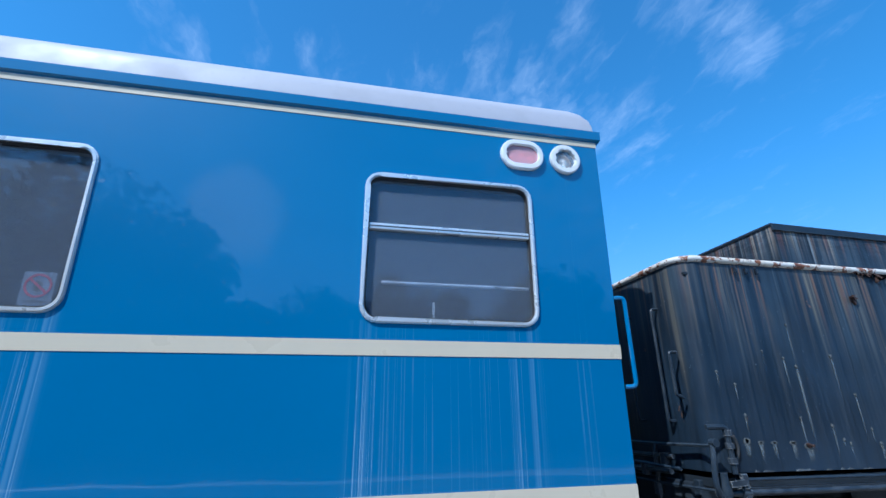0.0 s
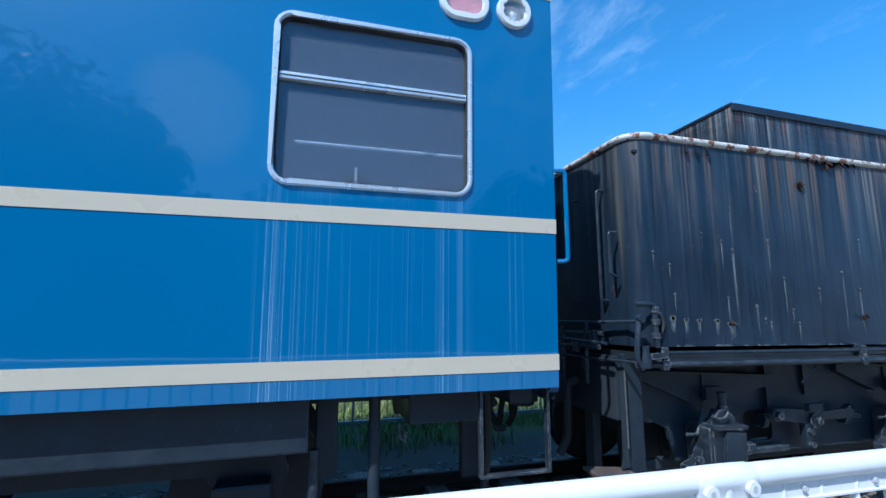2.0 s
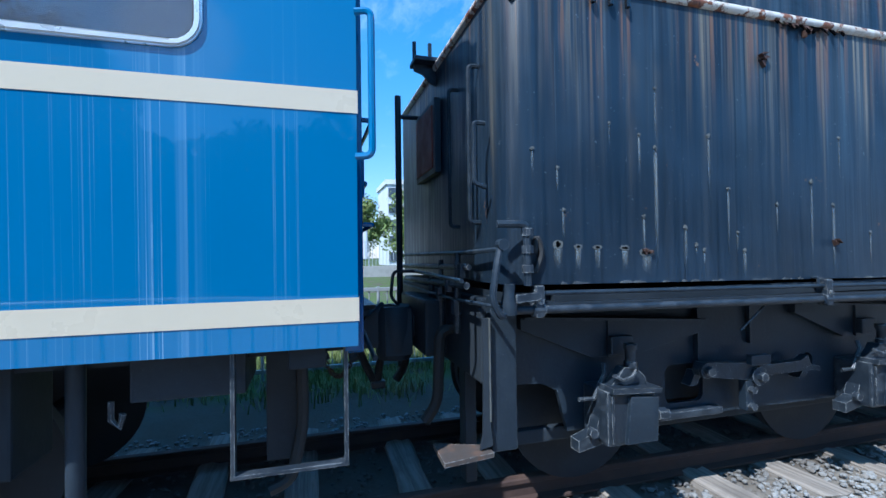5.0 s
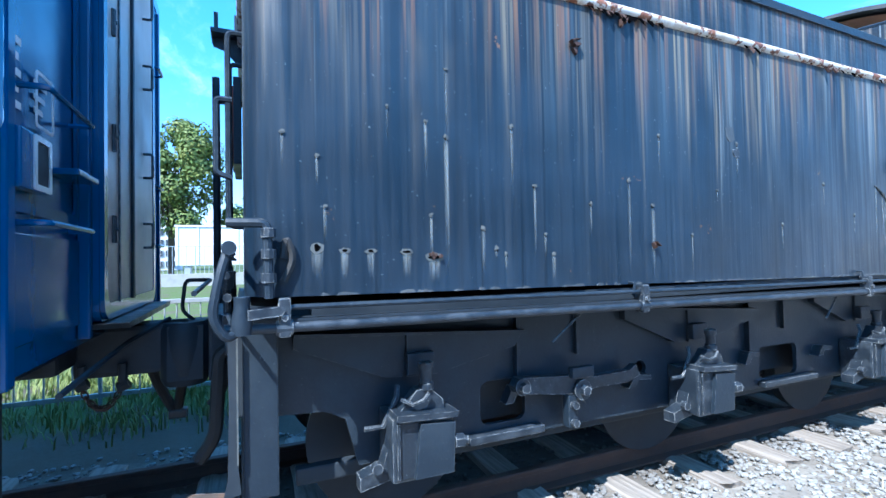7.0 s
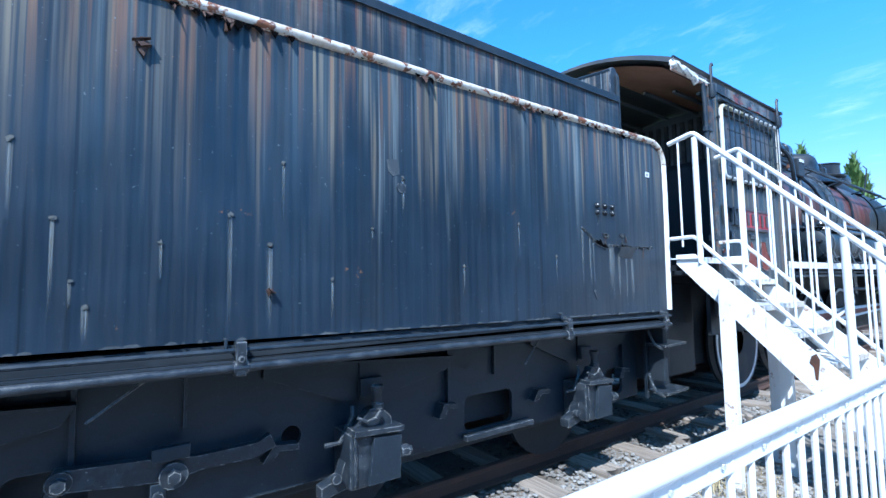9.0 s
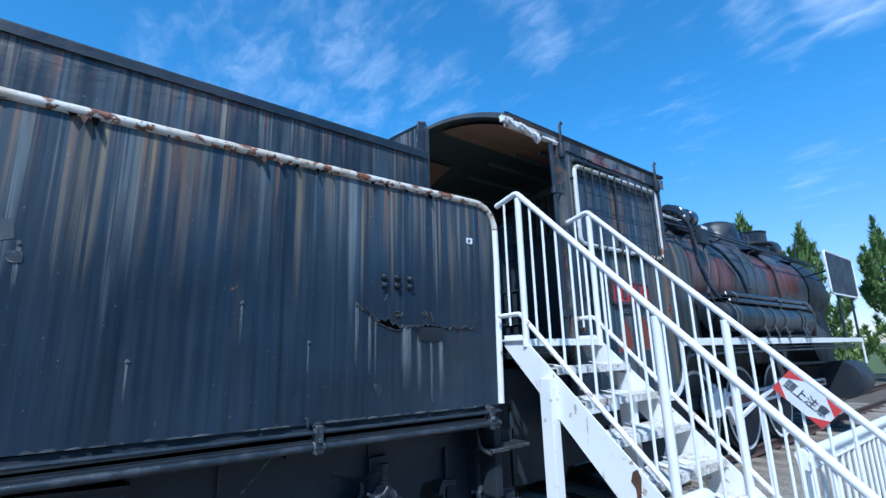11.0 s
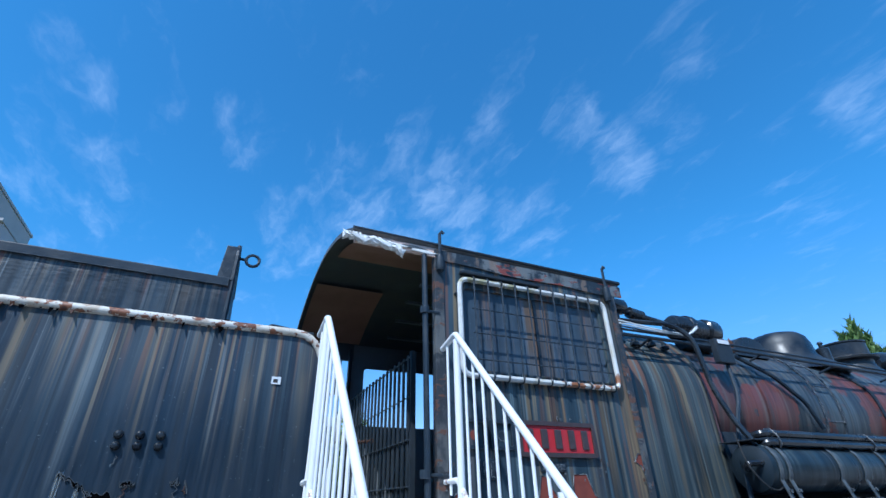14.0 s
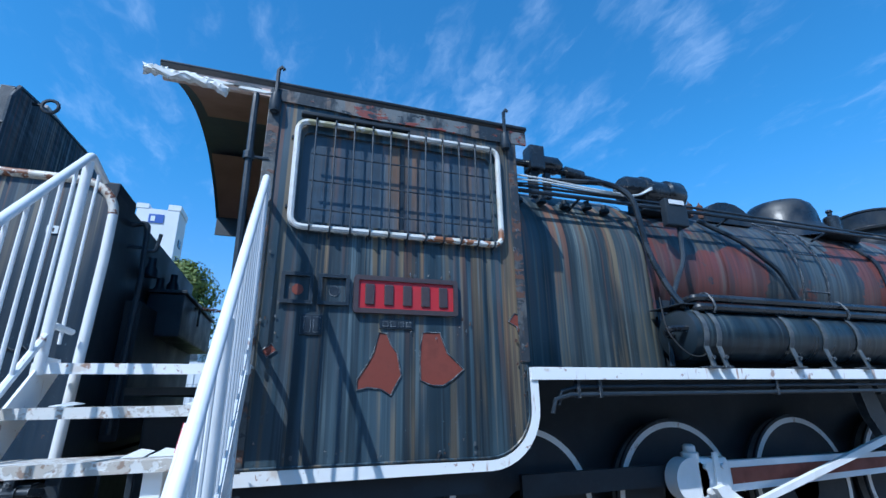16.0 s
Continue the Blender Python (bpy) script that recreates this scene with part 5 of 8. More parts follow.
# front end: tool chest, apron, grab rail with a hook
part("front_apron", boxed(TX1, TX1 + 0.10, 3.35, 5.25, 1.30, 2.16, 0.01), SOOT_IRON, tender)
chest = part("tool_chest", boxed(TX1 + 0.02, 8.37, 3.75, 5.2, 1.98, 2.30, 0.015), BLACK_IRON, tender, "black tool chest on the tender front")
part("lid", boxed(TX1 + 0.02, 8.39, 3.73, 5.22, 2.30, 2.325, 0.006), BLACK_IRON, chest)
part("hasp", tubes([(8.37, 4.2, 2.27), (8.41, 4.2, 2.27), (8.41, 4.2, 2.12)], 0.009, 6), PALE_IRON, chest)
part("front_grab", tubes([(TX1, 3.2, 2.63), (8.20, 3.2, 2.655), (8.215, 3.2, 2.3), (8.20, 3.2, 1.35)], 0.018, 8, bend=0.06), BLACK_IRON, tender, smooth=True)
part("grab_rung", rods((TX1, 3.2, 2.48), (8.21, 3.2, 2.48), 0.012, 6), BLACK_IRON, tender)
part("grab_hook", tubes([(8.21, 3.2, 2.46), (8.27, 3.2, 2.46), (8.285, 3.2, 2.58)], 0.012, 6, bend=0.02), BLACK_IRON, tender)
for y, z in ((3.6, 2.5), (3.9, 2.42), (4.3, 2.55), (4.7, 2.45)):
    part("front_fitting", turned([(0, 0), (0.05, 0), (0.05, 0.05), (0.03, 0.08), (0.03, 0.14), (0, 0.14)], (TX1 + 0.05, y, z - 0.12), "z", 12), BLACK_IRON, tender, smooth=True)

# holes, patches, drips and torn sheet
r = random.Random(12)
# holes are plates on the sheet, their inner darkness put into the colour
for x, z, s in ((2.749, 1.49, 0.019), (2.86, 1.478, 0.012), (2.97, 1.475, 0.010), (3.13, 1.47, 0.014), (3.26, 1.445, 0.024)):
    hole = part("rust_hole", plate([(x + s * r.uniform(0.45, 1.1) * math.cos(k) * (1.0 if s == 0.019 else 1.5), z + s * r.uniform(0.45, 1.1) * math.sin(k) * (1.0 if s == 0.019 else 0.6)) for k in [2 * math.pi * j / 13 for j in range(13)]], "y", TY - 0.004, TY + 0.001), UNLIT_BLACK, tender, "near-black plate for an unlit rust hole with pale edges")
    if s > 0.02:
        for k in range(5):
            u, v = x + r.uniform(-0.03, 0.03), z + r.uniform(-0.02, 0.025)
            part("rust_flake", plate([(u + 0.013 * r.uniform(0.4, 1) * math.cos(q), v + 0.013 * r.uniform(0.4, 1) * math.sin(q)) for q in (0.3, 1.5, 2.4, 3.6, 5.0)], "y", TY - 0.009 - 0.002 * k, TY), RUSTY_IRON, hole)
    part("lime_run", plate([(x - s - 0.008, z + 0.012), (x + s + 0.008, z + 0.012), (x + s, z - 0.12), (x - s, z - 0.12)], "y", TY - 0.0021, TY - 0.0015), LIME_VEIL, hole)
    blot = [(x + (s + r.uniform(0.001, 0.010)) * math.cos(k) * (1.1 if s == 0.019 else 1.5), z + (s * (1.0 if s == 0.019 else 0.65) + r.uniform(0.001, 0.007)) * math.sin(k)) for k in [2 * math.pi * j / 14 for j in range(14)]]
    part("lime_blot", plate(blot, "y", TY - 0.003, TY + 0.001), RUN_LIME, hole)
for x, z, s in ((4.055, 2.535, 0.04), (4.59, 1.50, 0.026), (4.40, 2.71, 0.03)):
    bm = bmesh.new()
    for k in range(4):
        a = r.uniform(0, 6.28)
        prism(bm, [(x + r.uniform(-s, s), z + r.uniform(-s, s) * 1.4) for _ in range(3)], "y", TY - 0.02 - 0.006 * k, TY + 0.001 - 0.003 * k)
    part("rust_scab", bm, RUSTY_IRON, tender, "curled rust scab")
# rivets that weep: place, foot of the run, half width
WEEPS = ((3.33, 2.30, 2.02, 6), (3.325, 1.99, 1.33, 11), (3.672, 2.07, 1.74, 9), (3.508, 1.575, 1.35, 10), (4.59, 1.71, 1.31, 12), (4.415, 1.845, 1.32, 9), (3.907, 1.45, 1.31, 11), (3.247, 1.635, 1.42, 7),
         (3.80, 1.79, 1.40, 6), (2.783, 1.66, 1.51, 7), (2.752, 1.865, 1.74, 5), (3.226, 2.05, 1.80, 8), (4.149, 1.71, 1.53, 6), (3.628, 1.455, 1.36, 7), (3.576, 1.48, 1.43, 8), (4.65, 2.115, 1.82, 6),
         (3.858, 1.55, 1.43, 6), (5.32, 2.12, 1.90, 9), (5.126, 1.82, 1.75, 4), (6.227, 1.91, 1.66, 6), (2.62, 1.95, 1.80, 5), (3.05, 2.10, 1.95, 4), (5.75, 1.62, 1.42, 5), (6.6, 1.70, 1.50, 5), (4.9, 1.55, 1.34, 6))
for x, z, foot, half_mm in WEEPS:
    bm = bolt(bmesh.new(), x, TY - 0.004, z, 0.005, 0.005)
    blob = 0.011 + 0.0006 * half_mm
    prism(bm, [(x + blob * r.uniform(0.3, 1.0) * math.cos(q), z + blob * r.uniform(0.3, 1.0) * math.sin(q)) for q in [2 * math.pi * j / 9 for j in range(9)]], "y", TY - 0.006, TY)
    rivet = part("weeping_rivet", bm, RUN_LIME, tender, "rivet with a pale run below")
    half = 0.0012 * half_mm
    part("lime_run", plate([(x - half, z + 0.004), (x + half, z + 0.004), (x + half * 0.8, foot), (x - half * 0.8, foot)], "y", TY - 0.0021, TY - 0.0015), LIME_VEIL, rivet)
# a torn square patch
patch_bm = plate([(5.215, 2.215), (5.29, 2.225), (5.30, 2.14), (5.255, 2.125), (5.225, 2.15)], "y", TY - 0.0035, TY + 0.001)
part("peeled_patch", patch_bm, DUSTY_IRON, tender, "square pale patch peeled off the tank")


def jagged(x0, x1, z0, z1, thick, seed, steps=16):
    """A ragged slit between two points of the sheet."""
    q = random.Random(seed)
    low, high = [], []
    for i in range(steps + 1):
        t = i / steps
        zc = z0 + (z1 - z0) * t + q.uniform(-0.012, 0.012)
        w = thick * math.sin(math.pi * min(max(t, 0.03), 0.97)) ** 0.6 * q.uniform(0.35, 1.0)
        x = x0 + (x1 - x0) * t
        high.append((x, zc + w))
        low.append((x, zc - w))
    return high + low[::-1], high, low


# tears are not cut through: black plates paint the dark behind them
for a, b, c, d, w, sd in ((6.89, 7.06, 1.93, 1.835, 0.010, 1), (7.03, 7.23, 1.83, 1.785, 0.036, 2), (7.34, 7.56, 1.80, 1.785, 0.022, 3), (7.2, 7.36, 1.80, 1.80, 0.004, 4), (7.56, 7.86, 1.79, 1.80, 0.004, 5), (7.16, 7.23, 1.885, 1.875, 0.016, 6), (7.385, 7.435, 1.89, 1.885, 0.010, 7), (7.455, 7.48, 1.90, 1.84, 0.006, 9)):
    line, high, low = jagged(a, b, c, d, w, sd)
    t = part("sheet_tear", plate(line, "y", TY - 0.006, TY + 0.002), UNLIT_BLACK, tender, "ragged near-black plate for an unlit tear in the rusted sheet")
    lip = bmesh.new()
    tube(lip, [(u, TY - 0.007, v) for u, v in low], 0.0022, 5)
    tube(lip, [(u, TY - 0.006, v + 0.001) for u, v in high], 0.0016, 5)
    part("lip", lip, DUSTY_IRON, t)
for outline, top_out, low_out in (([(7.34, 1.79), (7.42, 1.795), (7.5, 1.79), (7.55, 1.785), (7.54, 1.70), (7.44, 1.70), (7.35, 1.715)], 0.04, 0.002),):
    flap = plate(outline, "y", TY - 0.004, TY - 0.001)
    zs = [v for u, v in outline]
    for v in flap.verts:
        v.co.y -= low_out + (top_out - low_out) * (v.co.z - min(zs)) / (max(zs) - min(zs))
    part("bent_flap", flap, TENDER_PAINT, tender, "bent lip of torn sheet")
for x, w, z in ((7.26, 0.045, 1.82), (7.36, 0.018, 1.76), (7.54, 0.022, 1.73), (6.9, 0.016, 1.95), (6.99, 0.012, 1.88), (7.03, 0.008, 1.86), (7.46, 0.012, 1.72)):
    part("lime_run", plate([(x - w, z), (x + w, z), (x + w, z - 0.45), (x - w, z - 0.45)], "y", TY - 0.0026, TY - 0.002), LIME_VEIL, tender, "chalky run below the tear")
for x, z0, z1, sd in ((7.19, 1.88, 1.80, 8), (7.42, 1.91, 1.80, 9), (7.46, 1.87, 1.83, 10), (7.11, 2.02, 1.97, 11), (7.72, 1.80, 1.70, 12)):
    q = random.Random(sd)
    part("crack", tubes([(x + q.uniform(-0.012, 0.012), TY - 0.005, z0 + (z1 - z0) * i / 6) for i in range(7)], 0.0025, 5), DUSTY_IRON if sd % 2 else RUSTY_IRON, tender)
for x in (7.095, 7.193, 7.291):
    for z in (2.06, 2.115):
        part("bolt_head", turned([(0, 0.028), (0.012, 0.026), (0.021, 0.016), (0.024, 0.0), (0, 0.0)], (x, TY - 0.001, z), "y", 14), GLOSS_BLACK, tender, smooth=True)
part("small_plate", plate(round_rect(7.81, 7.865, 2.43, 2.475, 0.004), "y", TY - 0.006, TY, [round_rect(7.82, 7.848, 2.438, 2.462, 0.004)]), LETTER_WHITE, tender, "small pale plate")
for x, z in ((5.31, 2.06), (7.05, 1.42)):
    part("peeled_patch", plate([(x + s * 0.03 * math.cos(k) * r.uniform(0.6, 1.3), z + 0.035 * math.sin(k) * r.uniform(0.6, 1.3)) for k, s in [(2 * math.pi * j / 8, 1) for j in range(8)]], "y", TY - 0.006, TY), PALE_IRON, tender)
for x in (2.96, 3.06, 3.16):
    part("hinge_stub", rods((x, TY - 0.02, 2.735), (x, TY - 0.02, 2.69), 0.014, 8), GLOSS_BLACK, tender)

# two air pipes along the sole, held by clamps
PY = 2.835


def pipe_z(x):
    return -0.0115 * (x - 2.6)


part("upper_pipe", tubes([(2.64, PY, 1.262), (4.46, PY, 1.262 + pipe_z(4.46)), (8.05, PY, 1.262 + pipe_z(8.05)), (8.07, PY + 0.15, 1.2)], 0.011, 8), BLACK_IRON, tender, smooth=True)
part("lower_pipe", tubes([(2.41, PY, 1.19), (2.64, PY, 1.185), (4.46, PY, 1.185 + pipe_z(4.46)), (8.03, PY, 1.185 + pipe_z(8.03)), (8.06, PY + 0.15, 1.1)], 0.02, 10), PALE_IRON, tender, "thick air pipe with chipped paint", smooth=True)
for x in (2.62, 4.46, 6.66, 7.95):
    c = boxed(x - 0.022, x + 0.022, PY - 0.026, PY + 0.04, 1.15 + pipe_z(x), 1.30 + pipe_z(x), 0.008)
    rod(c, (x - 0.03, PY, 1.185 + pipe_z(x)), (x + 0.03, PY, 1.185 + pipe_z(x)), 0.029, 12)
    rod(c, (x - 0.024, PY, 1.262 + pipe_z(x)), (x + 0.024, PY, 1.262 + pipe_z(x)), 0.02, 10)
    bolt(c, x, PY - 0.026, 1.225 + pipe_z(x), 0.012, 0.012)
    part("pipe_clamp", c, PALE_IRON, tender)
for x in (4.40, 6.60):
    part("pipe_bracket", tubes([(x, PY + 0.1, 1.29), (x, PY, 1.288), (x, PY, 1.25)], 0.008, 6), BLACK_IRON, tender)
# brake cock cluster at the rear corner
cock = part("brake_cock", tubes([(2.43, 2.82, 1.50), (2.40, 2.80, 1.40), (2.37, 2.79, 1.24), (2.42, 2.80, 1.16), (2.46, PY, 1.185)], 0.017, 8, bend=0.05), BLACK_IRON, tender, "brake pipe with cocks and linkage", smooth=True)
part("cock_body", turned([(0, 0), (0.035, 0), (0.04, 0.05), (0.028, 0.1), (0.03, 0.14), (0, 0.14)], (2.47, 2.83, 1.17), "z", 14), BLACK_IRON, cock, smooth=True)
part("elbow", tubes([(2.42, 2.84, 1.585), (2.56, 2.825, 1.585), (2.565, 2.825, 1.3)], 0.018, 8, bend=0.03), BLACK_IRON, cock, smooth=True)
for z in (1.36, 1.45, 1.53):
    part("collar", rods((2.565, 2.825, z), (2.565, 2.825, z + 0.035), 0.028, 10), PALE_IRON, cock)
part("cock_handle", plate([(2.49, 1.225), (2.61, 1.235), (2.62, 1.255), (2.60, 1.27), (2.49, 1.262)], "y", 2.79, 2.805), PALE_IRON, cock)
part("lever_head", rods((2.43, 2.83, 1.49), (2.43, 2.785, 1.49), 0.026, 12), BLACK_IRON, cock)
part("cross_rod", tubes([(2.44, 2.84, 1.47), (2.42, 3.3, 1.46), (2.42, 4.9, 1.46)], 0.012, 6), BLACK_IRON, cock)
part("cross_rod", tubes([(2.44, 2.86, 1.20), (2.40, 3.5, 1.19), (2.40, 5.2, 1.20)], 0.011, 6), BLACK_IRON, cock)
# dark loop laid on the tank sheet in place of the hose's cast shadow
part("hose_shadow_ring", tubes([(2.62, TY - 0.012, 1.45), (2.63, TY - 0.012, 1.54), (2.66, TY - 0.012, 1.45), (2.62, TY - 0.012, 1.36)], 0.015, 6, bend=0.04), RUBBER, cock)

# rear step: a long hanger with a flared wooden tread
stp = part("rear_step", plate([(2.415, 1.13), (2.445, 1.13), (2.447, 0.85), (2.450, 0.62), (2.462, 0.50), (2.395, 0.485), (2.412, 0.56), (2.418, 0.85)], "y", 3.03, 3.046), SOOT_IRON, tender, "iron step hanger with a rusty tread")
part("tread", plate([(2.19, 2.96), (2.455, 3.0), (2.455, 3.10), (2.20, 3.20)], "z", 0.455, 0.478), STEP_RUST, stp)
part("worn_edge", boxed(2.447, 2.453, 3.022, 3.052, 0.62, 1.13), RUN_LIME, stp, "paint worn to pale metal along the edge")
part("corner_post", boxed(2.47, 2.61, 3.06, 3.12, 0.45, 1.24, 0.008), BLACK_IRON, tender)

# underframe: outside plate frame with slots, spring gussets, axle guards
FY = 3.20
frame_line = [(2.60, 1.24), (8.05, 1.20), (8.05, 0.45), (7.55, 0.42), (6.75, 0.43), (5.55, 0.44), (4.75, 0.44), (3.55, 0.45), (2.98, 0.45), (2.92, 0.68), (2.82, 0.73), (2.60, 0.74)]
slots = [round_rect(3.645, 3.93, 0.53, 0.765, 0.05), circle(4.80, 0.71, 0.055, 14), round_rect(5.98, 6.435, 0.50, 0.735, 0.05), round_rect(7.58, 7.82, 0.50, 0.73, 0.05)]
part("frame_plate", plate(list(reversed(frame_line)), "y", FY, FY + 0.03, slots), BLACK_IRON, tender, "black outside frame plate with slots")
ffar = 2 * TRACK_Y - FY
part("far_frame_plate", plate(list(reversed(frame_line)), "y", ffar - 0.03, ffar, slots), SOOT_IRON, tender)
# shelf hidden behind the pipes, added to keep sun off the frame plate
part("shade_shelf", plate([(2.62, 1.206), (8.03, 1.206 + pipe_z(8.03)), (8.03, 1.217 + pipe_z(8.03)), (2.62, 1.217)], "y", 2.836, FY), SOOT_IRON, tender)
part("sole_plate", boxed(2.5, 8.05, 2.93, tfar - 0.06, 1.21, 1.26), SOOT_IRON, tender)
part("rear_beam", boxed(2.44, 2.52, 3.12, tfar - 0.05, 0.78, 1.22, 0.01), SOOT_IRON, tender)
part("front_beam", boxed(8.05, 8.12, 2.92, tfar - 0.05, 0.60, 1.22, 0.01), SOOT_IRON, tender)
# dark sheet added behind the frame slots so no bright ground shows through
part("dark_slot_backing", boxed(3.42, 7.9, 3.36, 3.39, 0.50, 1.21), SOOT_IRON, tender)
part("water_well", boxed(2.9, 7.7, 3.46, 4.84, 0.72, 1.21, 0.02), SOOT_IRON, tender)
part("brake_beam", boxed(2.7, 7.8, 3.30, 3.36, 0.36, 0.44, 0.01), SOOT_IRON, tender)
AXLES = (3.23, 5.19, 7.15)
for i, x in enumerate(AXLES):
    # gusset wings above the box
    part("spring_gusset", plate([(x - 0.55, 1.04), (x - 0.55, 1.10), (x - 0.02, 1.07), (x - 0.02, 0.86), (x - 0.12, 0.863)], "y", FY - 0.05, FY - 0.001), BLACK_IRON, tender)
    part("spring_gusset", plate([(x - 0.018, 1.07), (x + 0.65, 1.03), (x + 0.60, 0.956), (x + 0.15, 0.86), (x - 0.018, 0.86)], "y", FY - 0.065, FY - 0.001), BLACK_IRON, tender)
    part("gusset_flange", plate([(x - 0.55, 1.10), (x - 0.02, 1.07), (x + 0.65, 1.03), (x + 0.65, 1.042), (x - 0.02, 1.083), (x - 0.55, 1.113)], "y", FY - 0.10, FY - 0.001), BLACK_IRON, tender)
    part("frame_rib", boxed(x + 0.63, x + 0.65, FY - 0.04, FY - 0.001, 0.70, 1.19), BLACK_IRON, tender)
    part("frame_rib", boxed(x + 1.05, x + 1.065, FY - 0.03, FY - 0.001, 0.86, 1.19), BLACK_IRON, tender)
    # axle box with lid, shoe, spring pin and oil cup
    ab = part("axle_box", boxed(x - 0.15, x + 0.155, 2.97, FY - 0.001, 0.43, 0.72, 0.018), PALE_IRON, tender, "chipped black axle box with a bolted lid")
    part("lid", plate([(x - 0.05, 0.445), (x + 0.14, 0.445), (x + 0.15, 0.675), (x - 0.02, 0.69)], "y", 2.945, 2.969), BLACK_IRON, ab)
    part("lid_cap", plate([(x - 0.14, 0.715), (x + 0.16, 0.70), (x + 0.165, 0.725), (x - 0.135, 0.745)], "y", 2.935, 3.08), PALE_IRON, ab)
    part("lid_rib", boxed(x - 0.13, x - 0.115, 2.958, 2.969, 0.45, 0.70, 0.003), PALE_IRON, ab)
    part("shoe", plate([(x - 0.28, 0.395), (x - 0.13, 0.425), (x - 0.12, 0.70), (x - 0.145, 0.58), (x - 0.175, 0.49), (x - 0.28, 0.455)], "y", 3.04, 3.12), PALE_IRON, ab)
    b2 = bmesh.new()
    rod(b2, (x + 0.15, 2.96, 0.58), (x + 0.195, 2.955, 0.58), 0.034, 6)
    rod(b2, (x + 0.195, 2.955, 0.58), (x + 0.215, 2.95, 0.58), 0.022, 10)
    part("lid_bolt", b2, PALE_IRON, ab)
    part("shoe_bolt", rods((x - 0.21, 3.035, 0.50), (x - 0.21, 3.0, 0.50), 0.026, 8), PALE_IRON, ab)
    part("spring_pin", turned([(0, 0), (0.036, 0), (0.036, 0.03), (0.028, 0.035), (0.028, 0.09), (0.036, 0.10), (0.036, 0.125), (0.026, 0.13), (0.026, 0.1), (0, 0.1)], (x + 0.035, 3.02, 0.825), "z", 14), PALE_IRON, ab, smooth=True)
    part("spring_seat", plate([(x - 0.11, 0.735), (x + 0.12, 0.725), (x + 0.11, 0.775), (x + 0.05, 0.83), (x - 0.02, 0.83), (x - 0.06, 0.78)], "y", 3.0, 3.07), PALE_IRON, ab)
    part("oil_lip", tubes([(x - 0.10, 2.99, 0.80), (x - 0.05, 2.97, 0.775), (x + 0.0, 2.965, 0.79), (x + 0.03, 2.97, 0.82)], 0.009, 6), PALE_IRON, ab)
    part("retainer", tubes([(x - 0.25, 3.08, 0.66), (x - 0.165, 3.07, 0.662), (x - 0.095, 3.07, 0.79), (x - 0.085, 3.09, 0.84)], 0.013, 6), PALE_IRON, ab)
    part("pad", boxed(x - 0.03, x + 0.11, 3.09, FY - 0.066, 0.88, 0.98, 0.006), BLACK_IRON, ab)
    part("bracket", plate([(x + 0.535, 0.647), (x + 0.58, 0.735), (x + 0.69, 0.72), (x + 0.69, 0.69), (x + 0.61, 0.70), (x + 0.585, 0.65)], "y", 3.13, FY - 0.001), PALE_IRON, tender)
    if i:
        part("bracket", plate([(x - 0.555, 0.62), (x - 0.50, 0.70), (x - 0.37, 0.685), (x - 0.37, 0.655), (x - 0.47, 0.665), (x - 0.50, 0.625)], "y", 3.13, FY - 0.001), PALE_IRON, tender)
    for y, o in ((TRACK_Y - 0.57, -1), (TRACK_Y + 0.57, 1)):
        spoked_wheel(0.43, 9, SOOT_IRON, SOOT_IRON, tender, x, y, RAIL_TOP + 0.43, o)
    part("axle", rods((x, 3.1, RAIL_TOP + 0.43), (x, 5.2, RAIL_TOP + 0.43), 0.075, 14), SOOT_IRON, tender)
# equalising lever between the first axles
lev = part("equaliser", plate([(3.79, 0.75), (3.82, 0.79), (4.15, 0.765), (4.33, 0.74), (4.60, 0.745), (4.66, 0.775), (4.69, 0.71), (4.59, 0.675), (4.35, 0.675), (4.24, 0.655), (4.12, 0.665), (3.86, 0.70), (3.80, 0.715)], "y", 3.09, 3.14), PALE_IRON, tender, "equalising lever on a bolted pivot")
for x, z, rr in ((3.838, 0.745, 0.046), (4.238, 0.680, 0.058)):
    b2 = rods((x, 3.092, z), (x, 3.07, z), rr, 16)
    rod(b2, (x, 3.07, z), (x, 3.035, z), 0.028, 6)
    part("pivot_bolt", b2, PALE_IRON, lev)
part("pivot_plate", boxed(4.15, 4.30, 3.05, 3.09, 0.755, 0.815, 0.006), BLACK_IRON, lev)
part("hanger_link", boxed(4.15, 4.21, 3.09, 3.15, 0.47, 0.655, 0.008), BLACK_IRON, lev)
for u, v in ((4.17, 0.60), (4.17, 0.50)):
    part("link_pin", rods((u + 0.01, 3.09, v), (u + 0.01, 3.06, v), 0.022, 8), PALE_IRON, lev)
part("slanted_stay", tubes([(3.92, 2.92, 1.00), (4.14, 2.92, 1.16)], 0.006, 5), PALE_IRON, tender)
part("slanted_stay", tubes([(6.30, 2.92, 0.96), (6.46, 2.92, 1.13)], 0.006, 5), PALE_IRON, tender)
part("slot_flange", boxed(3.55, 4.02, 3.14, FY - 0.001, 0.455, 0.498, 0.008), PALE_IRON, tender)
part("slot_flange", boxed(5.96, 6.60, 3.14, FY - 0.001, 0.45, 0.49, 0.008), PALE_IRON, tender)
# steps at the front corner
fs = part("front_steps", boxed(8.00, 8.03, 3.06, 3.09, 0.44, 1.22, 0.004), BLACK_IRON, tender, "black iron cab steps")
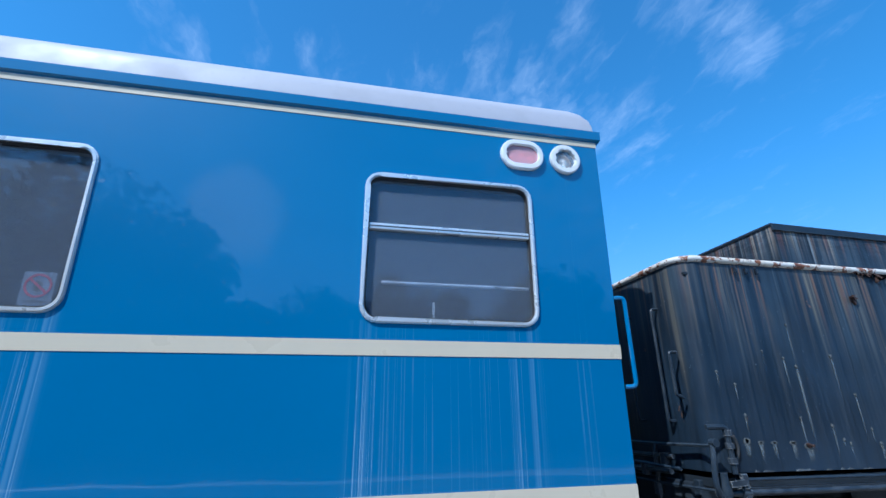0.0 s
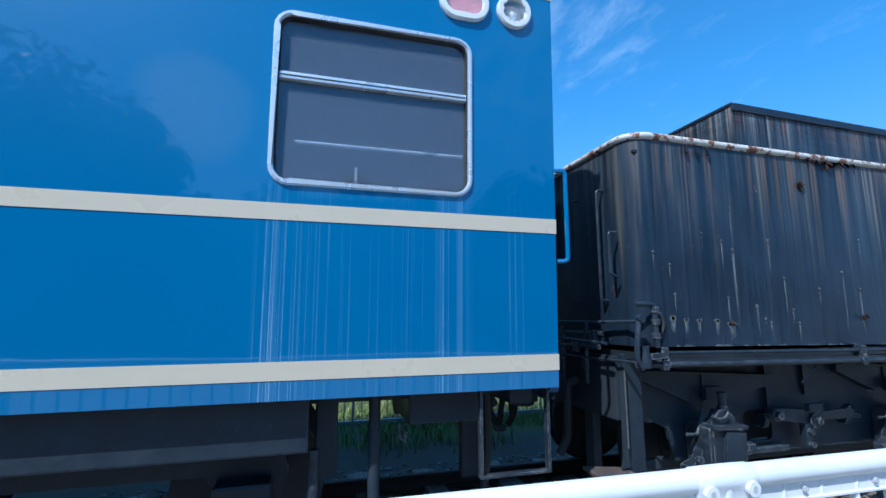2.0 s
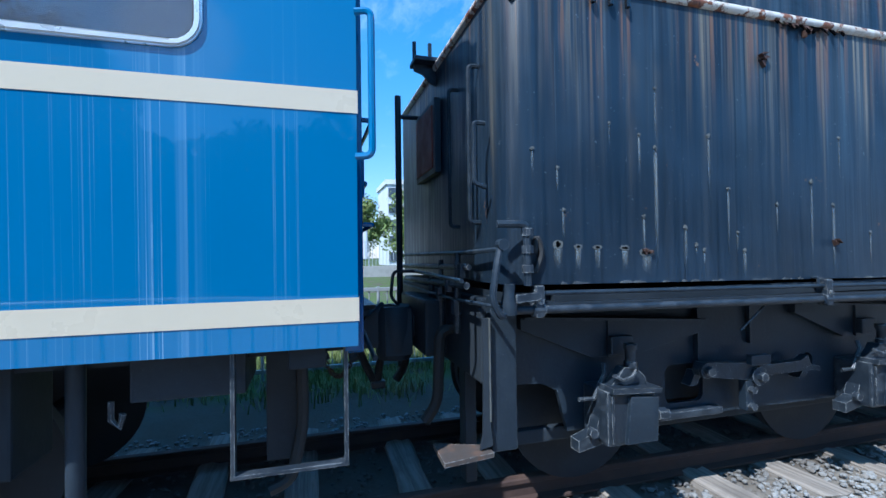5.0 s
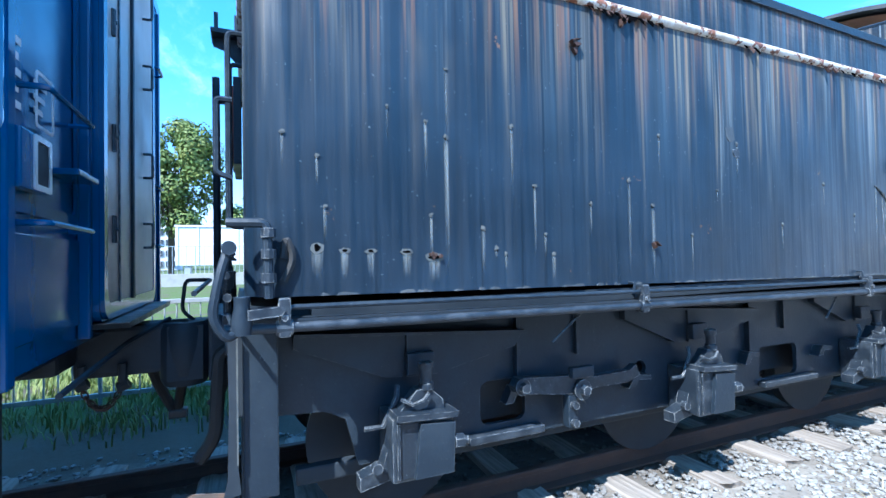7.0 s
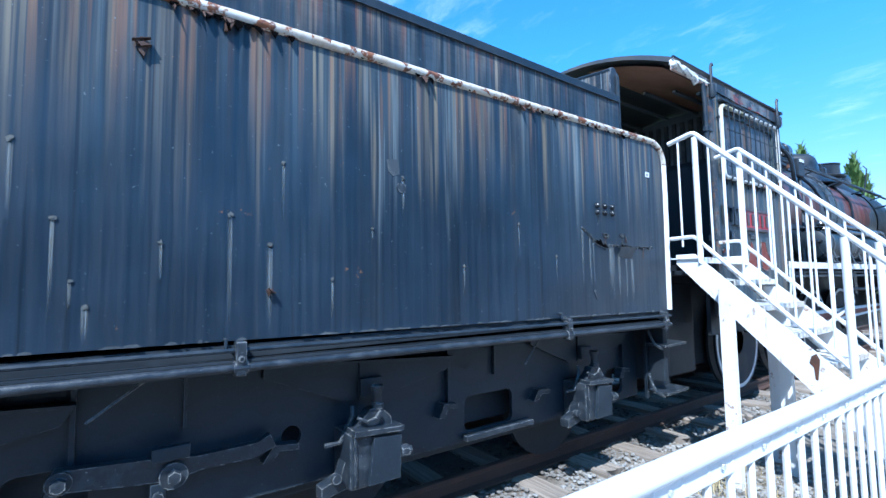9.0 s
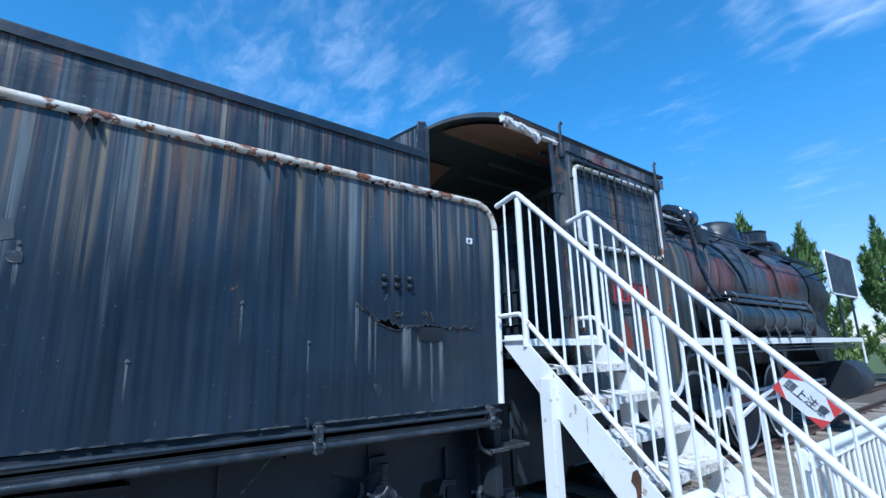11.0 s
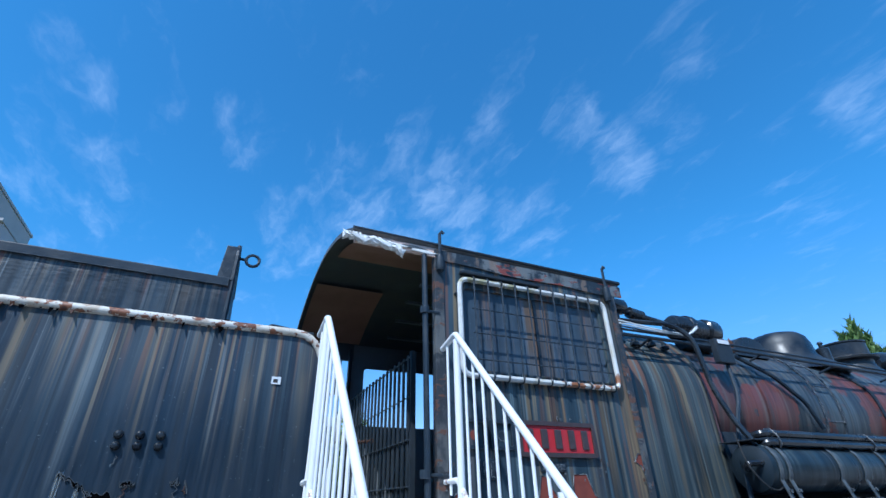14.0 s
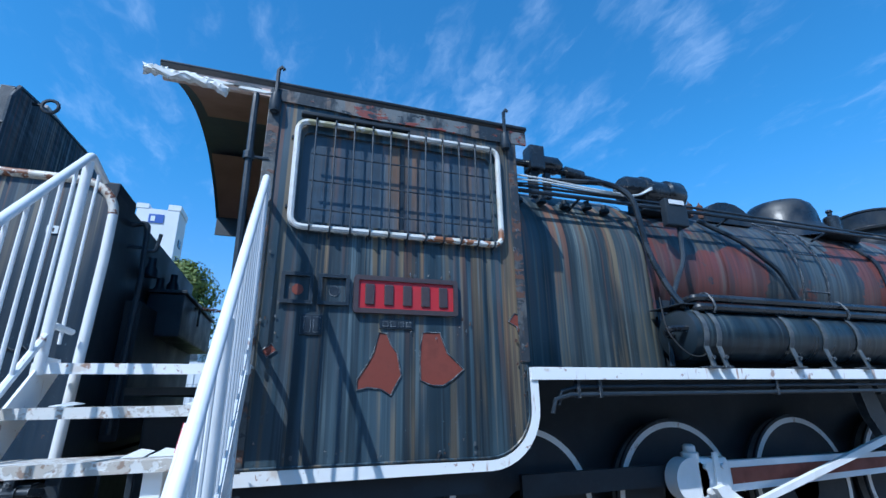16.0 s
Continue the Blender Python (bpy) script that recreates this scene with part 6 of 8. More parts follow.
for z in (0.50, 0.92):
    part("tread", plate([(7.98, 2.86), (8.38, 2.88), (8.40, 3.06), (8.00, 3.06)], "z", z, z + 0.02), PALE_IRON, fs)
    part("tread_back", boxed(8.0, 8.40, 3.06, 3.072, z, z + 0.10), BLACK_IRON, fs)
    part("bracket", tubes([(8.02, 3.05, z + 0.16), (7.95, 3.0, z + 0.13), (7.93, 2.94, z + 0.03), (8.00, 2.90, z - 0.02)], 0.012, 6, bend=0.03), PALE_IRON, fs)
part("hanger", boxed(8.37, 8.40, 3.06, 3.09, 0.44, 1.22, 0.004), BLACK_IRON, fs)

# rear end: ladder grips, lamp bracket, tail board, hose and coupler
part("rear_pole", rods((2.308, 4.63, 0.55), (2.308, 4.63, 2.77), 0.026, 10), BLACK_IRON, tender, "upright grab pole", smooth=True)
for z in (2.60, 1.1):
    part("pole_arm", rods((2.308, 4.63, z), (2.5, 4.63, z), 0.018, 8), BLACK_IRON, tender)
lb = part("lamp_bracket", boxed(2.31, 2.48, 3.98, 4.16, 2.81, 2.84, 0.006), BLACK_IRON, tender, "black lamp bracket")
part("web", plate([(2.32, 2.86), (2.48, 2.86), (2.49, 2.66), (2.44, 2.68), (2.38, 2.74), (2.32, 2.76)], "y", 4.06, 4.075), BLACK_IRON, lb)
for x in (2.335, 2.45):
    part("prong", boxed(x - 0.012, x + 0.012, 4.10, 4.12, 2.84, 2.99), BLACK_IRON, lb)
part("tail_board", boxed(2.42, 2.468, 3.98, 4.46, 2.06, 2.50, 0.006), RED_OXIDE, tender, "rusty red tail board in a black frame")
part("board_frame", boxed(2.43, 2.475, 3.93, 4.50, 2.02, 2.54, 0.006), BLACK_IRON, tender)
for y in (3.56, 3.20):
    part("rear_grip", tubes([(2.48, y, 2.46), (2.42, y, 2.46), (2.42, y, 1.62), (2.48, y, 1.62)], 0.012, 6, bend=0.03), BLACK_IRON, tender, smooth=True)
part("rear_hook", tubes([(2.44, 3.02, 2.1), (2.38, 3.02, 2.1), (2.38, 3.02, 1.8), (2.44, 3.02, 1.78)], 0.012, 6, bend=0.02), BLACK_IRON, tender)
cp = part("rear_coupler", boxed(2.14, 2.5, 4.05, 4.25, 0.88, 1.03, 0.03), SOOT_IRON, tender, "black knuckle coupler")
part("knuckle", turned([(0, 0.76), (0.10, 0.76), (0.12, 0.80), (0.12, 1.06), (0.10, 1.09), (0, 1.09)], (2.20, 4.26, 0), "z", 18), SOOT_IRON, cp, smooth=True)
part("lift_rod", tubes([(2.30, 3.0, 1.32), (2.30, 4.0, 1.34), (2.16, 4.1, 1.34), (2.14, 4.1, 1.16), (2.20, 4.12, 1.1)], 0.012, 6, bend=0.04), BLACK_IRON, cp)
for y in (3.62, 4.62):
    part("brake_hose", tubes([(2.46, y, 1.0), (2.36, y, 0.98), (2.34, y, 0.55), (2.26, y, 0.44)], 0.034, 8, bend=0.08), RUBBER, tender, smooth=True)
part("brake_hose", tubes([(2.30, 4.4, 0.98), (2.15, 4.4, 0.92), (2.08, 4.4, 0.5)], 0.03, 8, bend=0.1), RUBBER, tender, smooth=True)
part("buffer_box", boxed(2.30, 2.46, 3.75, 4.55, 0.80, 1.16, 0.02), SOOT_IRON, tender)
for y0, z0, y1, z1, rr in ((3.2, 1.38, 5.1, 1.36, 0.016), (3.25, 1.28, 4.9, 1.25, 0.02), (3.4, 1.46, 3.42, 1.0, 0.018), (3.75, 1.42, 3.76, 0.9, 0.016), (4.0, 1.30, 4.02, 0.85, 0.02)):
    part("rear_pipe", rods((2.41, y0, z0), (2.41, y1, z1), rr, 8), PALE_IRON, tender, smooth=True)
for y, z in ((3.30, 1.36), (3.55, 1.27), (3.42, 1.15), (3.76, 1.2)):
    part("pipe_union", turned([(0, -0.04), (0.035, -0.04), (0.035, 0.04), (0, 0.04)], (2.41, y, z), "z", 8), PALE_IRON, tender)
part("guard_iron", boxed(2.46, 2.53, 3.45, 3.56, 0.12, 0.8, 0.008), SOOT_IRON, tender)

# ---------------------------------------------------------------- locomotive
CY = 2.79
LX0, LX1 = 8.905, 10.715
cfar = 2 * TRACK_Y - CY
loco = thing("steam_locomotive", (13.5, TRACK_Y, BED), "old black steam locomotive, paint peeling to red primer", "locomotive")

# cab side with the window opening; the lower front corner is rounded
ro = 0.30
corner = [(LX1 - ro + ro * math.sin(radians(a)), 1.15 + ro - ro * math.cos(radians(a))) for a in range(0, 91, 10)]
side = [(LX0, 1.15)] + corner + [(LX1, 3.56), (LX0, 3.56)]
part("cab_side", plate(side, "y", CY, CY + 0.02, [round_rect(9.13, 10.50, 2.62, 3.27, 0.05)]), CAB_PAINT, loco, "streaked black cab side, peeling to red primer")
part("cab_far_side", plate([(x, 3.66 if z > 3.5 else z) for x, z in side], "y", cfar - 0.02, cfar, [round_rect(9.10, 10.30, 2.60, 3.285, 0.05)]), CAB_INT, loco)
part("window_sheet", boxed(9.10, 10.53, CY + 0.021, CY + 0.035, 2.60, 3.30), SHEET_PAINT, loco, "weathered sheet closing the cab window")
part("sheet_joint", boxed(9.80, 9.83, CY + 0.012, CY + 0.021, 2.625, 3.265), BLACK_IRON, loco)
part("cab_edge_angle", boxed(LX0 - 0.02, LX0 + 0.06, CY - 0.012, CY + 0.05, 1.15, 3.56, 0.006), EDGE_RUST, loco)
part("front_edge_angle", boxed(LX1 - 0.06, LX1 + 0.012, CY - 0.010, CY - 0.001, 1.75, 3.5, 0.003), EDGE_RUST, loco)
part("cab_front", plate([(CY + 0.02, 1.2), (cfar - 0.02, 1.2), (cfar - 0.02, 3.56)] + [(TRACK_Y + 1.34 * math.cos(radians(a)), 3.56 + 0.36 * math.sin(radians(a))) for a in range(10, 180, 10)] + [(CY + 0.02, 3.56)], "x", LX1 - 0.03, LX1 - 0.01), CAB_INT, loco)
part("back_head", boxed(10.2, LX1 - 0.04, 3.35, 4.95, 1.55, 3.1, 0.08), SOOT_IRON, loco)
part("cab_inner_skin", boxed(LX0 + 0.03, LX1 - 0.04, CY + 0.045, CY + 0.055, 1.62, 3.5), CAB_INT, loco)
for k in range(15):
    part("inner_batten", boxed(LX1 - 0.06, LX1 - 0.032, 3.2 + 0.12 * k, 3.255 + 0.12 * k, 3.12, 3.80), DUSTY_IRON, loco)
part("cab_floor", boxed(8.35, LX1, CY + 0.03, cfar - 0.03, 1.56, 1.60), SOOT_IRON, loco)
part("cab_valance", boxed(LX0, 10.4, CY + 0.1, CY + 0.14, 0.95, 1.56), SOOT_IRON, loco)
# white edge strip under the cab and up to the running board
strip = [(LX0 - 0.03, 1.09), (LX1 - 0.31, 1.09)] + [(LX1 - 0.31 + 0.37 * math.sin(radians(a)), 1.46 - 0.37 * math.cos(radians(a))) for a in range(10, 91, 10)] + [(LX1 + 0.06, 1.715)]
inner = [(LX1 + 0.0, 1.715)] + [(LX1 - 0.31 + 0.31 * math.sin(radians(a)), 1.46 - 0.31 * math.cos(radians(a))) for a in range(90, 9, -10)] + [(LX1 - 0.31, 1.15), (LX0 - 0.03, 1.165)]
part("cab_white_edge", plate(strip + inner, "y", CY - 0.012, CY - 0.002), WHITE_STAIN, loco, "white edging with rust stains")
part("bead", tubes([(LX0, CY - 0.008, 1.175)] + [(x - 0.012, CY - 0.008, z + 0.016) for x, z in corner] + [(LX1 - 0.012, CY - 0.008, 1.72)], 0.008, 6), CAB_PAINT, loco)

# arched roof, open to the rear, lined with board
RX0, RX1 = 8.215, 10.83


def roof_arc(r_out, drop=0.0):
    return [(TRACK_Y + (1.37 + r_out) * u, 3.585 + r_out + 0.375 * (1 - u * u)) for u in [-math.cos(math.pi * i / 24) for i in range(25)]]


outer, inner = roof_arc(0.015), roof_arc(-0.02)
bm = sweep_x(bmesh.new(), outer + inner[::-1], RX0, RX1, True)
for x in (RX0, RX1):
    vs = [v for v in bm.verts if abs(v.co.x - x) < 1e-6]
    for i in range(24):
        bm.faces.new((vs[i], vs[i + 1], vs[48 - i], vs[49 - i]))
part("cab_roof", bm, ROOF_INNER, loco, "arched black cab roof", smooth=True)
lin = roof_arc(-0.05)
bm = sweep_x(bmesh.new(), lin[3:11], RX0 + 0.10, 10.6)
sweep_x(bm, lin[14:23], RX0 + 0.04, 9.0)
part("roof_lining", bm, WOOD_CEIL, loco, "brown board ceiling lining, partly fallen", smooth=True)
for i in range(7):
    a = 4 + i * 2.6
    y = TRACK_Y - 1.25 * math.cos(math.pi * a / 24)
    z = 3.53 + 0.365 * math.sin(math.pi * a / 24) ** 2
    part("ceiling_batten", boxed(9.3, 10.6, y - 0.02, y + 0.02, z - 0.03, z), CAB_INT, loco)
part("far_eave", boxed(RX0 + 0.01, LX0 + 0.05, cfar - 0.03, cfar - 0.004, 3.36, 3.60), ROOF_INNER, loco)
part("gutter", tubes([(RX0, CY - 0.012, 3.612), (RX1, CY - 0.012, 3.585)], 0.014, 8), SOOT_IRON, loco, smooth=True)
part("eave_board", boxed(RX0 + 0.02, LX0 + 0.1, CY + 0.0, CY + 0.03, 3.50, 3.60, 0.004), BEIGE, loco, "bare split eave board")
part("eave_plate", plate([(LX0 + 0.03, 3.47), (LX0 + 0.03, 3.56), (RX1 - 0.01, 3.545), (RX1 - 0.01, 3.44), (10.5, 3.43), (10.1, 3.45), (9.6, 3.44), (9.3, 3.46)], "y", CY - 0.016, CY - 0.002), EAVE_PAINT, loco, "eave strip flaked to red")
part("rain_strip", boxed(9.10, 9.86, CY - 0.05, CY - 0.003, 3.375, 3.40, 0.006), SOOT_IRON, loco)
tape = bmesh.new()
r = random.Random(5)
pts = [(8.14, CY - 0.04, 3.52), (8.22, CY - 0.03, 3.53), (8.3, CY - 0.03, 3.515), (8.42, CY - 0.028, 3.52), (8.55, CY - 0.028, 3.495), (8.62, CY - 0.02, 3.46)]
crumple = [tuple(Vector(a).lerp(Vector(b), k / 4)) for a, b in zip(pts, pts[1:]) for k in range(4)] + [pts[-1]]
tube(tape, crumple, 0.03, 10)
tube(tape, [(8.2, CY - 0.05, 3.53), (8.3, CY - 0.05, 3.49), (8.36, CY - 0.04, 3.53), (8.5, CY - 0.045, 3.49)], 0.02, 7)
for v in tape.verts:
    v.co += Vector((r.uniform(-1, 1), r.uniform(-1, 1), r.uniform(-1, 1))) * 0.011
part("taped_edge", tape, CLOTH_WHITE, loco, "white tape wrapped round the roof corner")
for k in range(7):
    x, z = 8.36 + 0.085 * k, 3.525 - 0.004 * k + r.uniform(-0.03, 0.03)
    part("split_lath", plate([(x - 0.1, z), (x + 0.06, z - 0.006), (x + 0.13, z + 0.006), (x + 0.02, z + 0.02), (x - 0.09, z + 0.016)], "y", CY - 0.012 - 0.003 * (k % 3), CY - 0.002), (BEIGE, DUSTY_IRON, CLOTH_WHITE)[k % 3], loco)
for i, x in enumerate((8.925, 10.63)):
    h = part("roof_hook", tubes([(x, CY - 0.03, 3.36), (x, CY - 0.03, 3.70), (x + 0.02, CY - 0.03, 3.73), (x + 0.035, CY - 0.03, 3.71)], 0.014, 6), BLACK_IRON, loco, "upright iron hook at the eave", smooth=True)
    part("shackle", turned([(0, -0.03), (0.03, -0.03), (0.04, 0.0), (0.03, 0.1), (0, 0.12)], (x, CY - 0.03, 3.40), "z", 10), BLACK_IRON, h, smooth=True)
part("down_pipe", tubes([(8.80, CY - 0.0, 3.50), (8.80, CY - 0.01, 3.3), (8.82, CY - 0.01, 1.6)], 0.022, 8), BLACK_IRON, loco, "black down pipe beside the doorway", smooth=True)
for z in (3.0, 1.9):
    part("pipe_collar", rods((8.80, CY - 0.01, z), (8.80, CY - 0.01, z + 0.05), 0.034, 10), BLACK_IRON, loco)
    part("pipe_arm", rods((8.80, CY - 0.01, z + 0.02), (8.92, CY - 0.01, z + 0.02), 0.012, 6), BLACK_IRON, loco)

# window guard: white tube round a steel mesh that stands off the side
WY = CY - 0.032
grille = part("window_guard", tubes([(9.088, WY, 2.568), (9.088, WY, 3.330), (10.552, WY, 3.338), (10.552, WY, 2.566)], 0.021, 8, True, bend=0.08), WHITE_GUARD, loco, "white tube window guard with black mesh", smooth=True)
bar_v = mesh_of(rods((0, 0, -0.385), (0, 0, 0.385), 0.0062, 6), "upright_bar", BLACK_IRON)
bar_h = mesh_of(rods((-0.66, 0, 0), (0.66, 0, 0), 0.0062, 6), "cross_bar", BLACK_IRON)
for k in range(11):
    piece("upright_bar", bar_v, grille, (9.205 + k * 0.128, WY - 0.026, 2.948))
for z in (2.69, 2.89, 3.085):
    piece("cross_bar", bar_h, grille, (9.845, WY - 0.014, z))
hook_up = mesh_of(tubes([(0, -0.020, 0.0), (0, -0.036, 0.03), (0, -0.020, 0.055), (0, 0.02, 0.06)], 0.0062, 6), "bar_hook", BLACK_IRON, True)
for k in range(11):
    piece("bar_hook", hook_up, grille, (9.205 + k * 0.128, WY, 3.300))
    piece("bar_hook", hook_up, grille, (9.205 + k * 0.128, WY, 2.600), (math.pi, 0, math.pi))
for x, z in ((9.06, 2.70), (9.06, 3.2), (10.57, 2.7), (10.57, 3.2)):
    part("stay", rods((x, WY, z), (x, CY, z), 0.010, 6), BLACK_IRON, grille)
for k in range(11):
    x = 9.205 + k * 0.128
    part("clip", plate([(x - 0.018, 2.58), (x + 0.018, 2.58), (x, 2.50)], "y", WY + 0.02, WY + 0.03), BLACK_IRON, grille)

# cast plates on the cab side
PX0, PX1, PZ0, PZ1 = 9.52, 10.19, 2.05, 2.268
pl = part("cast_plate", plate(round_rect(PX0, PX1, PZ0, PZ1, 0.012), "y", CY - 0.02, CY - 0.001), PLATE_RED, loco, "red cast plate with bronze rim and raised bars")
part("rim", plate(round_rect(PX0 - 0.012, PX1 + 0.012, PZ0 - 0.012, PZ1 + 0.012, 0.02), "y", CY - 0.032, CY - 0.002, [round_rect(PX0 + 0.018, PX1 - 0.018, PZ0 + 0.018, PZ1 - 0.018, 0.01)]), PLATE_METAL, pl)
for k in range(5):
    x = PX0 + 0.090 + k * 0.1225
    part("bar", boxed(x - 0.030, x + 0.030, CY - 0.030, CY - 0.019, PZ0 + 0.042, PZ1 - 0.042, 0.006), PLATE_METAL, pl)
sp = part("works_plate", boxed(9.68, 9.90, CY - 0.012, CY - 0.001, 1.945, 2.005, 0.004), BLACK_IRON, loco, "small black cast plate")
for k in range(4):
    part("bar", boxed(9.70 + k * 0.05, 9.735 + k * 0.05, CY - 0.016, CY - 0.011, 1.958, 1.992), PALE_IRON, sp)
sp = part("data_plate", boxed(9.20, 9.33, CY - 0.012, CY - 0.001, 1.895, 2.02, 0.004), BLACK_IRON, loco, "small black cast data plate")
for k in range(2):
    part("bar", boxed(9.22 + 0.055 * k, 9.262 + 0.055 * k, CY - 0.016, CY - 0.011, 1.91, 2.005), PALE_IRON, sp)
for x in (9.07, 9.29):
    hf = part("plate_holder", plate(round_rect(x, x + 0.19, 2.08, 2.275, 0.008), "y", CY - 0.025, CY - 0.001, [round_rect(x + 0.022, x + 0.168, 2.102, 2.253, 0.005)]), BLACK_IRON, loco, "empty black plate holder")
    part("scar", plate(circle(x + 0.10, 2.17, 0.035, 9), "y", CY - 0.004, CY - 0.001), RED_OXIDE if x < 9.2 else PALE_IRON, hf)


def flake(name, outline, label):
    f = part(name, plate(outline, "y", CY - 0.0035, CY - 0.0005), RED_OXIDE, loco, label)
    part("paint_lip", tubes([(u, CY - 0.004, v) for u, v in outline], 0.005, 5, True), PALE_IRON, f)


flake("peeled_patch", [(9.68, 1.92), (9.73, 1.915), (9.755, 1.85), (9.80, 1.79), (9.825, 1.66), (9.79, 1.60), (9.76, 1.545), (9.70, 1.58), (9.62, 1.59), (9.555, 1.575), (9.555, 1.64), (9.62, 1.74), (9.65, 1.80)], "bell-shaped patch peeled to red primer")
flake("peeled_patch", [(9.965, 1.93), (10.08, 1.93), (10.13, 1.80), (10.24, 1.70), (10.17, 1.64), (10.10, 1.60), (10.03, 1.60), (9.95, 1.63), (9.945, 1.74), (9.95, 1.85)], "broad patch peeled to red primer")
flake("peeled_patch", [(10.58, 2.02), (10.63, 2.08), (10.69, 2.06), (10.70, 1.93), (10.66, 1.92), (10.64, 1.99)], "small rust patch")
flake("peeled_patch", [(9.0, 1.80), (9.05, 1.84), (9.08, 1.80), (9.03, 1.76)], "small rust patch")
for z in [1.3 + 0.135 * k for k in range(16)]:
    part("edge_rivet", turned([(0, -0.008), (0.008, -0.007), (0.012, 0), (0, 0)], (LX1 - 0.03, CY - 0.011, z), "y", 8), CAB_PAINT, loco)

scale = random.Random(61)
for k in range(64):
    side_k = k % 4
    if side_k == 0:
        x, z = scale.uniform(LX1 - 0.10, LX1 - 0.01), scale.uniform(1.5, 3.4)
    elif side_k == 1:
        x, z = scale.uniform(LX0 + 0.04, LX0 + 0.16), scale.uniform(1.3, 2.4)
    elif side_k == 2:
        x, z = scale.uniform(LX0 + 0.1, LX1 - 0.3), 1.19 + abs(scale.gauss(0, 0.03))
    else:
        x, z = scale.uniform(9.5, 10.3), scale.choice((1.93, 2.30, 2.02)) + scale.gauss(0, 0.02)
    w = scale.uniform(0.004, 0.015)
    f = plate([(x + w * scale.uniform(0.4, 1.2) * math.cos(q), z + 1.5 * w * scale.uniform(0.4, 1.2) * math.sin(q)) for q in (0.2, 1.1, 2.2, 3.1, 4.0, 5.2)], "y", CY - 0.014, CY - 0.012)
    tilt = scale.uniform(-0.5, 0.5)
    for v in f.verts:
        v.co.y += (v.co.x - x) * tilt
    part("paint_scale", f, (RUSTY_IRON, STEP_RUST, DUSTY_IRON, PALE_IRON)[scale.randrange(4)], loco)

# doorway rails and opposite grille seen through the cab
part("door_post", boxed(8.89, 8.93, cfar - 0.08, cfar - 0.02, 1.6, 3.5, 0.006), BLACK_IRON, loco)
g2 = part("cab_gate", boxed(8.925, 8.965, 3.37, 3.40, 1.60, 2.90), SOOT_IRON, loco, "black barred gate across the cab")
fb_v = mesh_of(boxed(-0.005, 0.005, -0.024, 0.024, -0.64, 0.64), "upright_bar", SOOT_IRON)
fb_h = mesh_of(rods((0, -1.0, 0), (0, 1.0, 0), 0.006, 6), "cross_bar", BLACK_IRON)
for k in range(17):
    piece("upright_bar", fb_v, g2, (8.945, 3.49 + 0.115 * k, 2.25))
for k in range(4):
    piece("cross_bar", fb_h, g2, (8.93, 4.38, 1.88 + 0.325 * k))
chain("safety_chain", (8.05, 4.4, 2.385), (8.93, 4.4, 2.31), 0.055, loco, 34)
part("far_hand_rail", tubes([(8.80, cfar, 1.5), (8.80, cfar, 3.40), (8.93, cfar, 3.46)], 0.016, 8, bend=0.04), BLACK_IRON, loco, smooth=True)
for z in (2.74, 3.0):
    part("rail_arm", rods((8.80, cfar, z), (8.92, cfar, z), 0.012, 6), BLACK_IRON, loco)
part("far_white_rail", tubes([(8.70, cfar + 0.1, 0.9), (8.775, cfar + 0.1, 1.86), (8.857, cfar + 0.1, 2.74)], 0.022, 8), WHITE_PAINT, loco)

# running board with a white edge and air pipes below it
B0, B1, BY = LX1 + 0.005, 18.55, 2.765
part("far_running_board", boxed(B0, B1, 4.8, 5.5, 1.60, 1.71, 0.004), BLACK_IRON, loco)
part("running_board", boxed(B0, B1, BY + 0.012, 3.5, 1.675, 1.712, 0.004), BLACK_IRON, loco)
part("board_edge", boxed(B0, B1, BY, BY + 0.012, 1.632, 1.716, 0.003), WHITE_STAIN, loco, "white running board edge")
for z, rr, x0 in ((1.588, 0.013, 10.95), (1.535, 0.016, 10.90)):
    part("board_pipe", tubes([(x0, BY + 0.06, z - 0.12), (x0 + 0.02, BY + 0.05, z - 0.03), (x0 + 0.14, BY + 0.045, z - 0.002), (x0 + 0.4, BY + 0.045, z), (18.2, BY + 0.045, z)], rr, 8), BLACK_IRON, loco, smooth=True)
for x in (11.10, 11.28, 13.0, 15.2):
    c = boxed(x - 0.012, x + 0.012, BY + 0.025, BY + 0.066, 1.51, 1.64, 0.004)
    part("pipe_clamp", c, PALE_IRON, loco)

# firebox and boiler
BZ, BR = 2.71, 0.855


def shell(x0, x1, r, legs, y_flat=None):
    sec = []
    a0 = 0 if legs else -70
    if legs:
        sec.append((TRACK_Y - r, 1.72))
        sec.append((TRACK_Y - r, BZ - 0.5))
    for a in range(a0, 181 - a0, 6):
        sec.append((TRACK_Y - r * math.cos(radians(a)), BZ + r * math.sin(radians(a))))
    if legs:
        sec.append((TRACK_Y + r, BZ - 0.5))
        sec.append((TRACK_Y + r, 1.72))
    return sweep_x(bmesh.new(), sec, x0, x1)


part("firebox", shell(LX1, 12.28, 0.895, True), FIREBOX_PAINT, loco, "firebox cladding with tan rain runs", smooth=True)
bm = shell(12.28, 12.31, 0.905, True)
part("firebox_band", bm, BOILER_PAINT, loco, smooth=True)
part("firebox_front", plate([(TRACK_Y - 0.89, 1.72), (TRACK_Y + 0.89, 1.72)] + [(TRACK_Y + 0.89 * math.cos(radians(a)), BZ + 0.89 * math.sin(radians(a))) for a in range(0, 181, 10)], "x", 12.26, 12.30), SOOT_IRON, loco)
part("boiler", shell(12.30, 17.6, BR, False), BOILER_PAINT, loco, "boiler cladding flaked to red primer", smooth=True)
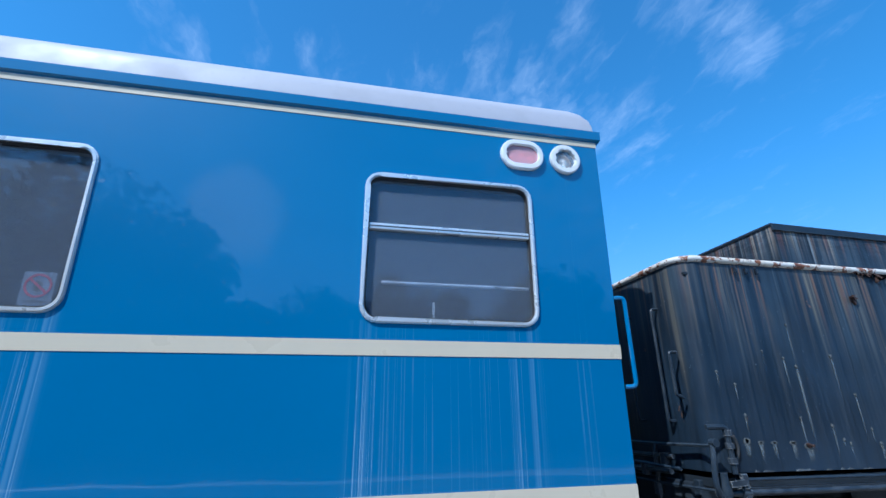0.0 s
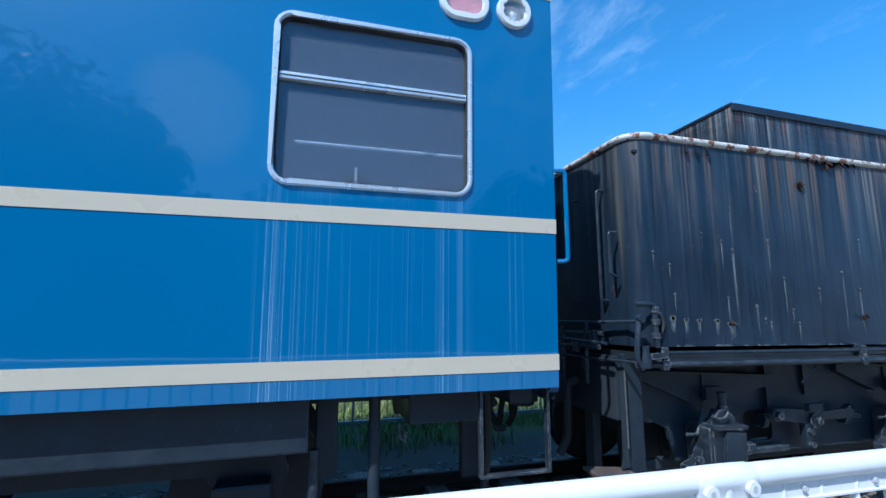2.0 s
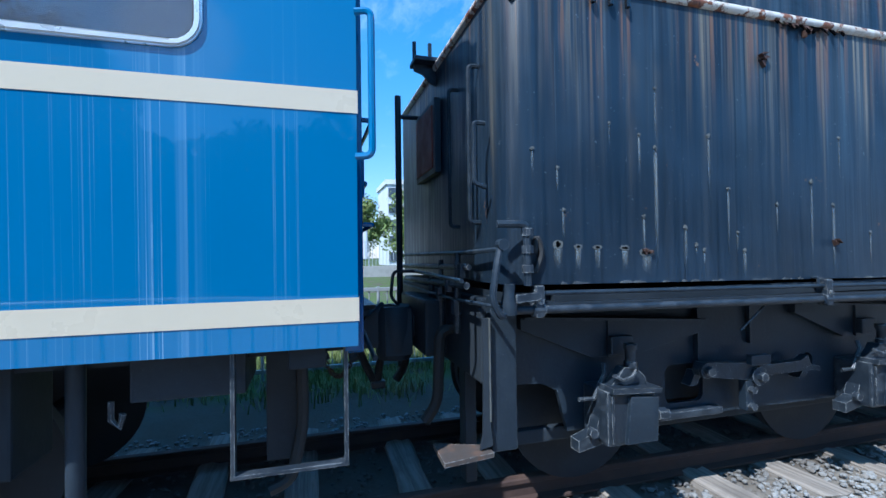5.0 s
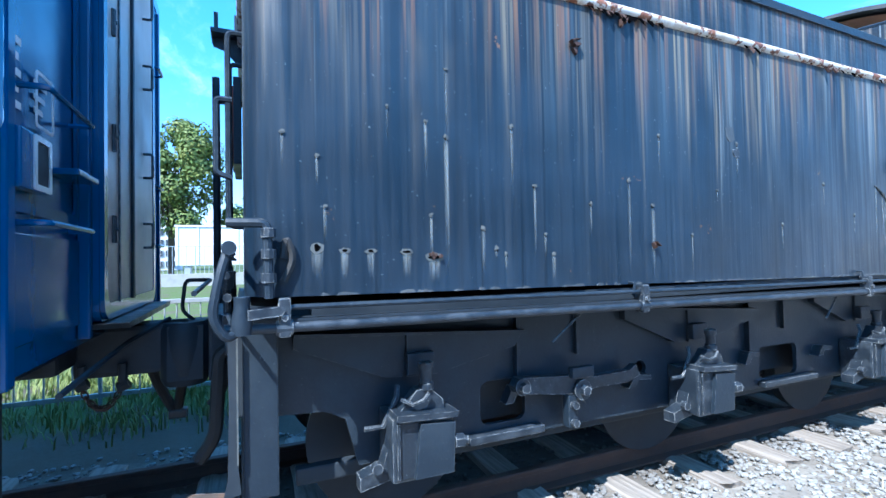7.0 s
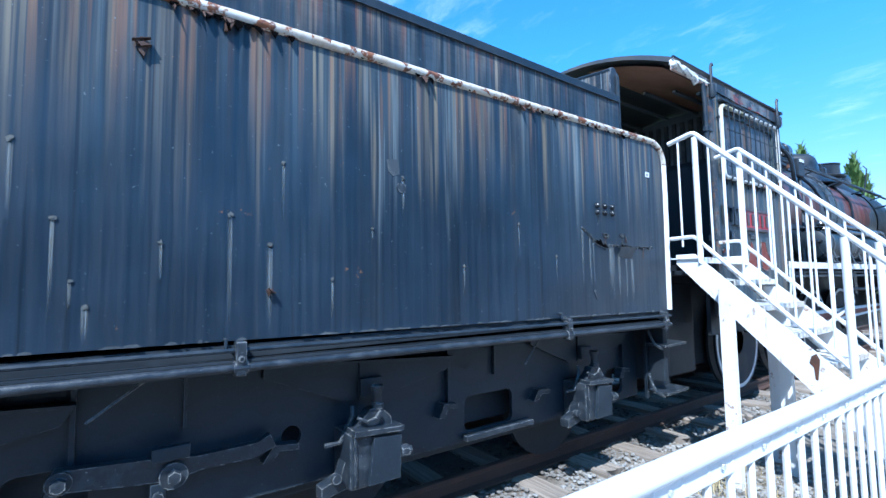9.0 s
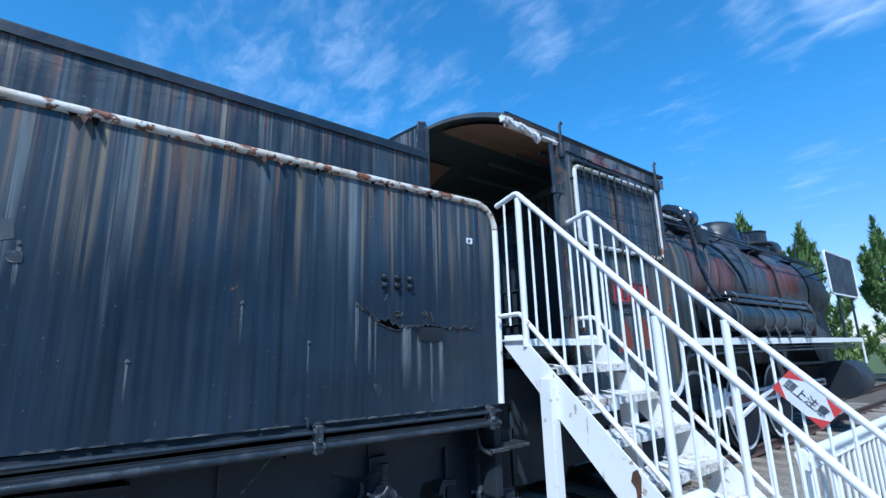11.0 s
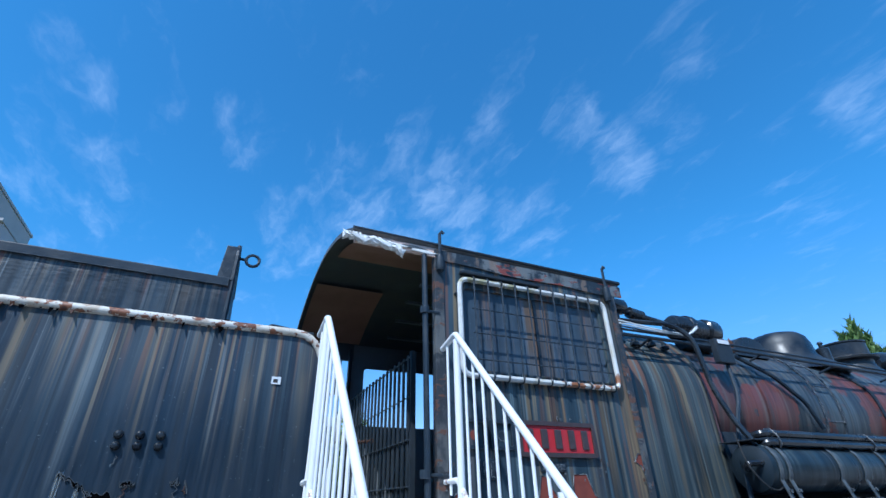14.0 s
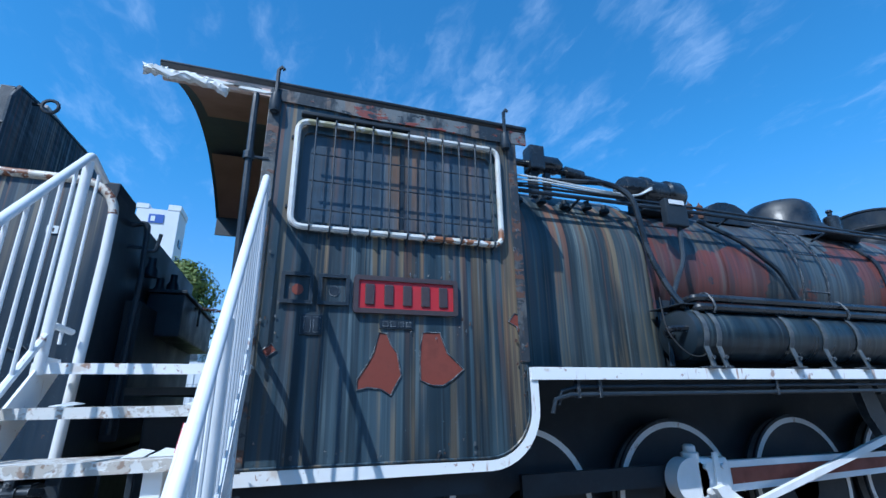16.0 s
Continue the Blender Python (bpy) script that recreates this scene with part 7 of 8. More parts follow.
for x in (13.35, 14.45, 15.7, 16.9):
    part("boiler_band", shell(x - 0.03, x + 0.03, BR + 0.006, False), BOILER_PAINT, loco, smooth=True)
part("belly_plate", boxed(12.3, 17.6, 3.36, 3.40, 1.70, 2.45), SOOT_IRON, loco)
part("smokebox", shell(17.6, 18.9, BR + 0.02, False), SOOT_IRON, loco, "black smokebox", smooth=True)
part("smokebox_front", turned([(0, 0.06), (0.6, 0.04), (BR, 0.0), (BR, -0.03), (0, -0.03)], (18.9, TRACK_Y, BZ), "x", 36), SOOT_IRON, loco, smooth=True)
part("saddle", plate([(17.75, 1.2), (18.7, 1.2), (18.9, 1.75), (18.6, 2.3), (17.8, 2.3), (17.3, 1.75)], "y", 3.35, 4.95), SOOT_IRON, loco)
# domes and chimney
part("steam_dome", turned([(0.78, 3.36), (0.66, 3.48), (0.53, 3.57), (0.455, 3.67), (0.435, 3.84), (0.40, 3.95), (0.33, 4.02), (0.22, 4.055), (0, 4.065)], (15.53, TRACK_Y, 0), "z", 32), DOME_BLACK, loco, "weathered black steam dome", smooth=True)
hump = bmesh.new()
for k in range(8):
    a0, a1 = radians(180 * k / 8), radians(180 * (k + 1) / 8)
    ring = [(13.90 - 0.34 * math.cos(a0), 3.47 + 0.20 * math.sin(a0)), (13.90 - 0.34 * math.cos(a1), 3.47 + 0.20 * math.sin(a1)), (13.90 - 0.34 * math.cos(a1), 3.40), (13.90 - 0.34 * math.cos(a0), 3.40)]
    prism(hump, ring, "y", 3.60, 4.05)
part("sand_box", hump, DOME_BLACK, loco, "low rounded black cover before the dome", smooth=False)
part("chimney", turned([(0.68, 3.34), (0.54, 3.46), (0.42, 3.57), (0.35, 3.66), (0.335, 3.73), (0.345, 3.77), (0.425, 3.795), (0.435, 3.825), (0.335, 3.865), (0.33, 4.07), (0.345, 4.085), (0.345, 4.11), (0.28, 4.11), (0.27, 3.6), (0, 3.6)], (17.44, TRACK_Y, 0), "z", 36), DOME_BLACK, loco, "flared black chimney with a rim", smooth=True)
part("safety_valve", turned([(0.09, 3.45), (0.095, 3.78), (0.075, 3.80), (0.03, 3.81), (0.03, 3.86), (0.045, 3.87), (0.03, 3.90), (0, 3.90)], (16.03, 3.80, 0), "z", 14), GLOSS_BLACK, loco, smooth=True)
hl = part("headlight", turned([(0, -0.26), (0.12, -0.24), (0.20, -0.12), (0.23, 0.05), (0.235, 0.2), (0.20, 0.21), (0, 0.19)], (18.50, TRACK_Y, 3.86), "x", 24), GLOSS_BLACK, loco, "round black headlight", smooth=True)
part("headlight_stand", boxed(18.40, 18.58, 4.08, 4.22, 3.52, 3.68), SOOT_IRON, hl)
part("headlight_visor", tubes([(18.72, 3.72, 3.42), (18.72, 3.62, 4.1), (18.80, 3.7, 4.2)], 0.015, 6), BLACK_IRON, loco)
# turbo generator on the firebox shoulder, with its valve block
gen = part("generator", turned([(0, -0.42), (0.12, -0.42), (0.145, -0.38), (0.15, -0.2), (0.165, -0.19), (0.165, -0.12), (0.14, -0.10), (0.135, 0.12), (0.16, 0.14), (0.16, 0.30), (0.12, 0.36), (0, 0.38)], (12.76, 3.52, 3.595), "x", 24), GLOSS_BLACK, loco, "black cylindrical turbo generator", smooth=True)
for k in range(6):
    part("flange_bolt", rods((12.56, 3.52 + 0.152 * math.cos(k), 3.595 + 0.152 * math.sin(k)), (12.64, 3.52 + 0.152 * math.cos(k), 3.595 + 0.152 * math.sin(k)), 0.014, 6), PALE_IRON, gen)
part("foot", boxed(12.54, 13.04, 3.45, 3.68, 3.36, 3.50, 0.01), SOOT_IRON, gen)
part("steam_pipe", tubes([(10.72, 3.45, 3.70), (11.35, 3.45, 3.68), (11.7, 3.45, 3.64), (12.38, 3.50, 3.59)], 0.034, 10), GLOSS_BLACK, gen, smooth=True)
part("sleeve", rods((11.62, 3.45, 3.65), (11.82, 3.46, 3.632), 0.065, 14), GLOSS_BLACK, gen, smooth=True)
vb = part("valve_block", boxed(11.20, 11.36, 3.36, 3.52, 3.60, 3.86, 0.02), GLOSS_BLACK, loco, "black steam valve block")
part("valve_body", turned([(0, -0.16), (0.06, -0.16), (0.09, -0.1), (0.09, 0.1), (0.05, 0.16), (0, 0.16)], (11.42, 3.45, 3.70), "x", 16), GLOSS_BLACK, vb, smooth=True)
part("valve_leg", boxed(11.22, 11.30, 3.42, 3.48, 3.34, 3.60), BLACK_IRON, vb)
part("valve_leg", boxed(11.38, 11.44, 3.42, 3.48, 3.34, 3.60), BLACK_IRON, vb)
for k, x in enumerate((11.05, 11.3, 11.55, 11.8, 12.0)):
    part("wash_plug", turned([(0, 0), (0.05, 0), (0.05, 0.03), (0.028, 0.04), (0.028, 0.075), (0, 0.075)], (x, 3.40, 3.24 + 0.02 * (k % 2)), "z", 10), BLACK_IRON, loco, smooth=True)
for x in (13.28, 13.43):
    part("whistle", turned([(0, 0), (0.03, 0), (0.03, 0.05), (0.022, 0.06), (0.036, 0.08), (0.036, 0.14), (0.01, 0.17), (0, 0.2)], (x, 3.56, 3.40), "z", 12), RUSTY_IRON, loco, "rusty brass whistle", smooth=True)
part("junction_box", boxed(12.52, 12.78, 3.14, 3.22, 3.08, 3.36, 0.015), SOOT_IRON, loco, "black sheet box on the boiler side")
part("box_label", boxed(12.56, 12.74, 3.13, 3.138, 3.30, 3.345), LETTER_WHITE, loco)
# hand rail and long pipes on the boiler
part("hand_rail", tubes([(10.75, 3.22, 3.27), (12.9, 3.22, 3.285), (16.0, 3.22, 3.27), (18.5, 3.22, 3.24)], 0.02, 8), BLACK_IRON, loco, smooth=True)
part("sand_rail", tubes([(10.75, 3.30, 3.36), (13.0, 3.32, 3.39), (18.4, 3.34, 3.36)], 0.014, 8), BLACK_IRON, loco, smooth=True)
for x in (11.6, 13.4, 14.9, 16.4, 17.8):
    part("rail_post", rods((x, 3.22, 3.27), (x, 3.42, 3.22), 0.014, 6), BLACK_IRON, loco)
part("feed_pipe", tubes([(11.4, 3.42, 3.52), (11.95, 3.20, 3.46), (12.10, 3.10, 3.30), (12.16, 3.08, 2.75), (12.24, 3.0, 2.40), (12.30, 2.90, 2.2), (12.32, 2.84, 2.02)], 0.028, 8, bend=0.12), GLOSS_BLACK, loco, "black feed pipe down to the reservoir", smooth=True)
part("pipe_union", rods((12.31, 2.86, 2.06), (12.32, 2.845, 2.13), 0.042, 10), PALE_IRON, loco)
part("drain_pipe", tubes([(12.70, 3.2, 3.10), (12.60, 3.12, 2.72), (12.42, 3.1, 2.45), (12.25, 3.05, 2.15), (12.20, 3.05, 1.75)], 0.022, 8, bend=0.1), BLACK_IRON, loco, smooth=True)
part("sand_pipe", tubes([(13.2, 3.42, 3.30), (13.6, 3.28, 3.05), (14.0, 3.24, 2.75), (14.12, 3.22, 2.45)], 0.026, 8, bend=0.1), BLACK_IRON, loco, smooth=True)
part("sand_pipe", tubes([(15.6, 3.5, 3.30), (15.75, 3.30, 3.0), (15.8, 3.26, 2.4)], 0.022, 8, bend=0.1), BLACK_IRON, loco, smooth=True)
for k in range(3):
    y0 = 3.62
    part("electric_cable", tubes([(10.72, 3.3 + 0.05 * k, 3.46 - 0.03 * k), (11.2, 3.25, 3.44 - 0.03 * k), (11.8, 3.22, 3.38 - 0.02 * k), (12.35, 3.30 + 0.03 * k, 3.42), (12.6, 3.36, 3.56 + 0.02 * k)], 0.009, 6, bend=0.2), CABLE_WHITE if k < 2 else RUBBER, loco, "grey electric cable", smooth=True)
# ladder bowed over the boiler
lad = bmesh.new()
for x in (14.42, 14.80):
    tube(lad, [(x - 0.1, TRACK_Y - (BR + 0.05) * math.cos(radians(a)), BZ + (BR + 0.05) * math.sin(radians(a))) for a in range(-25, 71, 8)], 0.012, 6)
for a in (-10, 18, 40, 56):
    rod(lad, (14.32, TRACK_Y - (BR + 0.05) * math.cos(radians(a)), BZ + (BR + 0.05) * math.sin(radians(a))), (14.70, TRACK_Y - (BR + 0.05) * math.cos(radians(a)), BZ + (BR + 0.05) * math.sin(radians(a))), 0.010, 6)
part("boiler_ladder", lad, PALE_IRON, loco, "narrow iron ladder on the boiler", smooth=True)
# air reservoir on the running board, strapped down
AY, AZ, AR = 2.98, 2.00, 0.225
res = part("air_reservoir", turned([(0, 12.20), (0.15, 12.21), (0.205, 12.235), (AR, 12.28), (AR, 15.55), (0.20, 15.62), (0.1, 15.66), (0, 15.67)], (0, AY, AZ), "x", 32), TANK_PAINT, loco, "long black air reservoir with straps", smooth=True)
for x in (12.30, 12.43, 13.24, 13.65, 14.09, 14.90, 15.05):
    band = bmesh.new()
    arc = [(AY - 0.25, 1.715), (AY - 0.245, 1.76)] + [(AY - (AR + d) * math.cos(radians(a)), AZ + (AR + d) * math.sin(radians(a))) for d in (0.012,) for a in range(-28, 60, 11)]
    back = [(y + 0.008, z) for y, z in reversed(arc)]
    prism(band, arc + back, "x", x - 0.024, x + 0.024)
    part("strap", band, DUSTY_IRON, res, "flat iron strap bolted to the running board")
    part("strap_foot", boxed(x - 0.045, x + 0.045, AY - 0.27, AY - 0.15, 1.712, 1.732, 0.004), PALE_IRON, res)
    part("strap_nut", bolt(bmesh.new(), x, AY - 0.25, 1.80, 0.016, 0.014), PALE_IRON, res)
part("pipe_shelf", boxed(12.20, 15.75, 2.84, 3.22, 2.236, 2.246, 0.002), SOOT_IRON, res, "black sheet shelf over the reservoir")
part("reservoir_pipe", tubes([(12.18, AY, 1.99), (12.08, AY - 0.04, 1.99), (12.05, AY - 0.1, 2.03), (12.30, AY - 0.14, 2.04)], 0.028, 8, bend=0.05), GLOSS_BLACK, res, smooth=True)
part("earth_wire", tubes([(12.06, 2.93, 2.3), (12.0, 2.85, 2.0), (12.12, 2.8, 1.82), (12.3, 2.8, 1.80), (12.42, 2.8, 1.95)], 0.006, 5, bend=0.15), RUBBER, res)
for z, y, rr in ((2.300, 2.85, 0.036), (2.215, 2.815, 0.034)):
    part("cooling_pipe", tubes([(12.34, y + 0.12, z - 0.02), (12.35, y, z), (15.6, y, z), (15.85, y + 0.03, z - 0.1), (15.9, y + 0.08, 1.75)], rr, 8, bend=0.08), GLOSS_BLACK, res, "black cooling pipe over the reservoir", smooth=True)
for x in (12.48, 14.1, 15.4):
    part("cooling_clip", tubes([(x, 2.90, 2.345), (x, 2.845, 2.342), (x, 2.79, 2.27), (x, 2.775, 2.20), (x, 2.80, 2.17)], 0.010, 6, bend=0.02), PALE_IRON, res)
part("front_apron", plate([(15.95, 1.72), (17.1, 1.72), (16.9, 1.85), (16.3, 2.0), (16.05, 2.35), (15.95, 2.35)], "y", 2.98, 3.0), PALE_IRON, loco)
# smoke deflector: a raised plate with white edge on stays
DX0, DX1, DZ0, DZ1 = 17.10, 19.15, 2.575, 3.43
df = part("smoke_deflector", plate(round_rect(DX0, DX1, DZ0, DZ1, 0.08), "y", 2.795, 2.81), SOOT_IRON, loco, "raised dark smoke deflector with a white rim")
part("rim", tubes([(u, 2.80, v) for u, v in round_rect(DX0, DX1, DZ0, DZ1, 0.08)], 0.022, 6, True), WHITE_PAINT, df, smooth=True)
for x in (17.6, 18.6):
    part("stay", rods((x, 2.81, 3.1), (x, 3.35, 3.0), 0.02, 8), BLACK_IRON, df)
    part("leg", rods((x, 2.83, 1.7), (x, 2.82, 2.6), 0.022, 8), BLACK_IRON, df)
part("front_post", rods((18.5, 2.78, 1.2), (18.5, 2.78, 1.7), 0.02, 8), WHITE_PAINT, loco)
part("front_beam", boxed(19.0, 19.2, 2.9, 5.4, 0.75, 1.1, 0.02), SOOT_IRON, loco)
part("front_deck", boxed(18.0, 19.1, 2.9, 5.4, 1.15, 1.2, 0.005), SOOT_IRON, loco)
part("cylinder_block", turned([(0, -0.45), (0.34, -0.45), (0.36, -0.4), (0.36, 0.4), (0.34, 0.45), (0, 0.45)], (17.9, 3.02, 0.92), "x", 24), SOOT_IRON, loco, smooth=True)

# frames, coupled wheels and rods
for y in (TRACK_Y - 0.46, TRACK_Y + 0.43):
    part("main_frame", boxed(9.2, 19.0, y, y + 0.03, 0.42, 1.70), SOOT_IRON, loco)
part("rear_drag_box", boxed(8.36, 9.22, 3.22, 5.08, 0.52, 1.48, 0.02), SOOT_IRON, loco, "black drag box under the cab floor")
part("ash_pan", boxed(9.3, 12.6, 3.75, 4.55, 0.5, 1.6), SOOT_IRON, loco)
GREY_TYRE = worn("old_white_tyre", (0.26, 0.27, 0.28), (0.12, 0.12, 0.12), 0.6, 0.0, 6.0, 0.7, 0.2)
DRIVERS = (10.98, 12.50, 14.03, 15.55)
WZ = RAIL_TOP + 0.625
for x in DRIVERS:
    for y, o in ((TRACK_Y - 0.57, -1), (TRACK_Y + 0.57, 1)):
        w = part("coupled_wheel", plate(circle(x, WZ, 0.57, 48), "y", y - 0.04, y + 0.04, [circle(x, WZ, 0.50, 48)]), SOOT_IRON, loco, "black spoked wheel with white rim edge")
        tyre = turned([(0.565, -0.065), (0.625, -0.065), (0.625, 0.04), (0.652, 0.045), (0.652, 0.07), (0.565, 0.07)], (x, y, WZ), "y", 48)
        if o > 0:
            bmesh.ops.scale(tyre, vec=(1, -1, 1), space=Matrix.Translation((-x, -y, -WZ)), verts=tyre.verts)
        part("tyre", tyre, SOOT_IRON, w, smooth=True)
        if o < 0:
            part("tread_band", plate(circle(x, WZ, 0.628, 48), "y", y - 0.0655, y + 0.03, [circle(x, WZ, 0.615, 48)]), GREY_TYRE, w)
            part("white_rim", plate(circle(x, WZ, 0.625, 48), "y", y - 0.072, y - 0.066, [circle(x, WZ, 0.578, 48)]), WHITE_STAIN, w)
        part("hub", turned([(0, -0.1), (0.15, -0.1), (0.17, -0.06), (0.17, 0.07), (0, 0.07)], (x, y, WZ), "y", 24), SOOT_IRON, w, smooth=True)
        for k in range(13):
            a = 2 * math.pi * k / 13
            u, v = math.sin(a), math.cos(a)
            part("spoke", rods((x + u * 0.15, y, WZ + v * 0.15), (x + u * 0.52, y, WZ + v * 0.52), 0.036, 6, 0.026), SOOT_IRON, w)
RY = TRACK_Y - 0.80
cx, cz = 12.50, 0.88
crod = part("coupling_rod", plate([(10.9, 0.80), (15.6, 0.80), (15.6, 0.96), (10.9, 0.96)], "y", RY, RY + 0.05), SOOT_IRON, loco, "side rod")
big = part("connecting_rod", plate([(12.70, 0.74), (17.3, 0.83), (17.3, 0.95), (12.70, 0.98)], "y", RY - 0.13, RY - 0.07), WHITE_PAINT, loco, "white connecting rod with a red flute")
part("flute", plate([(12.80, 0.80), (17.2, 0.865), (17.2, 0.915), (12.80, 0.925)], "y", RY - 0.134, RY - 0.128), RED_OXIDE, big)
part("big_end", turned([(0, -0.09), (0.15, -0.09), (0.165, -0.075), (0.165, 0.06), (0, 0.06)], (12.36, RY - 0.10, 0.86), "y", 28), WHITE_PAINT, big, smooth=True)
part("big_end_strap", boxed(12.40, 12.76, RY - 0.16, RY - 0.05, 0.70, 1.02, 0.035), WHITE_PAINT, big)
for u, v in ((12.50, 0.95), (12.50, 0.77), (12.68, 0.95), (12.68, 0.77)):
    part("strap_bolt", rods((u, RY - 0.155, v), (u, RY - 0.185, v), 0.024, 6), WHITE_PAINT, big)
part("wedge", plate([(12.58, 0.72), (12.63, 0.72), (12.64, 1.06), (12.59, 1.06)], "y", RY - 0.178, RY - 0.16), WHITE_STAIN, big)
part("oil_cup", turned([(0, 0), (0.07, 0), (0.07, 0.05), (0.05, 0.06), (0.05, 0.10), (0.03, 0.115), (0, 0.115)], (12.42, RY - 0.1, 1.01), "z", 14), WHITE_PAINT, big, smooth=True)
part("return_crank", plate([(12.50, 0.80), (12.60, 0.82), (12.78, 0.70), (12.76, 0.60), (12.66, 0.58)], "y", RY - 0.24, RY - 0.19), WHITE_PAINT, big)
part("crank_pin", turned([(0, -0.06), (0.06, -0.06), (0.075, -0.02), (0.075, 0.04), (0, 0.04)], (12.72, RY - 0.25, 0.65), "y", 20), WHITE_PAINT, big, smooth=True)
part("eccentric_rod", plate([(12.62, 0.62), (12.72, 0.60), (14.72, 1.06), (14.70, 1.12)], "y", RY - 0.24, RY - 0.20), WHITE_PAINT, loco, "slanting white eccentric rod")
part("expansion_link", plate([(14.55, 1.62), (14.75, 1.62), (14.84, 1.35), (14.95, 1.02), (14.80, 1.0), (14.62, 1.3)], "y", RY - 0.2, RY - 0.12), PALE_IRON, loco, "grey valve gear link")
part("link_bracket", plate([(14.9, 1.62), (15.3, 1.62), (15.3, 1.2), (15.15, 1.2), (15.1, 1.5), (14.95, 1.5)], "y", RY - 0.16, RY - 0.1), PALE_IRON, loco)
part("radius_rod", rods((14.8, RY - 0.15, 1.3), (17.4, RY - 0.15, 1.25), 0.03, 8), PALE_IRON, loco)

# ---------------------------------------------------------------- visitor stairs to the cab
SX0, SX1 = 8.06, 8.94
RISE, RUN = 0.197, 0.197
LAND_Z, LAND_Y = 1.705, 2.56
stairs = thing("stairs", (8.5, 1.7, BED), "white steel visitor stairs with railings, rust spots", "stairs")


def stair_z(y):
    return LAND_Z - (LAND_Y - y) * RISE / RUN


Y_END = 0.78
for x in (SX0 - 0.004, SX1 + 0.004):
    low = stair_z(Y_END) - 0.10
    part("stringer", plate([(2.76, LAND_Z + 0.03), (2.60, LAND_Z + 0.03), (Y_END, stair_z(Y_END) + 0.11), (Y_END, BED - 0.02), (Y_END + 0.25, BED - 0.02), (2.76, LAND_Z - 0.05)], "x", x - 0.006, x + 0.006), WHITE_STAIN, stairs, "white flat stringer with a rust stain")
bm = bmesh.new()
box(bm, SX0 + 0.01, SX1 - 0.01, -0.235, 0.0, -0.008, 0.0)
box(bm, SX0 + 0.01, SX1 - 0.01, -0.243, -0.235, -0.045, 0.0)
tread_mesh = mesh_of(bm, "tread", TREAD_PAINT)
n_steps = int((LAND_Z - BED) / RISE)
for k in range(1, n_steps + 1):
    z, y = LAND_Z - k * RISE, LAND_Y - k * RUN
    piece("tread", tread_mesh, stairs, (0, y + 0.185, z))
part("landing", boxed(SX0 - 0.03, SX1 + 0.03, LAND_Y, 2.80, LAND_Z - 0.01, LAND_Z, 0.0), WHITE_STAIN, stairs)
part("landing_edge", boxed(SX0 - 0.03, SX1 + 0.03, LAND_Y - 0.008, LAND_Y, LAND_Z - 0.05, LAND_Z + 0.0), WHITE_STAIN, stairs)
r = random.Random(2)
for k in range(1, n_steps + 1):
    z, y = LAND_Z - k * RISE, LAND_Y - k * RUN
    for _ in range(2):
        x = r.uniform(SX0 + 0.1, SX1 - 0.2)
        curl = plate([(x, y + 0.03), (x + r.uniform(0.06, 0.12), y + 0.02), (x + 0.09, y + 0.16), (x + 0.03, y + 0.19)], "z", z + 0.003, z + 0.006)
        for v in curl.verts:
            v.co.z += 0.25 * max(0, v.co.y - y - 0.12)
        part("paint_flake", curl, WHITE_PAINT, stairs, "curled flake of white paint")
for x, y, w in ((SX0 - 0.03, 2.36, 0.038), (SX1 - 0.02, 2.36, 0.038), (SX0 + 0.62, 2.20, 0.035)):
    part("leg", boxed(x - w, x + w, y - 0.045, y + 0.045, BED - 0.03, stair_z(y) - 0.06, 0.004), WHITE_STAIN, stairs)
part("rust_stain", plate([(1.78, 0.94), (1.80, 0.98), (1.83, 0.96), (1.845, 0.91), (1.82, 0.88), (1.815, 0.80), (1.80, 0.79), (1.79, 0.86)], "x", SX0 - 0.0118, SX0 - 0.0102), RUSTY_IRON, stairs, "flaking rust patch")


def railing(x):
    top = [(x, 2.785, 2.742), (x, 2.565, 2.79), (x, Y_END - 0.05, stair_z(Y_END - 0.05) + 1.065)]
    r0 = part("handrail", tubes(top, 0.021, 10, bend=0.03), WHITE_PAINT, stairs, "white tubular handrail", smooth=True)
    part("lower_rail", tubes([(x, 2.81, 1.880), (x, 2.60, 1.885), (x, Y_END, stair_z(Y_END) + 0.14)], 0.017, 8, bend=0.03), WHITE_STAIN, r0, smooth=True)
    for y, rr in ((2.555, 0.024), (1.60, 0.026), (0.84, 0.024)):
        part("post", rods((x, y, stair_z(y) - 0.05), (x, y, min(stair_z(y) + 1.045, 2.79)), rr, 10), WHITE_PAINT, r0, smooth=True)
    bars = mesh_of(rods((0, 0, -0.475), (0, 0, 0.475), 0.009, 8), "baluster", WHITE_PAINT, True)
    y = 2.555 - 0.108
    while y > 0.88:
        if abs(y - 1.60) > 0.03:
            piece("baluster", bars, r0, (x, y, stair_z(y) + 0.585))
        y -= 0.108
    piece("baluster", bars, r0, (x, 2.70, 2.28))
    return r0


for x in (SX0, SX1):
    railing(x)

# head-room warning board on the far handrail
sgn = thing("warning_sign", (8.93, 1.18, 0.95), "white and red head-room warning board hung on the handrail", "sign")
TIP = Matrix(((0, 1, 0), (-0.707, 0, -0.707), (-0.707, 0, 0.707)))


def on_board(bm):
    """Tips the flat board along the slope of the rail, facing the path."""
    for v in bm.verts:
        v.co = TIP @ v.co + Vector((8.915, 1.225, 1.315))
    return bm


part("board", on_board(boxed(-0.15, 0.15, -0.003, 0.003, -0.075, 0.075)), LETTER_WHITE, sgn)
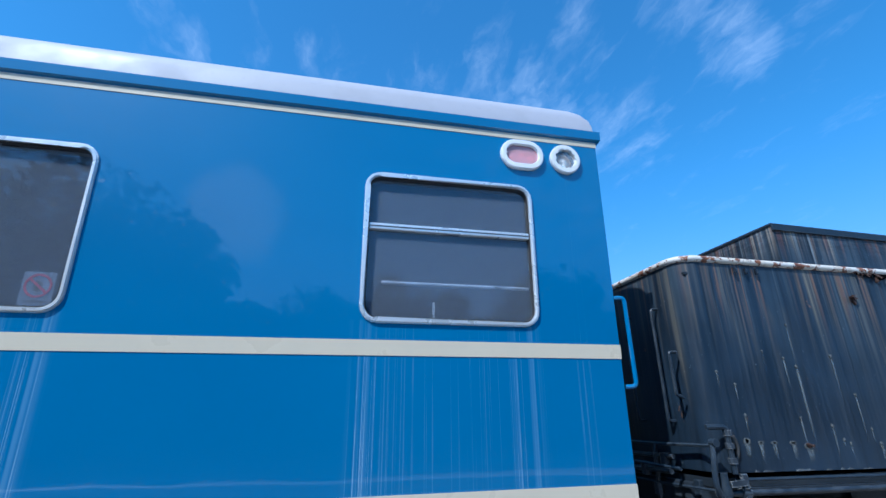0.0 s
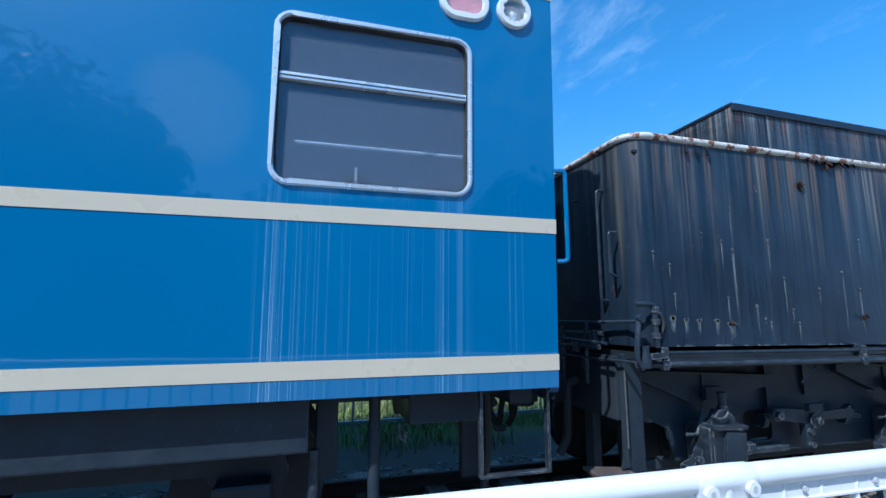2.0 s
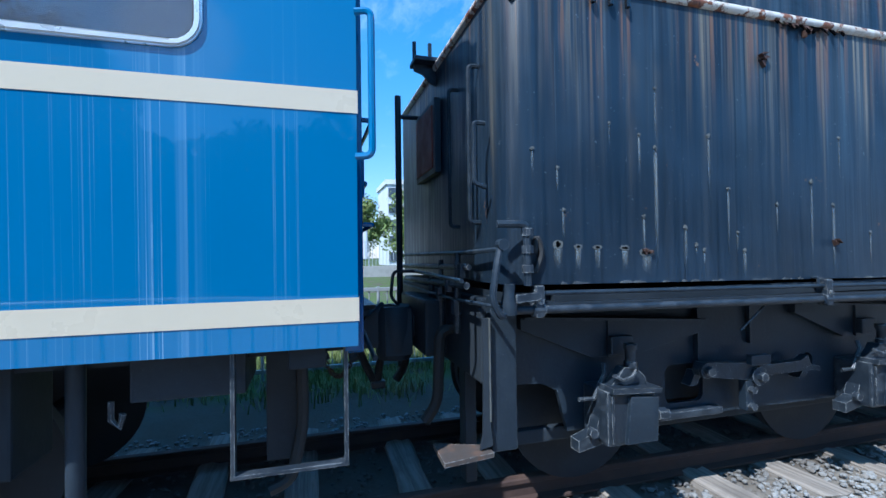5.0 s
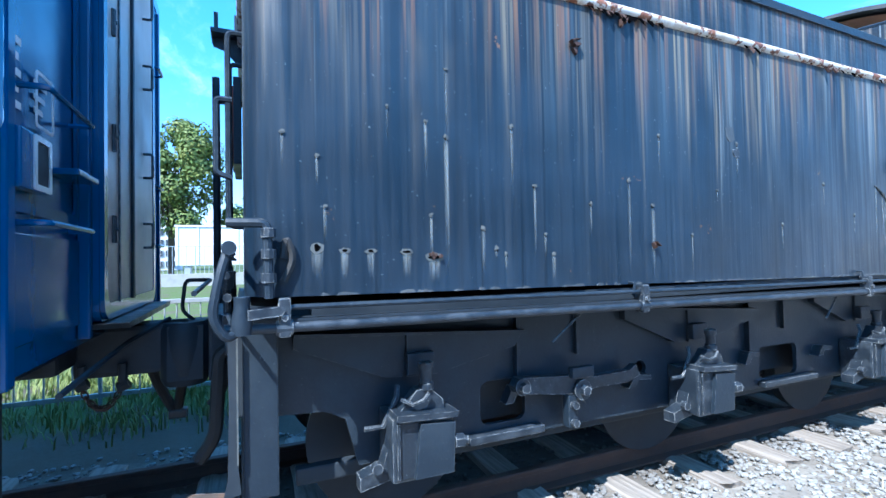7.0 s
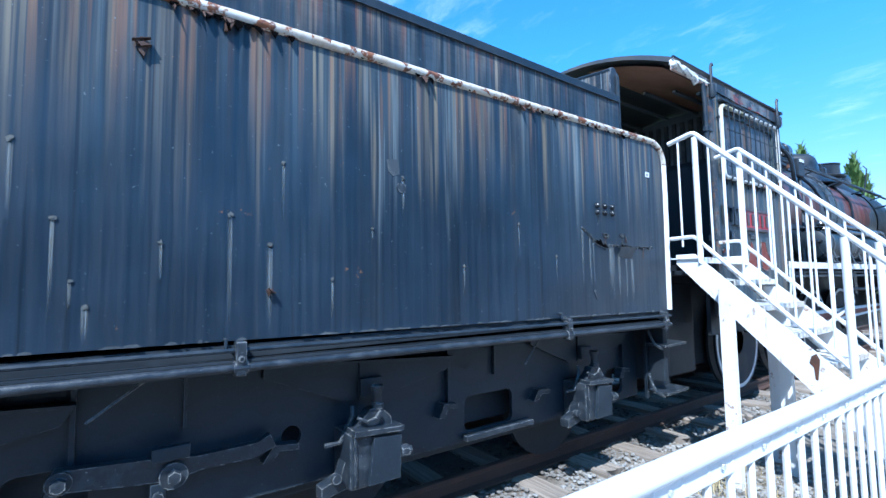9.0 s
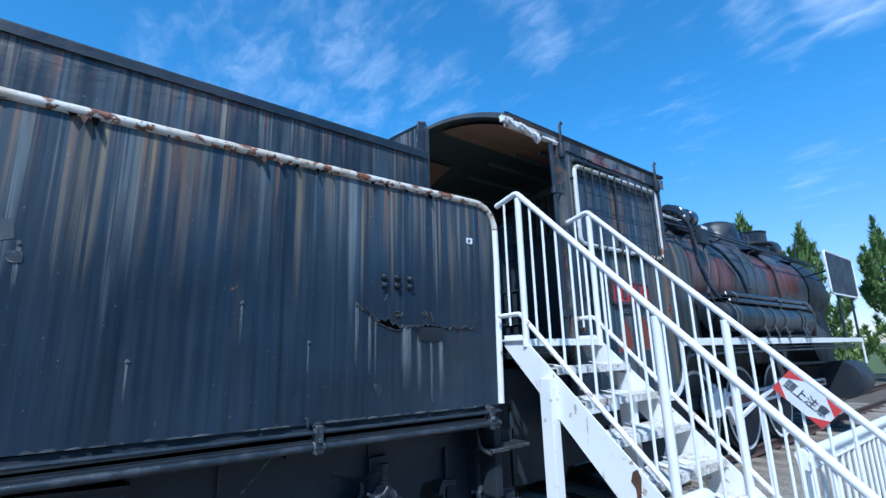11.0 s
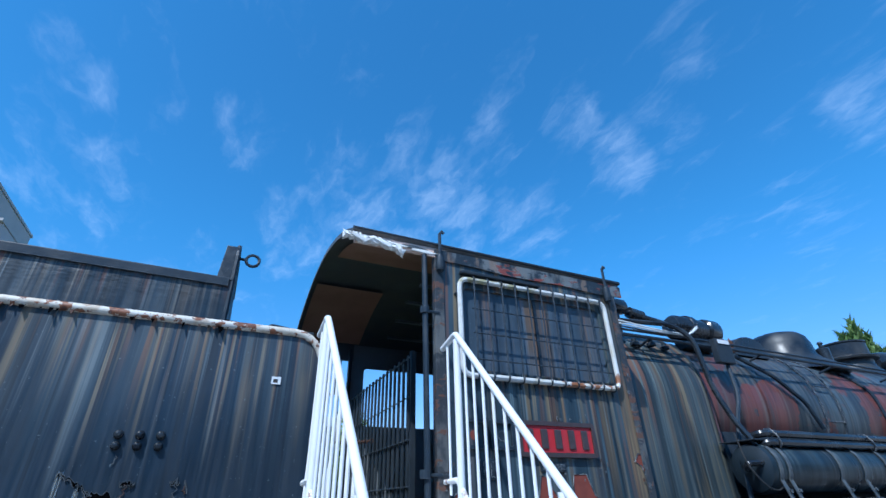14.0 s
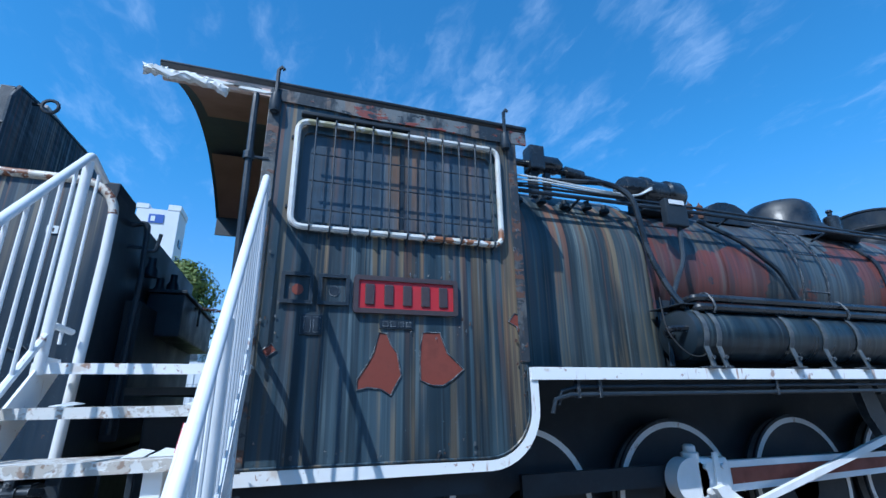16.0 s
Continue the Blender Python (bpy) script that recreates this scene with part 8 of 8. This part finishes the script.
for s in (-1, 1):
    for t in (-1, 1):
        part("corner", on_board(plate([(s * 0.15, t * 0.075), (s * 0.06, t * 0.075), (s * 0.15, t * 0.015)], "y", -0.0045, -0.003)), SIGN_RED, sgn)


def lettering(text, size, parent, mat, place_fn):
    cu = bpy.data.curves.new("letters", "FONT")
    cu.body, cu.size, cu.align_x, cu.align_y, cu.extrude = text, size, "CENTER", "CENTER", 0.001
    tmp = bpy.data.objects.new("letters", cu)
    scene.collection.objects.link(tmp)
    me = bpy.data.meshes.new_from_object(tmp.evaluated_get(bpy.context.evaluated_depsgraph_get()))
    bpy.data.objects.remove(tmp)
    bm = bmesh.new()
    bm.from_mesh(me)
    return part("lettering", place_fn(bm), mat, parent)


def up_right(bm):
    bmesh.ops.rotate(bm, cent=(0, 0, 0), matrix=Matrix.Rotation(radians(90), 3, "X"), verts=bm.verts)
    bmesh.ops.translate(bm, verts=bm.verts, vec=(0, -0.0055, 0))
    return on_board(bm)


lettering("\u982d\u4e0a\u6ce8\u610f", 0.062, sgn, INK, up_right)

# ---------------------------------------------------------------- path-side fence
FENCE_Y = 1.30


def fence_z(x):
    return 1.105 - 0.0100 * (x - 1.0)


def make_fence(x0, x1, label, posts):
    f = thing("fence", ((x0 + x1) / 2, FENCE_Y, BED), label, "fence", "path fences")
    rail = bmesh.new()
    sec = [(0.0 + 0.032 * math.cos(radians(a)), 0.032 * math.sin(radians(a))) for a in range(-30, 211, 20)] + [(-0.009, -0.030), (-0.009, -0.070), (-0.015, -0.072), (-0.015, -0.078), (0.015, -0.078), (0.015, -0.072), (0.009, -0.070), (0.009, -0.030)]
    a = [rail.verts.new((x0, FENCE_Y + u, fence_z(x0) - 0.032 + v)) for u, v in sec]
    b = [rail.verts.new((x1, FENCE_Y + u, fence_z(x1) - 0.032 + v)) for u, v in sec]
    for i in range(len(sec)):
        j = (i + 1) % len(sec)
        rail.faces.new((a[i], a[j], b[j], b[i]))
    rail.faces.new(a), rail.faces.new(b)
    top = part("top_rail", rail, WHITE_PAINT, f, "white tubular top rail", smooth=True)
    part("bottom_rail", boxed(x0, x1, FENCE_Y - 0.018, FENCE_Y + 0.018, 0.06, 0.10, 0.004), WHITE_PAINT, f)
    for x in posts:
        p = part("post", rods((x, FENCE_Y, BED - 0.1), (x, FENCE_Y, fence_z(x) - 0.03), 0.030, 12), WHITE_PAINT, f, smooth=True)
        z = fence_z(x) - 0.032
        sleeve = bmesh.new()
        ring = [(0.0355 * math.cos(radians(a)), 0.0355 * math.sin(radians(a))) for a in range(-40, 221, 20)] + [(-0.024, -0.05), (-0.024, -0.075), (0.024, -0.075), (0.024, -0.05)]
        rows_s = []
        for dx, k in ((-0.10, 0.93), (-0.092, 1.0), (-0.03, 1.03), (0.03, 1.03), (0.092, 1.0), (0.10, 0.93)):
            rows_s.append([sleeve.verts.new((x + dx, FENCE_Y + u * k, z + v * k - 0.01 * dx)) for u, v in ring])
        for ra, rb in zip(rows_s, rows_s[1:]):
            for i in range(len(ring)):
                j = (i + 1) % len(ring)
                sleeve.faces.new((ra[i], ra[j], rb[j], rb[i]))
        sleeve.faces.new(rows_s[0]), sleeve.faces.new(rows_s[-1])
        part("joint_cover", sleeve, WHITE_PAINT, p, smooth=True)
        for s in (-0.070, 0.070):
            ear = turned([(0, 0.012), (0.020, 0.012), (0.021, 0.0), (0.019, -0.004), (0, -0.005)], (x + s, FENCE_Y - 0.032, z - 0.022), "y", 18)
            part("ear", ear, WHITE_PAINT, p, smooth=True)
            part("bolt", bolt(bmesh.new(), x + s, FENCE_Y - 0.037, z - 0.022, 0.010, 0.008), CHROME, p)
    bars = mesh_of(rods((0, 0, -0.47), (0, 0, 0.47), 0.0125, 8), "baluster", WHITE_PAINT, True)
    screw = mesh_of(rods((0, 0, 0), (0, -0.007, 0), 0.008, 8), "screw", CHROME)
    x = x0 + 0.10
    k = 0
    while x < x1 - 0.04:
        if min((abs(x - q) for q in posts), default=1) > 0.05:
            piece("baluster", bars, f, (x, FENCE_Y, fence_z(x) - 0.52))
            if k % 2 == 0:
                piece("screw", screw, f, (x + 0.07, FENCE_Y - 0.014, fence_z(x) - 0.08))
        x += 0.143
        k += 1
    return f


make_fence(-7.6, 7.68, "white tubular steel railing beside the path", (-7.5, -4.72, -1.66, 1.44, 4.53, 7.64))
make_fence(8.99, 18.0, "white tubular steel railing past the stairs", (9.02, 11.4, 13.4, 15.4, 17.4))

# ---------------------------------------------------------------- far side of the track
def picket_fence(x0, x1, y, top, step, r, mat, label, base=None):
    base = BED - 0.03 if base is None else base
    f = thing("fence", ((x0 + x1) / 2, y, base), label, "fence", "far fences")
    for z in (base + 0.12, top):
        part("rail", boxed(x0, x1, y - 0.02, y + 0.02, z - 0.025, z + 0.025, 0.004), mat, f)
    h = (top - base) / 2
    bar = mesh_of(rods((0, 0, -h + 0.06), (0, 0, h), r, 6), "picket", mat)
    post = mesh_of(rods((0, 0, -h), (0, 0, h + 0.04), r * 2.4, 8), "post", mat)
    n = int((x1 - x0) / step)
    for i in range(n + 1):
        piece("post" if i % 12 == 0 else "picket", post if i % 12 == 0 else bar, f, (x0 + i * step, y, base + h))
    return f


GALV = worn("galvanised", (0.42, 0.44, 0.46), (0.34, 0.36, 0.38), 0.5, 0.3, 6.0, 0.4, 0.1)
picket_fence(-14, 16, 7.25, 1.0, 0.125, 0.009, GALV, "grey steel picket fence beyond the track")
picket_fence(-26, 14, 40.0, 2.75, 0.30, 0.02, GALV, "tall grey fence far across the grass")
part("low_wall", boxed(-30, 20, 38.0, 38.3, BED - 0.1, 0.75, 0.02), CONCRETE)
tagged(bpy.data.objects["low_wall"], "low grey concrete wall", "wall", kind="structure")


def leaf_crown(bm_list, centre, radius, n, size, rnd, squash=0.8, clumps=26):
    """Leaves in uneven clumps round a centre; returns verts and faces."""
    verts, faces = bm_list
    cl = []
    for _ in range(clumps):
        v = Vector((rnd.gauss(0, 1), rnd.gauss(0, 1), rnd.gauss(0, 1))).normalized() * radius * rnd.uniform(0.35, 0.95)
        v.z *= squash
        cl.append((Vector(centre) + v, radius * rnd.uniform(0.22, 0.42)))
    for _ in range(n):
        c, s = rnd.choice(cl)
        d = Vector((rnd.gauss(0, 1), rnd.gauss(0, 1), rnd.gauss(0, 1))).normalized()
        p = c + d * s * rnd.uniform(0.55, 1.05)
        a = d.orthogonal().normalized()
        a.rotate(Matrix.Rotation(rnd.uniform(0, 6.28), 3, d))
        nrm = (d + Vector((rnd.uniform(-.6, .6), rnd.uniform(-.6, .6), rnd.uniform(-.2, .9)))).normalized()
        a = (a - nrm * a.dot(nrm)).normalized()
        b = nrm.cross(a)
        k = size * rnd.uniform(0.6, 1.3)
        i = len(verts)
        verts += [p - a * k, p + b * k * 0.55, p + a * k, p - b * k * 0.55]
        faces.append((i, i + 1, i + 2, i + 3))
    return verts, faces


def broad_tree(at, height, spread, leaves, size, mat, seed, label, group=""):
    rnd = random.Random(seed)
    t = thing("tree", at, label, "tree", group)
    bm = bmesh.new()
    base = Vector(at)
    tube(bm, [base + Vector((0, 0, -0.2)), base + Vector((0.05, 0, height * 0.2)), base + Vector((-0.05, 0.1, height * 0.45))], 0.055 * spread, 9)
    for _ in range(7):
        a = rnd.uniform(0, 6.28)
        q = base + Vector((math.cos(a) * spread * 0.55, math.sin(a) * spread * 0.55, height * rnd.uniform(0.55, 0.85)))
        rod(bm, base + Vector((0, 0, height * rnd.uniform(0.22, 0.42))), q, 0.03 * spread, 7, 0.008 * spread)
    part("trunk", bm, BARK, t, smooth=True)
    verts, faces = leaf_crown(([], []), base + Vector((0, 0, height * 0.62)), spread, leaves, size, rnd, squash=height * 0.42 / spread, clumps=34)
    me = bpy.data.meshes.new("crown")
    off = Vector(at)
    me.from_pydata([tuple(v - off) for v in verts], [], faces)
    me.materials.append(mat)
    ob = new("crown", me)
    ob.parent = t
    return t


def juniper(at, height, seed):
    """An upright juniper: flame-shaped sprays round a stem."""
    rnd = random.Random(seed)
    t = thing("conifer", at, "tall bright green juniper with flame-shaped sprays", "tree", "junipers")
    base = Vector(at)
    part("trunk", rods(base - Vector((0, 0, 0.2)), base + Vector((0, 0, height * 0.8)), 0.14, 8, 0.03), BARK, t)
    verts, faces = [], []
    for k in range(46):
        u = (k + rnd.random()) / 46
        rad = height * 0.24 * (1 - u) ** 0.7 * rnd.uniform(0.5, 1.0)
        a = rnd.uniform(0, 6.28)
        p0 = base + Vector((math.cos(a) * rad * 0.7, math.sin(a) * rad * 0.7, height * (0.06 + 0.78 * u)))
        top = p0 + Vector((math.cos(a) * rad * 0.8, math.sin(a) * rad * 0.8, height * rnd.uniform(0.10, 0.24)))
        w = height * rnd.uniform(0.032, 0.062)
        for _ in range(170):
            s = rnd.random()
            c = p0.lerp(top, s)
            d = Vector((rnd.gauss(0, 1), rnd.gauss(0, 1), rnd.gauss(0, .5))).normalized()
            p = c + d * w * (1 - s) ** 0.8 * rnd.uniform(0.5, 1.0)
            up = (Vector((0, 0, 1)) + d * 0.7 + Vector((rnd.uniform(-.4, .4), rnd.uniform(-.4, .4), 0))).normalized()
            side = up.cross(d).normalized() if abs(up.dot(d)) < 0.98 else up.orthogonal().normalized()
            q = height * rnd.uniform(0.012, 0.028)
            i = len(verts)
            verts += [p - side * q * 0.35, p + side * q * 0.35, p + up * q * 1.7]
            faces.append((i, i + 1, i + 2))
    me = bpy.data.meshes.new("crown")
    me.from_pydata([tuple(v - base) for v in verts], [], faces)
    me.materials.append(NEEDLE)
    ob = new("crown", me)
    ob.parent = t
    return t


Z0 = BED - 0.03
for i, (x, y, h) in enumerate(((22.8, 6.12, 6.5), (29.0, 8.2, 6.8), (31.5, 6.7, 7.6), (24.4, 6.46, 6.3), (34.0, 7.5, 7.4), (28, 11.0, 5.9), (37, 9.8, 7.8), (33, 3.0, 6.6), (23.5, 12.0, 5.6), (37.5, 5.0, 8.2), (40, 1.5, 7.5), (30.5, 1.2, 5.4))):
    juniper((x, y, Z0), h * 0.92, i)
broad_tree((-4.9, 60.0, Z0), 18.0, 5.6, 22000, 0.22, LEAF, 1, "large round-headed green tree across the park", "park trees")
broad_tree((-11.5, 58.0, Z0), 13.0, 5.0, 9000, 0.24, LEAF, 2, "broad green tree across the park", "park trees")
broad_tree((3.0, 62.0, Z0), 9.3, 3.8, 10000, 0.2, LEAF, 3, "broad green tree across the park", "park trees")
broad_tree((9.2, 30.0, Z0), 6.6, 3.0, 11000, 0.14, LEAF, 4, "leafy green tree behind the cab", "park trees")
broad_tree((8.0, 64.0, Z0), 9.6, 4.0, 9000, 0.22, LEAF, 5, "broad green tree across the park", "park trees")
broad_tree((13.8, 27.0, Z0), 6.0, 2.8, 7000, 0.15, LEAF, 6, "broad green tree across the park", "park trees")
# the trees behind the path, which the coach paint mirrors
for i, (x, y, h, s) in enumerate(((-14, -13, 11, 5.0), (-8.7, -15, 9.2, 4.2), (-21, -11, 12, 5.0), (4, -24, 8, 4.0), (14, -22, 9, 4.5), (-1, -30, 9, 5.0), (24, -20, 9, 5.0))):
    broad_tree((x, y, Z0), h, s, 6500, 0.26, LEAF_DARK, 20 + i, "dark broadleaf tree behind the path", "path trees")

# white goods container on a truck chassis, and a van, beyond the far fence
truck = thing("container", (1.0, 43.5, Z0), "white steel goods container with ribbed doors", "container")
part("body", boxed(-2.4, 6.6, 42.5, 44.6, 1.3, 4.45, 0.03), FAR_WHITE, truck)
for k in range(7):
    part("rib", boxed(-2.3 + k * 1.45, -2.2 + k * 1.45, 42.44, 42.5, 1.35, 4.4), FAR_WHITE, truck)
part("top_rail", boxed(-2.45, 6.65, 42.42, 44.66, 4.38, 4.52), FAR_WHITE, truck)
part("bar", boxed(3.8, 5.4, 42.42, 42.435, 3.6, 3.8), GALV, truck)
for x in (-1.6, 5.4):
    part("leg", boxed(x - 0.2, x + 0.2, 42.6, 44.4, Z0, 1.3), GALV, truck)


def block_of_flats(name, x, y, w, d, h, floors, cols, label, mat):
    b = thing(name, (x, y, Z0), label, "building")
    part("wall", boxed(x - w / 2, x + w / 2, y - d / 2, y + d / 2, Z0, h, 0.05), mat, b)
    part("parapet", boxed(x - w / 2 - 0.3, x + w / 2 + 0.3, y - d / 2 - 0.3, y + d / 2 + 0.3, h, h + 0.9), mat, b)
    fh = h / floors
    wm = mesh_of(boxed(-0.9 * w / cols / 2.2, 0.9 * w / cols / 2.2, -0.25, 0.1, -fh * 0.28, fh * 0.28), "window", FAR_GLASS)
    for f in range(floors):
        for c in range(cols):
            piece("window", wm, b, (x - w / 2 + (c + 0.5) * w / cols, y - d / 2, (f + 0.5) * fh))
    return b


tower = thing("tower", (-24.0, 120.0, Z0), "slender white concrete tower with a blue sign", "building")
part("wall", boxed(-28.2, -19.0, 120, 128, Z0, 46.2, 0.1), FAR_WHITE, tower)
for z in (46.2,):
    part("parapet", boxed(-28.4, -25.8, 119.9, 128, z, 47.4), FAR_WHITE, tower)
    part("parapet", boxed(-21.6, -18.8, 119.9, 128, z, 47.6), FAR_WHITE, tower)
part("sign", boxed(-25.4, -22.2, 119.8, 119.98, 42.6, 44.8), SIGN_BLUE, tower)
part("emblem", boxed(-24.9, -24.0, 119.7, 119.79, 43.0, 44.3), LETTER_WHITE, tower)
wmesh = mesh_of(boxed(-0.3, 0.12, -1.2, 1.2, -0.9, 0.9), "window", FAR_GLASS)
for k in range(8):
    piece("window", wmesh, tower, (-18.9, 124, 8 + 4.4 * k))
terrace = thing("apartment_block", (-19.0, 61.0, Z0), "tall beige-grey apartment block with a stepped gable", "building")
part("wall", boxed(-28.0, -18.4, 55, 67, Z0, 32.6, 0.1), FAR_GREY, terrace)
part("step", boxed(-18.4, -16.6, 55.4, 66, Z0, 28.4, 0.1), FAR_GREY, terrace)
part("step", boxed(-16.6, -15.0, 56, 65, Z0, 25.8, 0.1), FAR_GREY, terrace)
for x0, x1, z in ((-28.1, -18.3, 32.6), (-18.5, -16.5, 28.4), (-16.7, -14.9, 25.8)):
    part("coping", boxed(x0, x1, 54.8, 67.2, z, z + 0.3), FAR_GREY, terrace)
wm2 = mesh_of(boxed(-0.8, 0.8, -0.2, 0.2, -0.9, 0.9), "window", FAR_GLASS)
for f in range(9):
    for c in range(4):
        piece("window", wm2, terrace, (-26.6 + 2.4 * c, 55.0, 2.6 + 3.4 * f))
block_of_flats("apartment_block", -22.0, 150.0, 16.0, 14.0, 26.0, 9, 6, "pale high apartment block far off", FAR_WHITE)
block_of_flats("apartment_block", 22.0, 95.0, 12.0, 12.0, 15.5, 5, 4, "pale apartment block behind the trees", FAR_WHITE)

# clipped hedge behind the path, mirrored in the coach side
hv, hf = [], []
rnd = random.Random(77)
for _ in range(46000):
    x, y = rnd.uniform(-26, 26), rnd.choice((-8.4, -9.6)) + rnd.gauss(0, 0.15)
    crest = 4.0 + 0.35 * noise.noise((x * 0.35, 0, 0)) + 0.15 * noise.noise((x * 1.4, 3, 0))
    z = rnd.uniform(-0.1, crest)
    if rnd.random() < 0.2:
        y, z = rnd.uniform(-9.6, -8.4), crest + rnd.uniform(-0.15, 0.12)
    a = Vector((rnd.gauss(0, 1), rnd.gauss(0, 1), rnd.gauss(0, 1))).normalized() * rnd.uniform(0.08, 0.15)
    b = a.orthogonal().normalized() * rnd.uniform(0.05, 0.09)
    i, c = len(hv), Vector((x, y, z))
    hv += [c - a, c + b, c + a, c - b]
    hf.append((i, i + 1, i + 2, i + 3))
for k in range(104):
    x = -26 + 0.5 * k
    h0, h1 = (3.7 + 0.35 * noise.noise((q * 0.35, 0, 0)) for q in (x, x + 0.5))
    i = len(hv)
    hv += [Vector((x, -9.0, -0.1)), Vector((x + 0.5, -9.0, -0.1)), Vector((x + 0.5, -9.0, h1)), Vector((x, -9.0, h0))]
    hf.append((i, i + 1, i + 2, i + 3))
me = bpy.data.meshes.new("hedge")
me.from_pydata([tuple(v) for v in hv], [], hf)
me.materials.append(LEAF_DARK)
tagged(new("hedge", me), "tall dark clipped hedge along the path", "hedge", kind="stuff")
